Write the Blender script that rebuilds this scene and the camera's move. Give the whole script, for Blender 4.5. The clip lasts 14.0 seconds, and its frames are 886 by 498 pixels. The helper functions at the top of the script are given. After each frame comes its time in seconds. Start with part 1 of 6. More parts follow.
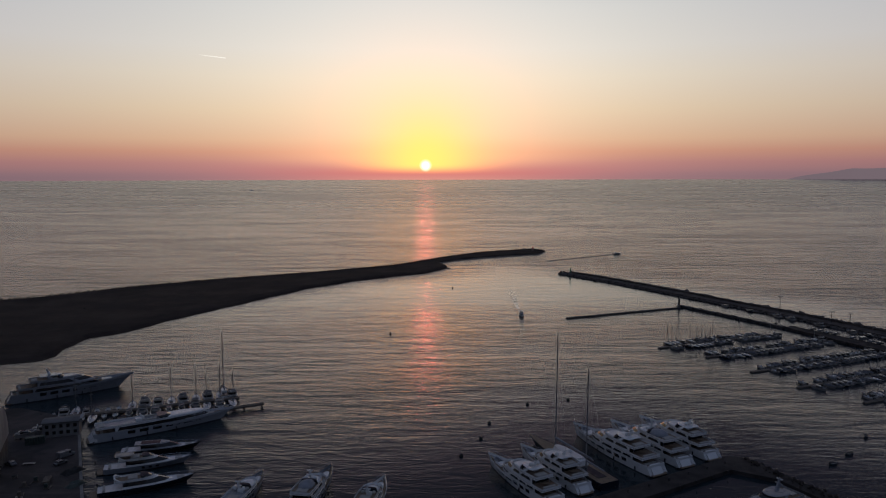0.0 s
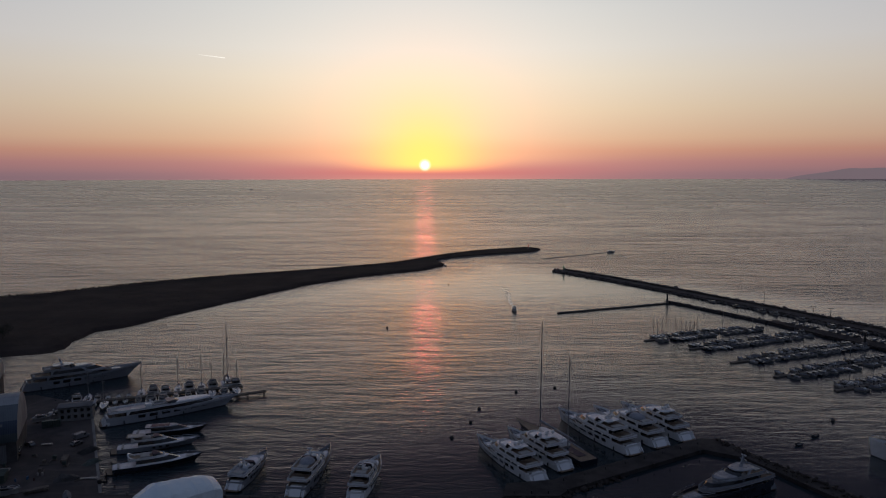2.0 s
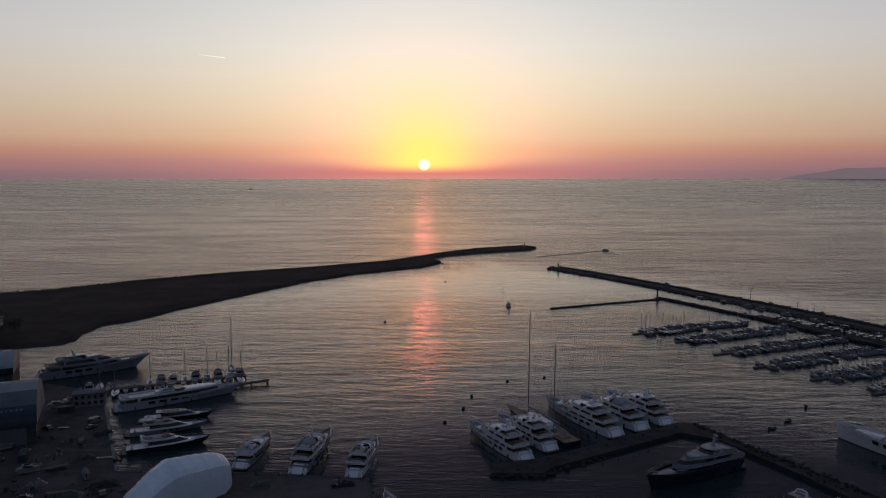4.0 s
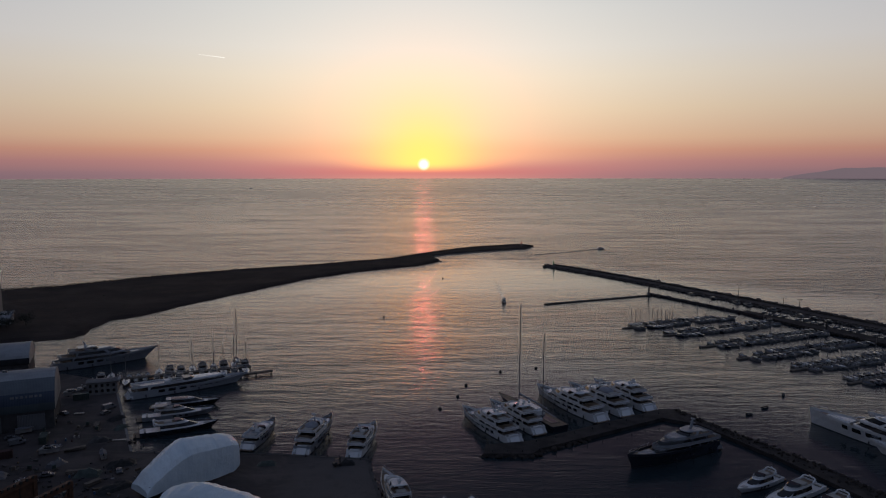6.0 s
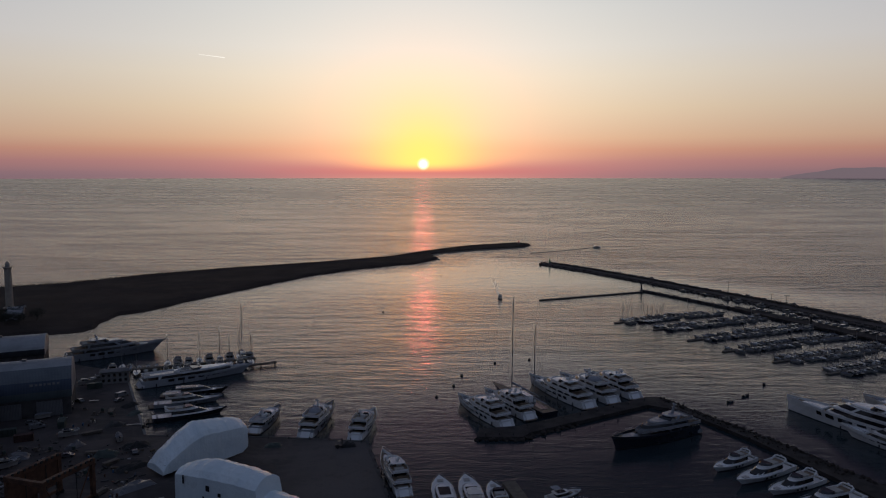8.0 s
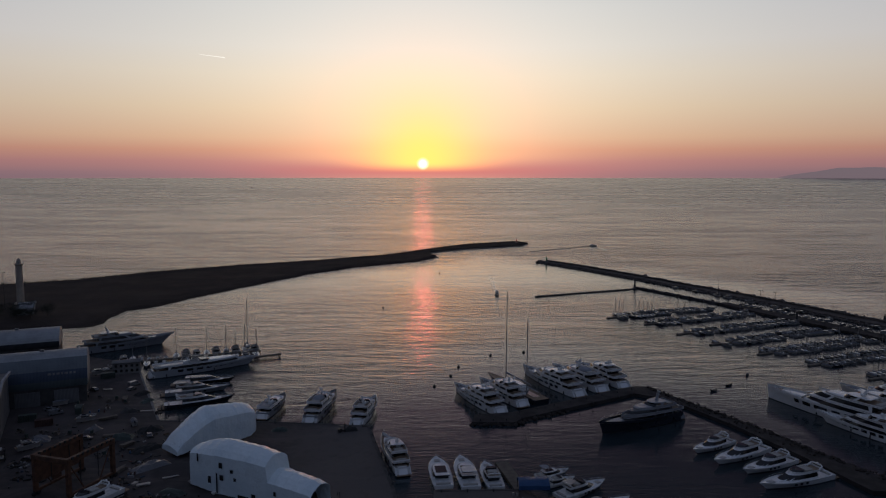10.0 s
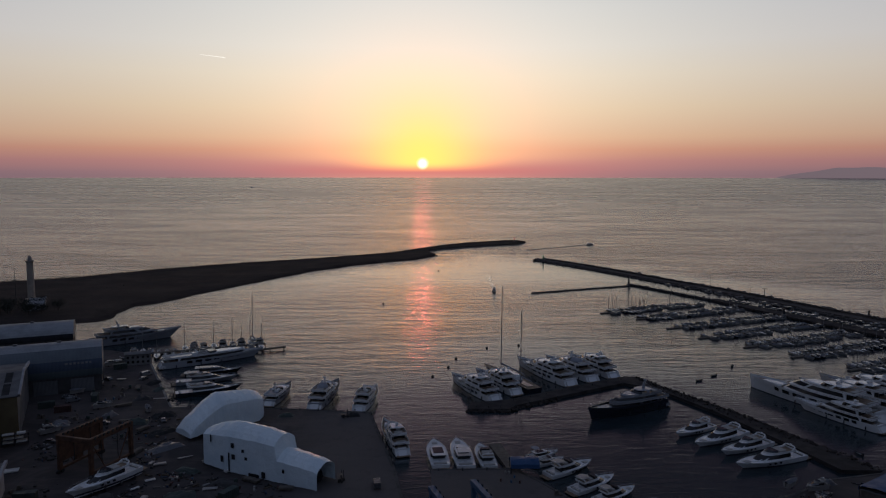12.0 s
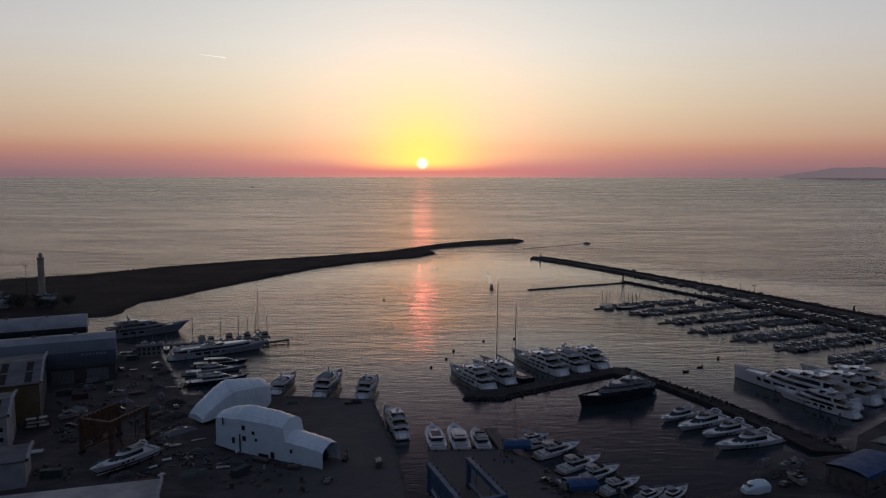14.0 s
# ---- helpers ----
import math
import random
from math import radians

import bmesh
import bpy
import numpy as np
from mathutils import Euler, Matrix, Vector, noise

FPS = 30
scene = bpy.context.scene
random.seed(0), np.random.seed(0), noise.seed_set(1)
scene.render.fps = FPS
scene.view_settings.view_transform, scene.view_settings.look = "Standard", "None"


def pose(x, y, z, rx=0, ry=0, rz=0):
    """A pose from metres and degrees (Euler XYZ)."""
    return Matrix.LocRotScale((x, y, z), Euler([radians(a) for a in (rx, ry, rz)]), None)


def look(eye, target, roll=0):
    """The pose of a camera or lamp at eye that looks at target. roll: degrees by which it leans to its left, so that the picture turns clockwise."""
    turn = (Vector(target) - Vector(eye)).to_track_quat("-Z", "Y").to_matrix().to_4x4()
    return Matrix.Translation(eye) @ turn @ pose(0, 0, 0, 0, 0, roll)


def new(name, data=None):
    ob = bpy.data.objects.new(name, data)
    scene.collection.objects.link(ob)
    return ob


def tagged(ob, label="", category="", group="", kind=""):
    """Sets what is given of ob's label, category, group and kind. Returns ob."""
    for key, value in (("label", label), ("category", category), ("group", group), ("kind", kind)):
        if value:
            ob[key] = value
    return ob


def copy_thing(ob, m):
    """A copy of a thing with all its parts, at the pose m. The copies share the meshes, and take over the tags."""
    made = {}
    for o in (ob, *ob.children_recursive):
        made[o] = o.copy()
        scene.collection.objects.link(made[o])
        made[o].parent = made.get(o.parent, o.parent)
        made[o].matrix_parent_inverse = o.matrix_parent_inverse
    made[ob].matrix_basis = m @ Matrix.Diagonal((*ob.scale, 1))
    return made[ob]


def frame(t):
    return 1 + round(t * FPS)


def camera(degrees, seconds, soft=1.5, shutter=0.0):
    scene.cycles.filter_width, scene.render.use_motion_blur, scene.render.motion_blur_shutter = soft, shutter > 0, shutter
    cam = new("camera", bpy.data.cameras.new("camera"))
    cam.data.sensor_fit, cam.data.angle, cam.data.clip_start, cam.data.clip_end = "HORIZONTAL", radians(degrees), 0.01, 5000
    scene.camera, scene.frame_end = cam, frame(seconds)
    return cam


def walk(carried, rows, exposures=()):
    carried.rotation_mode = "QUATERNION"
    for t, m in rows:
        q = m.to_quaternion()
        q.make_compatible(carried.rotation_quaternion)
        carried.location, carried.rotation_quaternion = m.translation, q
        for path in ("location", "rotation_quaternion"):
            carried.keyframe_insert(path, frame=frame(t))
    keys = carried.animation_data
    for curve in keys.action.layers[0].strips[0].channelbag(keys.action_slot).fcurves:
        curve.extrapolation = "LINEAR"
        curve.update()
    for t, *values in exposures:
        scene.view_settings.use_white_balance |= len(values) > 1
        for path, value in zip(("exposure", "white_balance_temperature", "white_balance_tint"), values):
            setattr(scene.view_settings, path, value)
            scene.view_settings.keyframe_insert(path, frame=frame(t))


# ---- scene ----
cam = camera(63.0, 14.0, soft=1.15)
PATH = [
    (0, 0.0, 0.0, 95.0, 84.241, 0.114, -0.006),
    (1, 1.45, -8.32, 94.94, 84.225, 0.101, -0.035),
    (2, 2.73, -16.48, 94.89, 84.209, 0.089, -0.063),
    (3, 3.87, -24.48, 94.84, 84.194, 0.076, -0.089),
    (4, 4.86, -32.35, 94.8, 84.179, 0.064, -0.113),
    (5, 5.73, -40.12, 94.75, 84.165, 0.051, -0.136),
    (6, 6.48, -47.8, 94.72, 84.152, 0.039, -0.157),
    (7, 7.14, -55.42, 94.68, 84.14, 0.026, -0.176),
    (8, 7.71, -63.0, 94.65, 84.128, 0.014, -0.194),
    (9, 8.21, -70.56, 94.63, 84.117, 0.001, -0.21),
    (10, 8.66, -78.13, 94.6, 84.107, -0.011, -0.224),
    (11, 9.06, -85.73, 94.58, 84.097, -0.024, -0.237),
    (12, 9.42, -93.37, 94.57, 84.088, -0.036, -0.248),
    (13, 9.78, -101.09, 94.56, 84.08, -0.049, -0.257),
    (14, 10.12, -108.9, 94.55, 84.072, -0.061, -0.264),
]
walk(cam, [(t, pose(x, y, z, rx, ry, rz)) for t, x, y, z, rx, ry, rz in PATH])


# ------------------------------------------------------------------ sky and sun
def lin(r, g, b, a=1.0):
    """A colour given as 0..255 display values."""
    f = lambda v: (v / 255 / 12.92) if v <= 10 else ((v / 255 + 0.055) / 1.055) ** 2.4
    return (f(r), f(g), f(b), a)


SUN_AZ, SUN_EL = radians(-1.36), radians(0.83)   # azimuth to the right of +y; height
SUN_DIR = Vector((math.sin(SUN_AZ) * math.cos(SUN_EL), math.cos(SUN_AZ) * math.cos(SUN_EL), math.sin(SUN_EL)))


class Nodes:
    """A short way to write node trees."""

    def __init__(self, tree):
        self.tree = tree
        tree.nodes.clear()

    def add(self, kind, *links):
        node = self.tree.nodes.new(kind)
        for i, link in enumerate(links):
            self.put(node.inputs[i], link)
        return node

    def put(self, socket, link):
        if link is None:
            return
        if isinstance(link, bpy.types.NodeSocket):
            self.tree.links.new(link, socket)
        elif isinstance(link, bpy.types.Node):
            self.tree.links.new(link.outputs[0], socket)
        else:
            socket.default_value = link

    def math(self, op, a, b=None, c=None, clamp=False):
        node = self.add("ShaderNodeMath", a, b, c)
        node.operation, node.use_clamp = op, clamp
        return node.outputs[0]

    def ramp(self, fac, stops, interpolation="LINEAR"):
        node = self.add("ShaderNodeValToRGB", fac)
        el = node.color_ramp.elements
        node.color_ramp.interpolation = interpolation
        while len(el) > 1:
            el.remove(el[0])
        el[0].position, el[0].color = stops[0]
        for p, c in stops[1:]:
            e = el.new(p)
            e.color = c
        return node.outputs[0]

    def mix(self, fac, a, b, blend="MIX"):
        node = self.tree.nodes.new("ShaderNodeMix")
        node.data_type, node.blend_type = "RGBA", blend
        self.put(node.inputs[0], fac)
        self.put(node.inputs[6], a)
        self.put(node.inputs[7], b)
        return node.outputs[2]

    def smooth(self, x, lo, hi, a=0.0, b=1.0):
        node = self.tree.nodes.new("ShaderNodeMapRange")
        node.interpolation_type = "SMOOTHSTEP"
        for i, v in enumerate((x, lo, hi, a, b)):
            self.put(node.inputs[i], v)
        return node.outputs[0]

    def noise(self, vec, scale, detail=3.0, rough=0.5, distortion=0.0):
        node = self.tree.nodes.new("ShaderNodeTexNoise")
        self.put(node.inputs["Vector"], vec)
        node.inputs["Scale"].default_value, node.inputs["Detail"].default_value = scale, detail
        node.inputs["Roughness"].default_value, node.inputs["Distortion"].default_value = rough, distortion
        return node.outputs["Fac"]


world = bpy.data.worlds.new("dusk_sky")
scene.world = world
world.use_nodes = True
n = Nodes(world.node_tree)
way = n.add("ShaderNodeTexCoord").outputs["Generated"]
xyz = n.add("ShaderNodeSeparateXYZ", way)
height = n.math("SQRT", n.math("MAXIMUM", xyz.outputs[2], 0.0))
sunset = n.ramp(height, [
    (0.0, lin(140, 112, 116)), (0.06, lin(146, 114, 117)), (0.132, lin(172, 124, 119)), (0.18, lin(194, 142, 120)),
    (0.221, lin(206, 168, 138)), (0.295, lin(213, 191, 163)), (0.36, lin(215, 203, 184)), (0.408, lin(211, 206, 197)),
    (0.49, lin(200, 201, 199)), (0.545, lin(172, 147, 158)), (0.60, lin(116, 101, 116)), (0.66, lin(87, 86, 95)), (0.75, lin(69, 73, 82)), (0.86, lin(76, 83, 99)), (1.0, lin(90, 100, 121))])
away = n.ramp(height, [
    (0.0, lin(60, 62, 70)), (0.25, lin(74, 80, 92)), (0.45, lin(92, 103, 122)), (0.7, lin(97, 109, 131)), (1.0, lin(90, 100, 121))])
aim = n.add("ShaderNodeVectorMath", way, tuple(SUN_DIR))
aim.operation = "DOT_PRODUCT"
toward = aim.outputs["Value"]
front = n.smooth(toward, 0.0, 1.0)
sky = n.mix(front, away, sunset)
angle = n.math("MULTIPLY", n.math("ARCCOSINE", n.math("MINIMUM", toward, 1.0)), 57.2958)


def bell(width):
    return n.math("POWER", 2.71828, n.math("MULTIPLY", n.math("POWER", n.math("DIVIDE", angle, width), 2.0), -1.0))


above = n.smooth(xyz.outputs[2], 0.001, 0.017)
low = n.math("MULTIPLY", n.smooth(xyz.outputs[2], 0.002, 0.030, 1.0, 0.0), n.smooth(xyz.outputs[2], -0.005, 0.006, 0.8, 1.0))
# the whole quarter of the sky round the sun is lighter
lift = n.math("ADD", 1.0, n.math("MULTIPLY", bell(17.0), 0.42))
sky = n.mix(1.0, sky, n.add("ShaderNodeCombineColor", lift, lift, lift).outputs[0], "MULTIPLY")
sky = n.mix(n.math("MULTIPLY", n.math("MULTIPLY", bell(13.0), low), 0.78), sky, lin(234, 126, 116))
sky = n.mix(n.math("MULTIPLY", n.math("MULTIPLY", bell(8.0), n.math("SUBTRACT", 1.0, low)), 0.62), sky, (1.42, 0.86, 0.52, 1.0))
belt = n.math("MULTIPLY", n.smooth(xyz.outputs[2], 0.008, 0.024), n.smooth(xyz.outputs[2], 0.026, 0.062, 1.0, 0.0))
sky = n.mix(n.math("MULTIPLY", n.math("MULTIPLY", bell(10.0), belt), 0.5), sky, (1.20, 0.50, 0.22, 1.0))
sky = n.mix(n.math("MULTIPLY", n.math("MULTIPLY", bell(3.9), above), 0.97), sky, (2.3, 0.94, 0.20, 1.0))
sky = n.mix(n.smooth(angle, 0.04, 0.56, 1.0, 0.0), sky, (2.2, 2.1, 1.6, 1.0))
# higher up the light falls off gently with the angle from the sun
side = n.add("ShaderNodeVectorMath", way, (math.sin(radians(-5.0)), math.cos(radians(-5.0)), 0.0))
side.operation = "DOT_PRODUCT"
fall = n.smooth(n.math("MULTIPLY", n.math("ARCCOSINE", side.outputs["Value"]), 57.2958), 12.0, 31.0, 1.0, 0.0)
fall = n.math("MAXIMUM", fall, n.smooth(height, 0.58, 0.76))
sky = n.mix(n.smooth(height, 0.46, 0.57), sky, n.mix(1.0, sky, n.mix(fall, (0.14, 0.135, 0.175, 1.0), (1.0, 1.0, 1.0, 1.0)), "MULTIPLY"))
# far from the sun the haze turns mauve
sky = n.mix(n.smooth(angle, 12.0, 36.0), sky, n.mix(1.0, sky, (0.91, 0.92, 0.99, 1.0), "MULTIPLY"))
# the hazy air of the far sky behind and overhead
air = n.tree.nodes.new("ShaderNodeTexSky")
air.sky_type, air.sun_disc, air.sun_elevation, air.sun_rotation = "NISHITA", False, SUN_EL, SUN_AZ
air.dust_density = 3.0
both = n.mix(1.0, sky, n.mix(1.0, air.outputs[0], (0.004, 0.004, 0.004, 1.0), "MULTIPLY"), "ADD")
n.add("ShaderNodeOutputWorld", n.add("ShaderNodeBackground", both, 1.0))

sun_data = bpy.data.lights.new("sun", "SUN")
sun_data.energy, sun_data.color, sun_data.angle = 0.0098, (1.0, 0.165, 0.15), radians(1.4)
sun = new("sun", sun_data)
SUN_LAMP_EL = radians(1.4)
sun.matrix_world = look((0, 0, 300), Vector((0, 0, 300)) - Vector((math.sin(SUN_AZ) * math.cos(SUN_LAMP_EL), math.cos(SUN_AZ) * math.cos(SUN_LAMP_EL), math.sin(SUN_LAMP_EL))))


# ------------------------------------------------------------------ materials
def mat(name, colour, rough=0.5, metal=0.0, vary=0.15, scale=0.6, bump=0.0, bump_scale=6.0, second=None, rand=0.0, coat=0.0, stripes=None, spec=0.5):
    """A surface: base colour with stains and grain, roughness and fine relief, by the object's own metres."""
    m = bpy.data.materials.new(name)
    m.use_nodes = True
    k = Nodes(m.node_tree)
    at = k.add("ShaderNodeTexCoord").outputs["Object"]
    base = (*colour[:3], 1.0)
    other = (*second[:3], 1.0) if second else tuple(c * (1 - vary) for c in base[:3]) + (1.0,)
    big = k.smooth(k.noise(at, scale, 4.0, 0.6), 0.35, 0.68)
    fine = k.noise(at, scale * 9, 3.0, 0.6)
    col = k.mix(big, base, other)
    col = k.mix(k.math("MULTIPLY", fine, vary), col, tuple(c * 0.55 for c in base[:3]) + (1.0,))
    if rand:
        rnd = k.add("ShaderNodeObjectInfo").outputs["Random"]
        col = k.mix(1.0, col, k.ramp(rnd, [(0.0, (1 - rand, 1 - rand, 1 - rand, 1)), (1.0, (1 + rand, 1 + rand, 1 + rand, 1))]), "MULTIPLY")
    p = k.add("ShaderNodeBsdfPrincipled")
    k.put(p.inputs["Base Color"], col)
    k.put(p.inputs["Roughness"], k.math("ADD", k.math("MULTIPLY", k.math("SUBTRACT", big, 0.5), 0.16), rough, clamp=True))
    p.inputs["Metallic"].default_value = metal
    p.inputs["Coat Weight"].default_value = coat
    p.inputs["Specular IOR Level"].default_value = spec
    if bump:
        h = k.noise(at, bump_scale, 4.0, 0.6)
        if stripes:
            sep = k.add("ShaderNodeSeparateXYZ", at)
            h = k.math("SINE", k.math("MULTIPLY", sep.outputs[stripes[0]], 6.283 / stripes[1]))
        b = k.add("ShaderNodeBump")
        b.inputs["Strength"].default_value = 1.0
        b.inputs["Distance"].default_value = bump
        k.put(b.inputs["Height"], h)
        k.put(p.inputs["Normal"], b)
    k.add("ShaderNodeOutputMaterial", p)
    return m


def glass_mat(name, colour, rough=0.06):
    """Tinted glazing of boats and buildings, seen from outside: dark and glossy."""
    return mat(name, colour, rough, 0.0, 0.2, 0.4)


def sea_mat():
    """Dark water: rippled and rough in the open sea, calmer inside the harbour."""
    m = bpy.data.materials.new("sea_water")
    m.use_nodes = True
    k = Nodes(m.node_tree)
    at = k.add("ShaderNodeTexCoord").outputs["Object"]
    wide = k.add("ShaderNodeMapping", at)
    wide.inputs["Rotation"].default_value, wide.inputs["Scale"].default_value = (0, 0, radians(12)), (0.35, 1.0, 1.0)
    xyz = k.add("ShaderNodeSeparateXYZ", at)
    # the open sea lies beyond the two breakwaters
    beyond = k.math("SUBTRACT", xyz.outputs[1], k.math("MULTIPLY", k.math("ABSOLUTE", k.math("SUBTRACT", xyz.outputs[0], 60.0)), -0.9))
    outside = k.smooth(beyond, 700.0, 860.0)
    across = k.add("ShaderNodeMapping", at)
    across.inputs["Rotation"].default_value, across.inputs["Scale"].default_value = (0, 0, radians(-9)), (0.26, 1.0, 1.0)
    patches = k.smooth(k.noise(wide, 0.012, 3.0, 0.5, 0.6), 0.36, 0.64)
    sheltered = k.smooth(beyond, 230.0, 430.0)
    streaks = k.noise(wide, 0.022, 2.0, 0.5, 0.4)
    rollers = k.noise(across, 0.048, 2.0, 0.5, 0.3)
    long = k.noise(across, 0.10, 2.0, 0.5, 0.3)
    swell = k.noise(wide, 0.25, 2.0, 0.5, 0.4)
    chop = k.noise(across, 0.62, 3.0, 0.55, 0.3)
    ripple = k.noise(at, 1.1, 2.0, 0.6)
    small = k.math("ADD", k.math("MULTIPLY", swell, 0.42), k.math("ADD", k.math("MULTIPLY", chop, 0.28), k.math("MULTIPLY", ripple, 0.17)))
    big = k.math("ADD", k.math("MULTIPLY", long, k.math("ADD", k.math("ADD", k.math("MULTIPLY", sheltered, 0.9), k.math("MULTIPLY", outside, 0.55)), 0.16)), k.math("MULTIPLY", k.math("ADD", k.math("MULTIPLY", streaks, 1.9), k.math("MULTIPLY", rollers, 1.0)), outside))
    # waves too small to tell apart far out become roughness
    far = k.smooth(xyz.outputs[1], 750.0, 2400.0)
    h = k.math("ADD", k.math("MULTIPLY", small, k.math("SUBTRACT", 1.0, far)), k.math("MULTIPLY", big, k.smooth(xyz.outputs[1], 2600.0, 4200.0, 1.0, 0.12)))
    h = k.math("MULTIPLY", h, k.math("ADD", k.math("MULTIPLY", patches, 0.3), 0.75))
    h = k.math("MULTIPLY", h, k.math("ADD", k.math("MULTIPLY", outside, 0.2), k.math("ADD", k.math("MULTIPLY", sheltered, 0.59), 0.20)))
    # the lee of the long breakwater lies almost flat
    lee = k.math("MULTIPLY", k.smooth(k.math("ADD", xyz.outputs[1], k.math("MULTIPLY", streaks, 90.0)), 470.0, 600.0), k.smooth(beyond, 690.0, 800.0, 1.0, 0.0))
    h = k.math("MULTIPLY", h, k.math("SUBTRACT", 1.0, k.math("MULTIPLY", lee, 0.62)))
    b = k.add("ShaderNodeBump")
    b.inputs["Strength"].default_value, b.inputs["Distance"].default_value = 1.0, 1.0
    k.put(b.inputs["Height"], h)
    p = k.add("ShaderNodeBsdfPrincipled")
    p.inputs["Specular Tint"].default_value = (1.0, 0.93, 0.99, 1.0)
    k.put(p.inputs["Base Color"], k.mix(patches, (0.016, 0.028, 0.034, 1), (0.019, 0.031, 0.038, 1)))
    k.put(p.inputs["Roughness"], k.math("ADD", k.math("ADD", k.math("MULTIPLY", patches, 0.03), 0.075), k.math("ADD", k.math("MULTIPLY", sheltered, 0.05), k.math("ADD", k.math("MULTIPLY", outside, 0.08), k.math("MULTIPLY", far, 0.06)))))
    p.inputs["IOR"].default_value = 1.36
    # the finest ripples scatter a broad, faint glow
    p.inputs["Coat Weight"].default_value, p.inputs["Coat Roughness"].default_value, p.inputs["Coat IOR"].default_value = 0.10, 0.35, 1.33
    k.put(p.inputs["Normal"], b)
    k.put(p.inputs["Coat Normal"], b)
    k.add("ShaderNodeOutputMaterial", p)
    return m


SEA = sea_mat()
def yard_mat():
    """Worn yard surface: asphalt, paler concrete patches, oil stains and wheel tracks."""
    m = bpy.data.materials.new("yard_surface")
    m.use_nodes = True
    k = Nodes(m.node_tree)
    at = k.add("ShaderNodeTexCoord").outputs["Object"]
    lane = k.add("ShaderNodeMapping", at)
    lane.inputs["Rotation"].default_value, lane.inputs["Scale"].default_value = (0, 0, radians(-30)), (0.25, 1.0, 1.0)
    patch = k.smooth(k.noise(at, 0.035, 5.0, 0.65, 0.8), 0.46, 0.62)
    track = k.smooth(k.noise(lane, 0.16, 4.0, 0.6, 0.5), 0.50, 0.70)
    oil = k.smooth(k.noise(at, 0.22, 4.0, 0.7), 0.52, 0.72)
    col = k.mix(patch, (0.041, 0.033, 0.033, 1), (0.084, 0.068, 0.065, 1))
    col = k.mix(k.math("MULTIPLY", track, 0.6), col, (0.12, 0.097, 0.088, 1))
    x = k.add("ShaderNodeSeparateXYZ", at).outputs[0]
    # the aprons round the docks are of paler concrete
    apron = k.math("MULTIPLY", k.smooth(x, -52.0, -26.0), k.smooth(x, 62.0, 90.0, 1.0, 0.0))
    col = k.mix(k.math("MULTIPLY", apron, 0.75), col, (0.125, 0.112, 0.108, 1))
    col = k.mix(k.math("MULTIPLY", oil, 0.7), col, (0.020, 0.017, 0.017, 1))
    col = k.mix(k.math("MULTIPLY", k.noise(at, 3.0, 3.0), 0.4), col, (0.03, 0.027, 0.027, 1))
    p = k.add("ShaderNodeBsdfPrincipled")
    k.put(p.inputs["Base Color"], col)
    k.put(p.inputs["Roughness"], k.math("SUBTRACT", 0.9, k.math("MULTIPLY", oil, 0.25)))
    b = k.add("ShaderNodeBump")
    b.inputs["Distance"].default_value = 0.05
    k.put(b.inputs["Height"], k.noise(at, 1.5, 4.0))
    k.put(p.inputs["Normal"], b)
    k.add("ShaderNodeOutputMaterial", p)
    return m


def debris_mat():
    """Odd scraps of timber, plastic and metal, each of its own tone."""
    m = bpy.data.materials.new("yard_scraps")
    m.use_nodes = True
    k = Nodes(m.node_tree)
    rnd = k.add("ShaderNodeNewGeometry").outputs["Random Per Island"]
    col = k.ramp(rnd, [(0.0, (0.03, 0.028, 0.027, 1)), (0.35, (0.10, 0.07, 0.045, 1)), (0.55, (0.05, 0.05, 0.055, 1)), (0.72, (0.11, 0.10, 0.09, 1)), (0.87, (0.03, 0.05, 0.09, 1)), (0.92, (0.32, 0.31, 0.31, 1)), (0.975, (0.12, 0.03, 0.02, 1))], "CONSTANT")
    p = k.add("ShaderNodeBsdfPrincipled")
    k.put(p.inputs["Base Color"], k.mix(k.math("MULTIPLY", k.noise(k.add("ShaderNodeTexCoord").outputs["Object"], 2.0), 0.5), col, (0.03, 0.03, 0.03, 1)))
    p.inputs["Roughness"].default_value = 0.75
    k.add("ShaderNodeOutputMaterial", p)
    return m


DEBRIS = debris_mat()
ASPHALT = yard_mat()
CONCRETE = mat("quay_concrete", (0.26, 0.25, 0.235), 0.85, 0, 0.35, 0.2, 0.02, 4.0, (0.17, 0.16, 0.15))
WEATHERED = mat("weathered_concrete", (0.085, 0.08, 0.077), 0.9, 0, 0.5, 0.3, 0.03, 3.0, (0.05, 0.047, 0.045))
RUBBLE = mat("rubble_stone", (0.15, 0.127, 0.11), 0.9, 0, 0.5, 0.5, 0.06, 2.0, (0.085, 0.072, 0.063))
SCRUB = mat("scrub_and_gravel", (0.034, 0.027, 0.025), 0.95, 0, 0.6, 0.03, 0.3, 0.5, (0.075, 0.058, 0.050), spec=0.1)
DARKQUAY = mat("dark_jetty_concrete", (0.075, 0.064, 0.060), 0.92, 0, 0.5, 0.2, 0.03, 3.0, (0.042, 0.037, 0.034), spec=0.15)
PIERTOP = mat("breakwater_concrete", (0.13, 0.108, 0.096), 0.9, 0, 0.5, 0.15, 0.03, 3.0, (0.065, 0.056, 0.05), spec=0.2)
SHORE = mat("dark_shore_stone", (0.075, 0.062, 0.055), 0.9, 0, 0.5, 0.5, 0.06, 2.0, (0.035, 0.029, 0.025), spec=0.1)
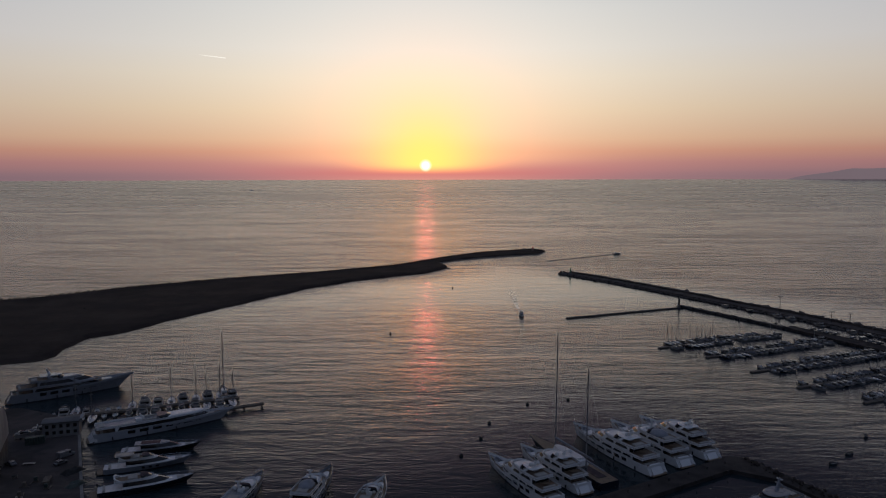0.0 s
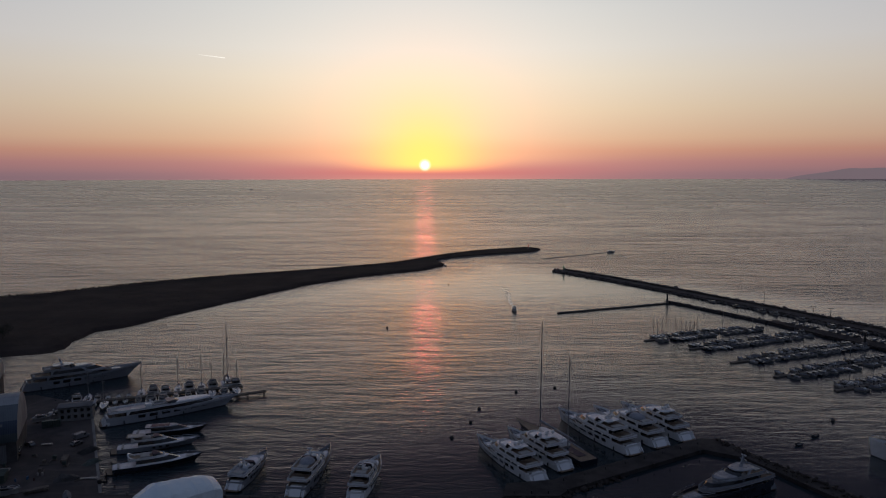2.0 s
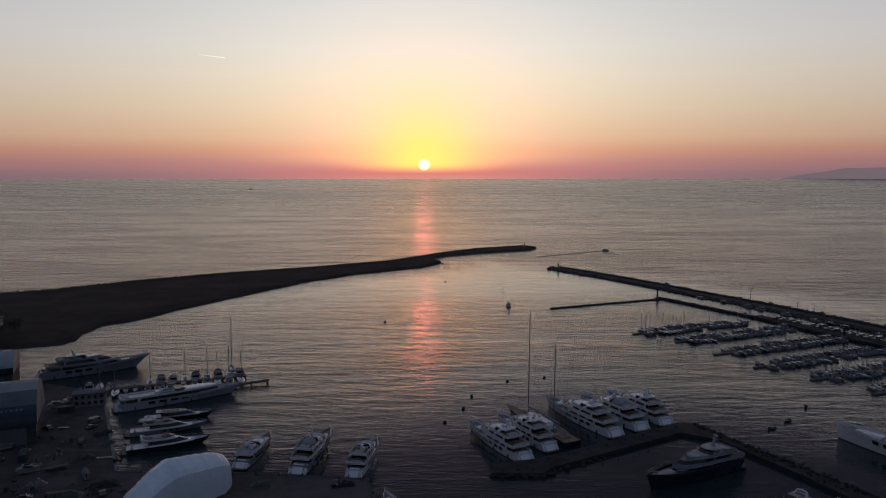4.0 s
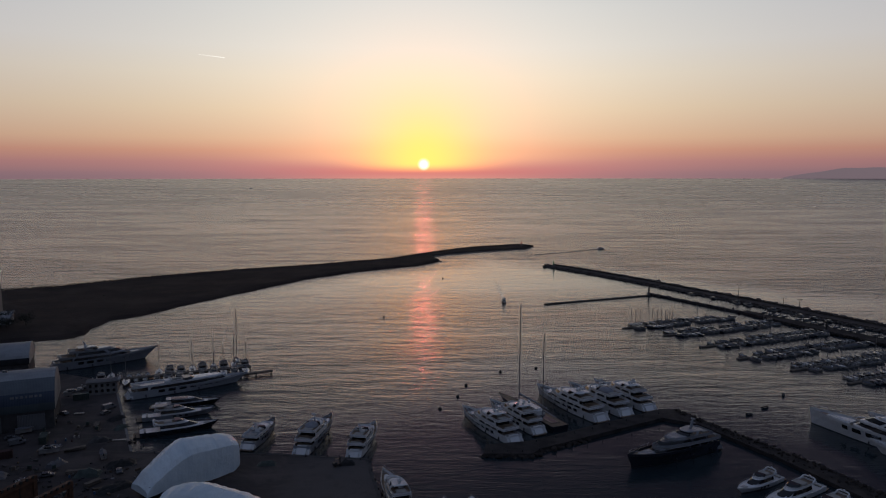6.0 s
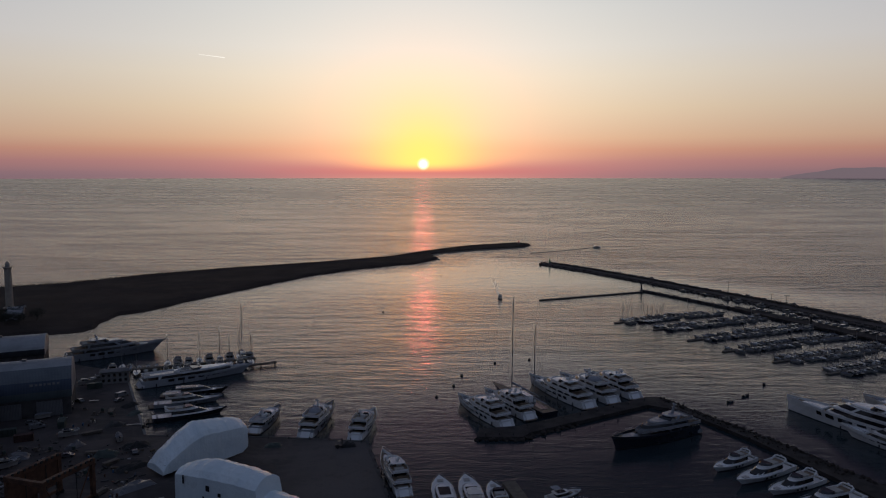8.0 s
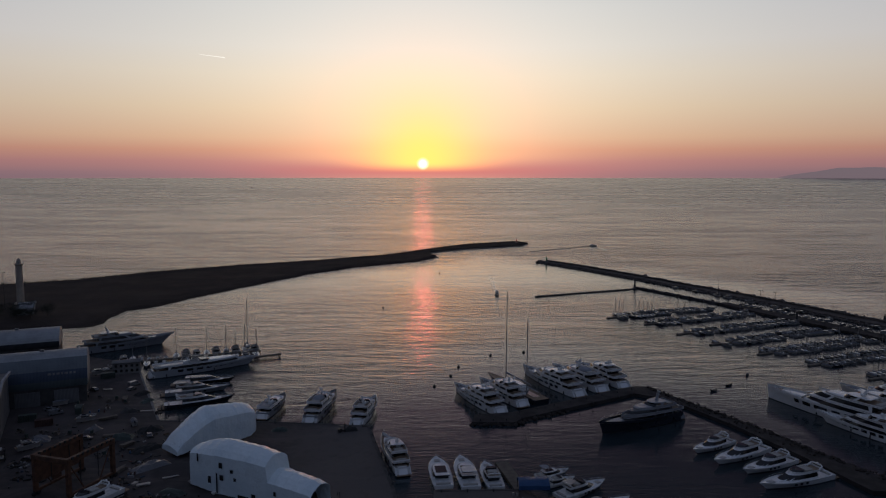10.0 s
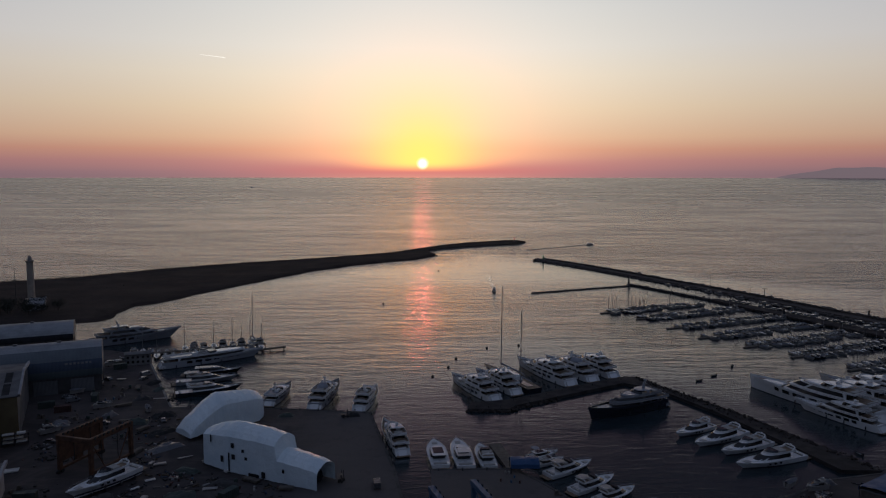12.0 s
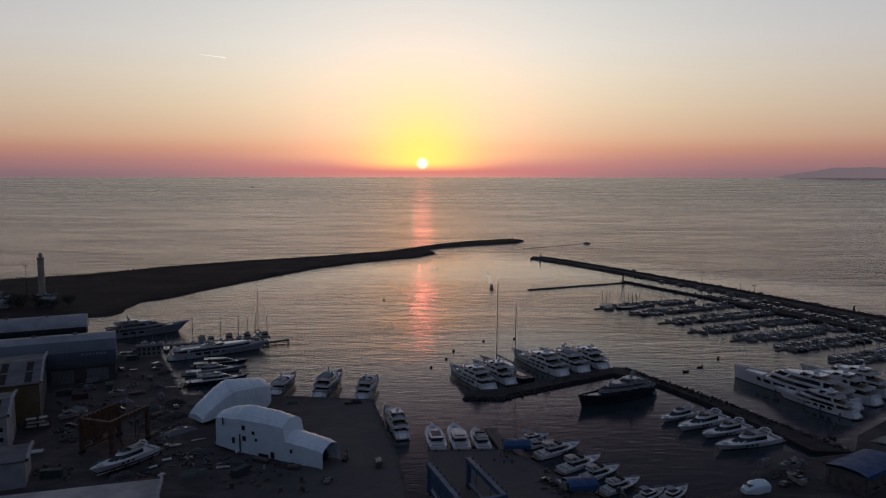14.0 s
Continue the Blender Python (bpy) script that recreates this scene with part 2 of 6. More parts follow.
TOPPAINT = mat("dark_grey_deck_paint", (0.11, 0.11, 0.12), 0.35, 0, 0.2, 0.3, coat=0.3)
GELCOAT = mat("white_gelcoat", (0.78, 0.78, 0.77), 0.25, 0, 0.06, 0.3, coat=0.4)
CREAM = mat("cream_gelcoat", (0.66, 0.65, 0.62), 0.3, 0, 0.08, 0.3, coat=0.3)
GREYHULL = mat("grey_hull_paint", (0.30, 0.31, 0.33), 0.25, 0, 0.08, 0.2, coat=0.5)
NAVY = mat("dark_blue_hull_paint", (0.016, 0.020, 0.032), 0.2, 0, 0.1, 0.2, coat=0.6)
BLACKHULL = mat("black_hull_paint", (0.012, 0.012, 0.014), 0.22, 0, 0.1, 0.2, coat=0.6)
ANTIFOUL = mat("dark_antifouling", (0.03, 0.025, 0.03), 0.7, 0, 0.3, 0.5)
GLASS = glass_mat("tinted_glass", (0.012, 0.013, 0.016))
SMOKED = glass_mat("smoked_screen", (0.03, 0.034, 0.04), 0.1)
TEAK = mat("teak_deck", (0.24, 0.17, 0.11), 0.7, 0, 0.3, 0.8, 0.004, 8.0, (0.19, 0.14, 0.10))
STEEL = mat("polished_steel", (0.55, 0.55, 0.56), 0.25, 1.0, 0.1, 0.5)
ALLOY = mat("mast_alloy", (0.35, 0.34, 0.33), 0.4, 0.6, 0.1, 0.5)
DARKMETAL = mat("dark_metal", (0.05, 0.05, 0.052), 0.5, 0.5, 0.2, 0.6)
RUBBER = mat("black_rubber", (0.02, 0.02, 0.02), 0.8, 0, 0.2, 0.8)
CANVAS = mat("sail_canvas", (0.30, 0.31, 0.34), 0.85, 0, 0.2, 0.8, 0.02, 3.0)
BLUECANVAS = mat("blue_canvas", (0.030, 0.050, 0.11), 0.85, 0, 0.2, 0.6, 0.03, 2.0)
GREYCOVER = mat("grey_blue_cover", (0.13, 0.135, 0.15), 0.85, 0, 0.3, 0.6, 0.03, 2.0)
CUSHION = mat("pale_cushion", (0.42, 0.40, 0.37), 0.9, 0, 0.15, 0.8)
TARP = mat("blue_tarpaulin", (0.016, 0.070, 0.18), 0.6, 0, 0.3, 0.3, 0.12, 0.8, (0.012, 0.06, 0.16))
WRAP = mat("white_shrink_wrap", (0.80, 0.88, 0.90), 0.34, 0, 0.08, 0.15, 0.2, 0.7, (0.70, 0.80, 0.84))
BLUEPAINT = mat("blue_lift_paint", (0.042, 0.105, 0.19), 0.5, 0, 0.35, 0.4, 0.0, 4.0, (0.035, 0.08, 0.15))
ORANGE = mat("rusty_orange_paint", (0.13, 0.056, 0.027), 0.75, 0, 0.5, 0.5, 0.01, 4.0, (0.060, 0.030, 0.019))
SHEDROOF = mat("white_shed_sheet", (0.33, 0.34, 0.35), 0.55, 0, 0.3, 0.08, 0.012, 1.0, (0.20, 0.21, 0.215), stripes=(0, 0.5))
SHEDBLUE = mat("blue_shed_sheet", (0.028, 0.046, 0.080), 0.5, 0, 0.25, 0.1, 0.02, 1.0, stripes=(0, 0.5))
SHEDMID = mat("blue_grey_shed_sheet", (0.115, 0.135, 0.15), 0.55, 0, 0.3, 0.1, 0.012, 1.0, (0.085, 0.10, 0.115), stripes=(0, 0.5))
SHEDTEAL = mat("teal_grey_shed_sheet", (0.06, 0.08, 0.085), 0.6, 0, 0.3, 0.1, 0.012, 1.0, stripes=(0, 0.5))
SHEDGREY = mat("grey_shed_sheet", (0.16, 0.16, 0.165), 0.6, 0, 0.3, 0.1, 0.03, 1.0, stripes=(0, 0.5))
ROOFGREY = mat("grey_factory_roof", (0.19, 0.185, 0.185), 0.85, 0, 0.4, 0.15, 0.02, 2.0, (0.125, 0.12, 0.12), spec=0.25)
GUTTER = mat("dark_roof_light", (0.03, 0.031, 0.035), 0.8, 0, 0.3, 0.3, spec=0.15)
YELLOW = mat("ochre_render", (0.17, 0.125, 0.06), 0.9, 0, 0.25, 0.15, 0.01, 5.0, (0.13, 0.095, 0.05))
PLASTER = mat("pale_plaster", (0.37, 0.37, 0.38), 0.85, 0, 0.3, 0.2, 0.01, 5.0, (0.27, 0.27, 0.28))
BRICKRED = mat("rust_red_sheet", (0.085, 0.040, 0.034), 0.8, 0, 0.4, 0.3)
TOWER = mat("lighthouse_render", (0.46, 0.38, 0.30), 0.85, 0, 0.2, 0.3, 0.01, 4.0, (0.36, 0.30, 0.24))
LEAF = mat("dark_foliage", (0.030, 0.035, 0.022), 0.8, 0, 0.4, 0.6, 0.0, 2.0, (0.018, 0.023, 0.015))
BARK = mat("bark", (0.08, 0.065, 0.05), 0.9, 0, 0.3, 1.0, 0.02, 6.0)
WHITEWATER = mat("white_wake_foam", (0.42, 0.40, 0.40), 0.8, 0, 0.5, 0.25, 0.05, 0.8, (0.05, 0.045, 0.05))
FOAM = mat("wake_water", (0.02, 0.018, 0.022), 0.5, 0, 0.4, 0.1, 0.0, 0.5, (0.012, 0.011, 0.015))
SILVER = mat("silver_hull_paint", (0.44, 0.45, 0.47), 0.25, 0, 0.08, 0.2, coat=0.4)
PALEGREY = mat("pale_grey_paint", (0.30, 0.31, 0.33), 0.3, 0, 0.1, 0.3, coat=0.3)
DULL = mat("weathered_gelcoat", (0.37, 0.345, 0.32), 0.4, 0, 0.2, 0.4, coat=0.2)
WOOD = mat("weathered_plank", (0.15, 0.125, 0.10), 0.85, 0, 0.35, 0.8, 0.01, 6.0, (0.10, 0.085, 0.07))
CARS = mat("car_paint", (0.13, 0.13, 0.135), 0.3, 0.1, 0.05, 0.5, rand=0.7, coat=0.5)
GREENBOX = mat("green_container_paint", (0.05, 0.07, 0.06), 0.6, 0, 0.3, 0.5)
REDMARK = mat("red_marker_paint", (0.35, 0.03, 0.025), 0.5, 0, 0.2, 0.5)
GREENMARK = mat("green_marker_paint", (0.03, 0.20, 0.08), 0.5, 0, 0.2, 0.5)


def wake_mat():
    """Water smoothed by a passing boat, fading out to both sides and with distance."""
    m = bpy.data.materials.new("smoothed_wake_water")
    m.use_nodes = True
    k = Nodes(m.node_tree)
    at = k.add("ShaderNodeTexCoord").outputs["Object"]
    sep = k.add("ShaderNodeSeparateXYZ", at)
    along_it = k.smooth(sep.outputs[0], -115.0, -50.0)
    across_it = k.smooth(k.math("ABSOLUTE", sep.outputs[1]), 0.4, 4.5, 1.0, 0.0)
    broken = k.smooth(k.noise(at, 0.12, 4.0, 0.6), 0.32, 0.62)
    p = k.add("ShaderNodeBsdfPrincipled")
    p.inputs["Base Color"].default_value, p.inputs["Roughness"].default_value = (0.42, 0.38, 0.37, 1.0), 0.12
    share = k.math("MULTIPLY", k.math("MULTIPLY", along_it, across_it), k.math("MULTIPLY", broken, 0.9))
    k.add("ShaderNodeOutputMaterial", k.add("ShaderNodeMixShader", share, k.add("ShaderNodeBsdfTransparent"), p))
    return m


SMOOTHWATER = wake_mat()


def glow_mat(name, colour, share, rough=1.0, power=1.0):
    """Haze and sunlight painted on far things: a share emitted, the rest diffuse."""
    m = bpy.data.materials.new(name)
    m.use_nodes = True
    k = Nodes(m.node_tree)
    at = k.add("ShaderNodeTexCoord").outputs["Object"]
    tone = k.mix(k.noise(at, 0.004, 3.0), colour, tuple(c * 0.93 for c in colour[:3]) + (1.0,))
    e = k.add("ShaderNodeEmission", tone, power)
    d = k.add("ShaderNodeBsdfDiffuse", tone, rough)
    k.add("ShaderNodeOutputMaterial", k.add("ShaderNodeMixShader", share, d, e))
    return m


# the hills' haze is put into their colour and emitted
HAZE_GLOW = glow_mat("headland_haze_glow", lin(119, 105, 112), 0.97)
# the trail emits a pale tone that stands in for sunlight on it
VAPOUR = glow_mat("vapour_sunlight_glow", lin(255, 248, 236), 0.95, power=1.08)


# ------------------------------------------------------------------ mesh helpers
def part(name, bm, material, parent=None, label="", smooth=False, at=None):
    me = bpy.data.meshes.new(name)
    bm.normal_update()
    bm.to_mesh(me)
    bm.free()
    me.materials.append(material)
    if smooth:
        for f in me.polygons:
            f.use_smooth = True
    ob = new(name, me)
    if parent:
        ob.parent = parent
    if at is not None:
        ob.matrix_basis = at
    return tagged(ob, label) if label else ob


def thing(name, m, label, category, group="", kind=""):
    """An Empty at the base of a thing, which parents its parts."""
    ob = new(name)
    ob.empty_display_size = 0.5
    ob.matrix_basis = m
    return tagged(ob, label, category, group, kind)


def box(bm, x0, x1, y0, y1, z0, z1, m=None, bevel=0.0):
    g = bmesh.ops.create_cube(bm, size=1.0)
    for v in g["verts"]:
        v.co = Vector((x0 + (v.co.x + 0.5) * (x1 - x0), y0 + (v.co.y + 0.5) * (y1 - y0), z0 + (v.co.z + 0.5) * (z1 - z0)))
        if m:
            v.co = m @ v.co
    if bevel:
        bmesh.ops.bevel(bm, geom=[e for e in bm.edges if all(v in g["verts"] for v in e.verts)], offset=bevel, segments=1, affect="EDGES")
    return bm


def boxm(*a, **k):
    return box(bmesh.new(), *a, **k)


def tube(bm, p, q, r, r2=None, seg=8):
    """A round bar from p to q."""
    p, q = Vector(p), Vector(q)
    d = q - p
    m = Matrix.Translation((p + q) / 2) @ d.to_track_quat("Z", "Y").to_matrix().to_4x4()
    bmesh.ops.create_cone(bm, cap_ends=True, segments=seg, radius1=r, radius2=r if r2 is None else r2, depth=d.length, matrix=m)
    return bm


def tubem(*a, **k):
    return tube(bmesh.new(), *a, **k)


def ball(bm, c, r, squash=1.0, seg=10):
    bmesh.ops.create_uvsphere(bm, u_segments=seg, v_segments=max(5, seg // 2 + 1), radius=r, matrix=Matrix.Translation(c) @ Matrix.Diagonal((1, 1, squash, 1)))
    return bm


def sweep(bm, points, r, seg=5):
    """One bent bar through points."""
    pts = [Vector(p) for p in points]
    rows = []
    for i, p in enumerate(pts):
        d = (pts[min(i + 1, len(pts) - 1)] - pts[max(i - 1, 0)]).normalized()
        a = d.cross(Vector((0, 0, 1)))
        a = a.normalized() if a.length > 1e-4 else Vector((1, 0, 0))
        b = a.cross(d)
        rows.append([p + r * (a * math.cos(2 * math.pi * k / seg) + b * math.sin(2 * math.pi * k / seg)) for k in range(seg)])
    vs = skin(bm, rows, close=True)
    bm.faces.new(vs[0])
    bm.faces.new(vs[-1][::-1])
    return bm


def slab(bm, outline, z0, z1, top=None):
    """A prism over an outline; top: another outline of as many points."""
    lo = [bm.verts.new((x, y, z0)) for x, y in outline]
    hi = [bm.verts.new((x, y, z1)) for x, y in (top or outline)]
    k = len(lo)
    for i in range(k):
        bm.faces.new((lo[i], lo[(i + 1) % k], hi[(i + 1) % k], hi[i]))
    bm.faces.new(hi)
    bm.faces.new(lo[::-1])
    bmesh.ops.recalc_face_normals(bm, faces=bm.faces[:])
    return bm


def skin(bm, rows, close=False):
    """Quads between rows of points."""
    vs = [[bm.verts.new(p) for p in row] for row in rows]
    for a, b in zip(vs, vs[1:]):
        k = len(a)
        for i in range(k if close else k - 1):
            j = (i + 1) % k
            bm.faces.new((a[i], a[j], b[j], b[i]))
    return vs


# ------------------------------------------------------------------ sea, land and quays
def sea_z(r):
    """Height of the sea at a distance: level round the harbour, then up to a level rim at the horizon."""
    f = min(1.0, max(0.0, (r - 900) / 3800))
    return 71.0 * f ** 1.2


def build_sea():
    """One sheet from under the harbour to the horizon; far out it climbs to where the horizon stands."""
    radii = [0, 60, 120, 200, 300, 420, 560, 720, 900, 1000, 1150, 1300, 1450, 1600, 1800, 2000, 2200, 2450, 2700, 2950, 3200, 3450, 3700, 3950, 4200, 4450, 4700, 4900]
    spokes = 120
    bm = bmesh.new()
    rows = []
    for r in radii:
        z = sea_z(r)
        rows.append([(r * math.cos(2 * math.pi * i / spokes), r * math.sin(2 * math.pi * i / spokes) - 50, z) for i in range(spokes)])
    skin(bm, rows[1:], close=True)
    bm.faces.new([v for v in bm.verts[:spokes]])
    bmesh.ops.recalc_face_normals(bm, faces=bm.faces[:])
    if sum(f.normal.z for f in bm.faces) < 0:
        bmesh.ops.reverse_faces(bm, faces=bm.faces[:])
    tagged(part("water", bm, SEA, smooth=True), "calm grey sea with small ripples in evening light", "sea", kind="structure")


def along(points, count):
    """Points at even steps on a line of points."""
    p = np.array(points, float)
    d = np.r_[0, np.cumsum(np.hypot(*np.diff(p[:, :2], axis=0).T))]
    s = np.linspace(0, d[-1], count)
    return np.stack([np.interp(s, d, p[:, i]) for i in range(p.shape[1])], 1)


def strip_land(name, outer, inner, material, label, category, crown, middle, count=160, across=14, rough=0.5):
    """A tongue of land between two shore lines: banks, a crown near the outer one, uneven ground between."""
    a, b = along(outer, count), along(inner, count)
    bm = bmesh.new()
    rows = []
    for i in range(count):
        row = []
        for j in range(across + 1):
            f = j / across
            x, y = a[i] * (1 - f) + b[i] * f
            edge = min(f, 1 - f) * across
            z = -1.0 if edge == 0 else middle + rough * (noise.noise(Vector((x * 0.05, y * 0.05, 1.0))) + 0.5 * noise.noise(Vector((x * 0.21, y * 0.21, 4.0))))
            if j == 1:
                z = crown + 0.25 * noise.noise(Vector((x * 0.2, y * 0.2, 0.0)))
            if edge <= 2 and edge and f > 0.5:
                z *= 0.22 if edge == 1 else 0.6
            sway = 0.8 if edge > 2 or f < 0.5 else 2.2
            x += sway * (noise.noise(Vector((x * 0.13, y * 0.13, 9.0))) + 1.2 * (f > 0.5) * noise.noise(Vector((x * 0.04, y * 0.04, 5.0))))
            y += sway * noise.noise(Vector((x * 0.13, y * 0.13, 19.0)))
            row.append((x, y, z))
        rows.append(row)
    skin(bm, rows)
    bmesh.ops.recalc_face_normals(bm, faces=bm.faces[:])
    if sum(f.normal.z for f in bm.faces) < 0:
        bmesh.ops.reverse_faces(bm, faces=bm.faces[:])
    return tagged(part(name, bm, material), label, category, kind="structure")


def rocks(name, spots, label, material=RUBBLE):
    """Many boulders as one mesh; spots: x, y, z, size."""
    rng = np.random.default_rng(5)
    t = (1 + 5 ** 0.5) / 2
    ico = np.array([(-1, t, 0), (1, t, 0), (-1, -t, 0), (1, -t, 0), (0, -1, t), (0, 1, t), (0, -1, -t), (0, 1, -t), (t, 0, -1), (t, 0, 1), (-t, 0, -1), (-t, 0, 1)]) / 1.9
    tri = np.array([(0, 11, 5), (0, 5, 1), (0, 1, 7), (0, 7, 10), (0, 10, 11), (1, 5, 9), (5, 11, 4), (11, 10, 2), (10, 7, 6), (7, 1, 8), (3, 9, 4), (3, 4, 2), (3, 2, 6), (3, 6, 8), (3, 8, 9), (4, 9, 5), (2, 4, 11), (6, 2, 10), (8, 6, 7), (9, 8, 1)])
    verts, faces = [], []
    for i, (x, y, z, s) in enumerate(spots):
        v = ico * rng.uniform(0.65, 1.2, (12, 1)) * s * rng.uniform(0.7, 1.25, (1, 3)) * np.array([1, 1, 0.8])
        c, d = math.cos(i * 1.7), math.sin(i * 1.7)
        verts.append(v @ np.array([[c, d, 0], [-d, c, 0], [0, 0, 1]]) + (x, y, z))
        faces.append(tri + 12 * i)
    me = bpy.data.meshes.new(name)
    me.from_pydata(np.concatenate(verts).tolist(), [], np.concatenate(faces).tolist())
    me.materials.append(material)
    return tagged(new(name, me), label, "rocks", kind="stuff")


def rock_line(points, count, spread, z, size, rng):
    p = along(points, count)
    return [(x + rng.normal(0, spread), y + rng.normal(0, spread), z + rng.uniform(-0.5, 0.5), size * rng.uniform(0.6, 1.4)) for x, y in p]


def quay(name, outline, top, material, label, category, depth=2.5, lip=0.45, cap=CONCRETE):
    """A solid quay or yard over an outline, with a raised coping along its edge."""
    ob = tagged(part(name, slab(bmesh.new(), outline, -depth, top), material), label, category, kind="structure")
    return ob


def coping(name, points, top, width, height, parent, material=CONCRETE):
    bm = bmesh.new()
    p = [Vector((x, y, 0)) for x, y in points]
    for a, b in zip(p, p[1:]):
        d = (b - a).normalized()
        s = Vector((-d.y, d.x, 0)) * width
        lo = [a, b, b + s, a + s]
        slab(bm, [(v.x, v.y) for v in lo], top, top + height)
    return part(name, bm, material, parent)


LAND_OUT = [(-900, 130), (-560, 395), (-380, 528), (-320, 562), (-265, 618), (-199, 665), (-123.9, 706), (-50.1, 760), (-15.2, 812), (46, 886), (113.5, 925), (127, 900)]
LAND_IN = [(-900, 20), (-520, 205), (-330, 312), (-250, 345), (-222, 352), (-205.5, 358), (-202, 367), (-205.4, 388), (-208, 412), (-194.1, 424), (-190, 436), (-178.4, 464), (-158.6, 508), (-153, 519), (-140.4, 547.5), (-113.8, 602.6), (-74.4, 655), (-40, 682), (-17, 699), (-9, 712), (7.4, 741), (-6, 762), (-8.5, 778), (10.2, 806), (55, 838), (118, 872), (126, 893)]

YARD = [(-98.0, 188.8), (-133.4, 257.6), (-150, 276), (-172, 286), (-200, 274), (-300, 225), (-520, 110), (-900, -80), (-900, -700), (900, -700), (900, 520), (560, 365), (300, 250),
        (232, 205), (180, 157), (160, 141), (151, 127), (147.5, 124), (129.4, 119.8), (109, 107.3), (99, 96), (86, 90.8), (84, 74), (66, 74), (56.3, 91.5), (48.6, 104), (40, 118.6), (33.6, 128.3), (6.7, 127.4), (6.7, 105), (8, 78),
        (3.5, 78), (0.3, 98.9), (-4.8, 128.4), (-17.5, 182.6), (-46.3, 186.4), (-61.3, 187.9)]
Z_YARD = 1.6

build_sea()
strip_land("ground", LAND_OUT, LAND_IN, SCRUB, "long dark breakwater with scrub and gravel between sea and harbour", "breakwater", 2.7, 1.9)
yard = quay("quay", YARD, Z_YARD, ASPHALT, "dark asphalt boatyard quay with worn oily patches", "quay", 3.0)
coping("coping", [(-133.2, 257.2), (-98.2, 189.4)], Z_YARD, -0.9, 0.10, yard, CONCRETE)
coping("coping", [(-97, 188.8), (-61.3, 187.9), (-46.3, 186.4), (-18.2, 182.7)], Z_YARD, -1.0, 0.10, yard, WEATHERED)
coping("coping", [(-17.5, 182.0), (-4.8, 128.4), (0.3, 98.9), (3.4, 79)], Z_YARD, -1.1, 0.10, yard, WEATHERED)
coping("coping", [(7.4, 127.3), (33.4, 128.2)], Z_YARD, -0.9, 0.10, yard, WEATHERED)
coping("coping", [(33.6, 127.6), (40, 118.6), (48.6, 104), (56.3, 91.5)], Z_YARD, -0.9, 0.10, yard, WEATHERED)
coping("coping", [(98.6, 95.6), (109, 107), (129.4, 119.5), (147.0, 123.8)], Z_YARD, -0.9, 0.10, yard, WEATHERED)
coping("coping", [(-150.5, 275.4), (-134.4, 258.4)], Z_YARD, -0.9, 0.10, yard, WEATHERED)

rng = np.random.default_rng(11)
# the outer breakwater: wall crown, roadway and armour stones on the sea side
BW = [(121, 690), (157, 632), (188, 573), (214, 520), (236, 478), (258, 428), (285, 366), (310, 312), (360, 210), (470, -10)]


def offset(points, d):
    p = np.array(points, float)
    t = np.gradient(p, axis=0)
    t /= np.hypot(*t.T)[:, None]
    return [tuple(v) for v in p + d * np.stack([t[:, 1], -t[:, 0]], 1)]


bw_out, bw_in = offset(BW, -6.5), offset(BW, 4.5)
breakwater = quay("quay", bw_out + bw_in[::-1], 1.7, PIERTOP, "long narrow concrete breakwater with a rubble slope to the sea", "breakwater", 3.0)
wall = bmesh.new()
for a, b, c, d in zip(offset(BW, -5.5), offset(BW, -5.5)[1:], offset(BW, -3.8), offset(BW, -3.8)[1:]):
    slab(wall, [a, b, d, c], 1.7, 3.0)
part("parapet", wall, PIERTOP, breakwater)
spots = []
for k, (off, z) in enumerate([(-7.2, 1.6), (-9.0, 0.7), (-10.8, -0.1)]):
    spots += rock_line(offset(BW[:8], off), 430, 0.9, z, 1.6, rng)
spots += rock_line(offset(BW[:8], 5.3), 420, 0.6, 0.3, 1.15, rng) + rock_line(offset(BW[:8], -4.6), 150, 0.5, 2.7, 0.8, rng)
spots += [(121 + rng.normal(0, 5), 694 + rng.normal(0, 5), rng.uniform(-0.4, 1.2), rng.uniform(0.9, 2.0)) for i in range(90)]
rocks("armour_stones", spots, "grey rubble boulders piled along the breakwater")
spots = rock_line(LAND_OUT[2:], 900, 0.9, 0.2, 0.9, rng) + rock_line(LAND_OUT[2:], 700, 1.2, 1.1, 0.7, rng)
spots += [(119 + rng.normal(0, 2.5), 900 + rng.normal(0, 5), rng.uniform(-0.3, 1.5), rng.uniform(0.9, 2.0)) for i in range(80)]
rocks("shore_stones", spots, "dark rubble boulders along both shores of the breakwater", SHORE)
kerb = bmesh.new()
line = [tuple(p) for p in along(LAND_IN[20:], 40)]
for a, b, c, d in zip(line, line[1:], offset(line, -1.6), offset(line, -1.6)[1:]):
    slab(kerb, [a, b, d, c], -1.0, 0.8)
tagged(part("kerb", kerb, CONCRETE), "pale concrete edge along the breakwater's harbour side", "kerb", kind="structure")
# low scrub and dune tufts on the tongue of land
a, b = along(LAND_OUT[2:8], 600), along(LAND_IN[6:17], 600)
spots = []
for i in range(0, 600, 3):
    f = rng.uniform(0.12, 0.9)
    x, y = a[i] * (1 - f) + b[i] * f
    spots.append((x + rng.normal(0, 3), y + rng.normal(0, 3), 1.7, rng.uniform(0.3, 0.8)))
tagged(rocks("scrub_bushes", spots, "low dark scrub bushes on the breakwater land", LEAF), "", "bushes")


# the inner pier of the marina with its pontoons
E1 = Vector((math.cos(radians(23.6)), math.sin(radians(23.6)), 0))
E2 = Vector((E1.y, -E1.x, 0))


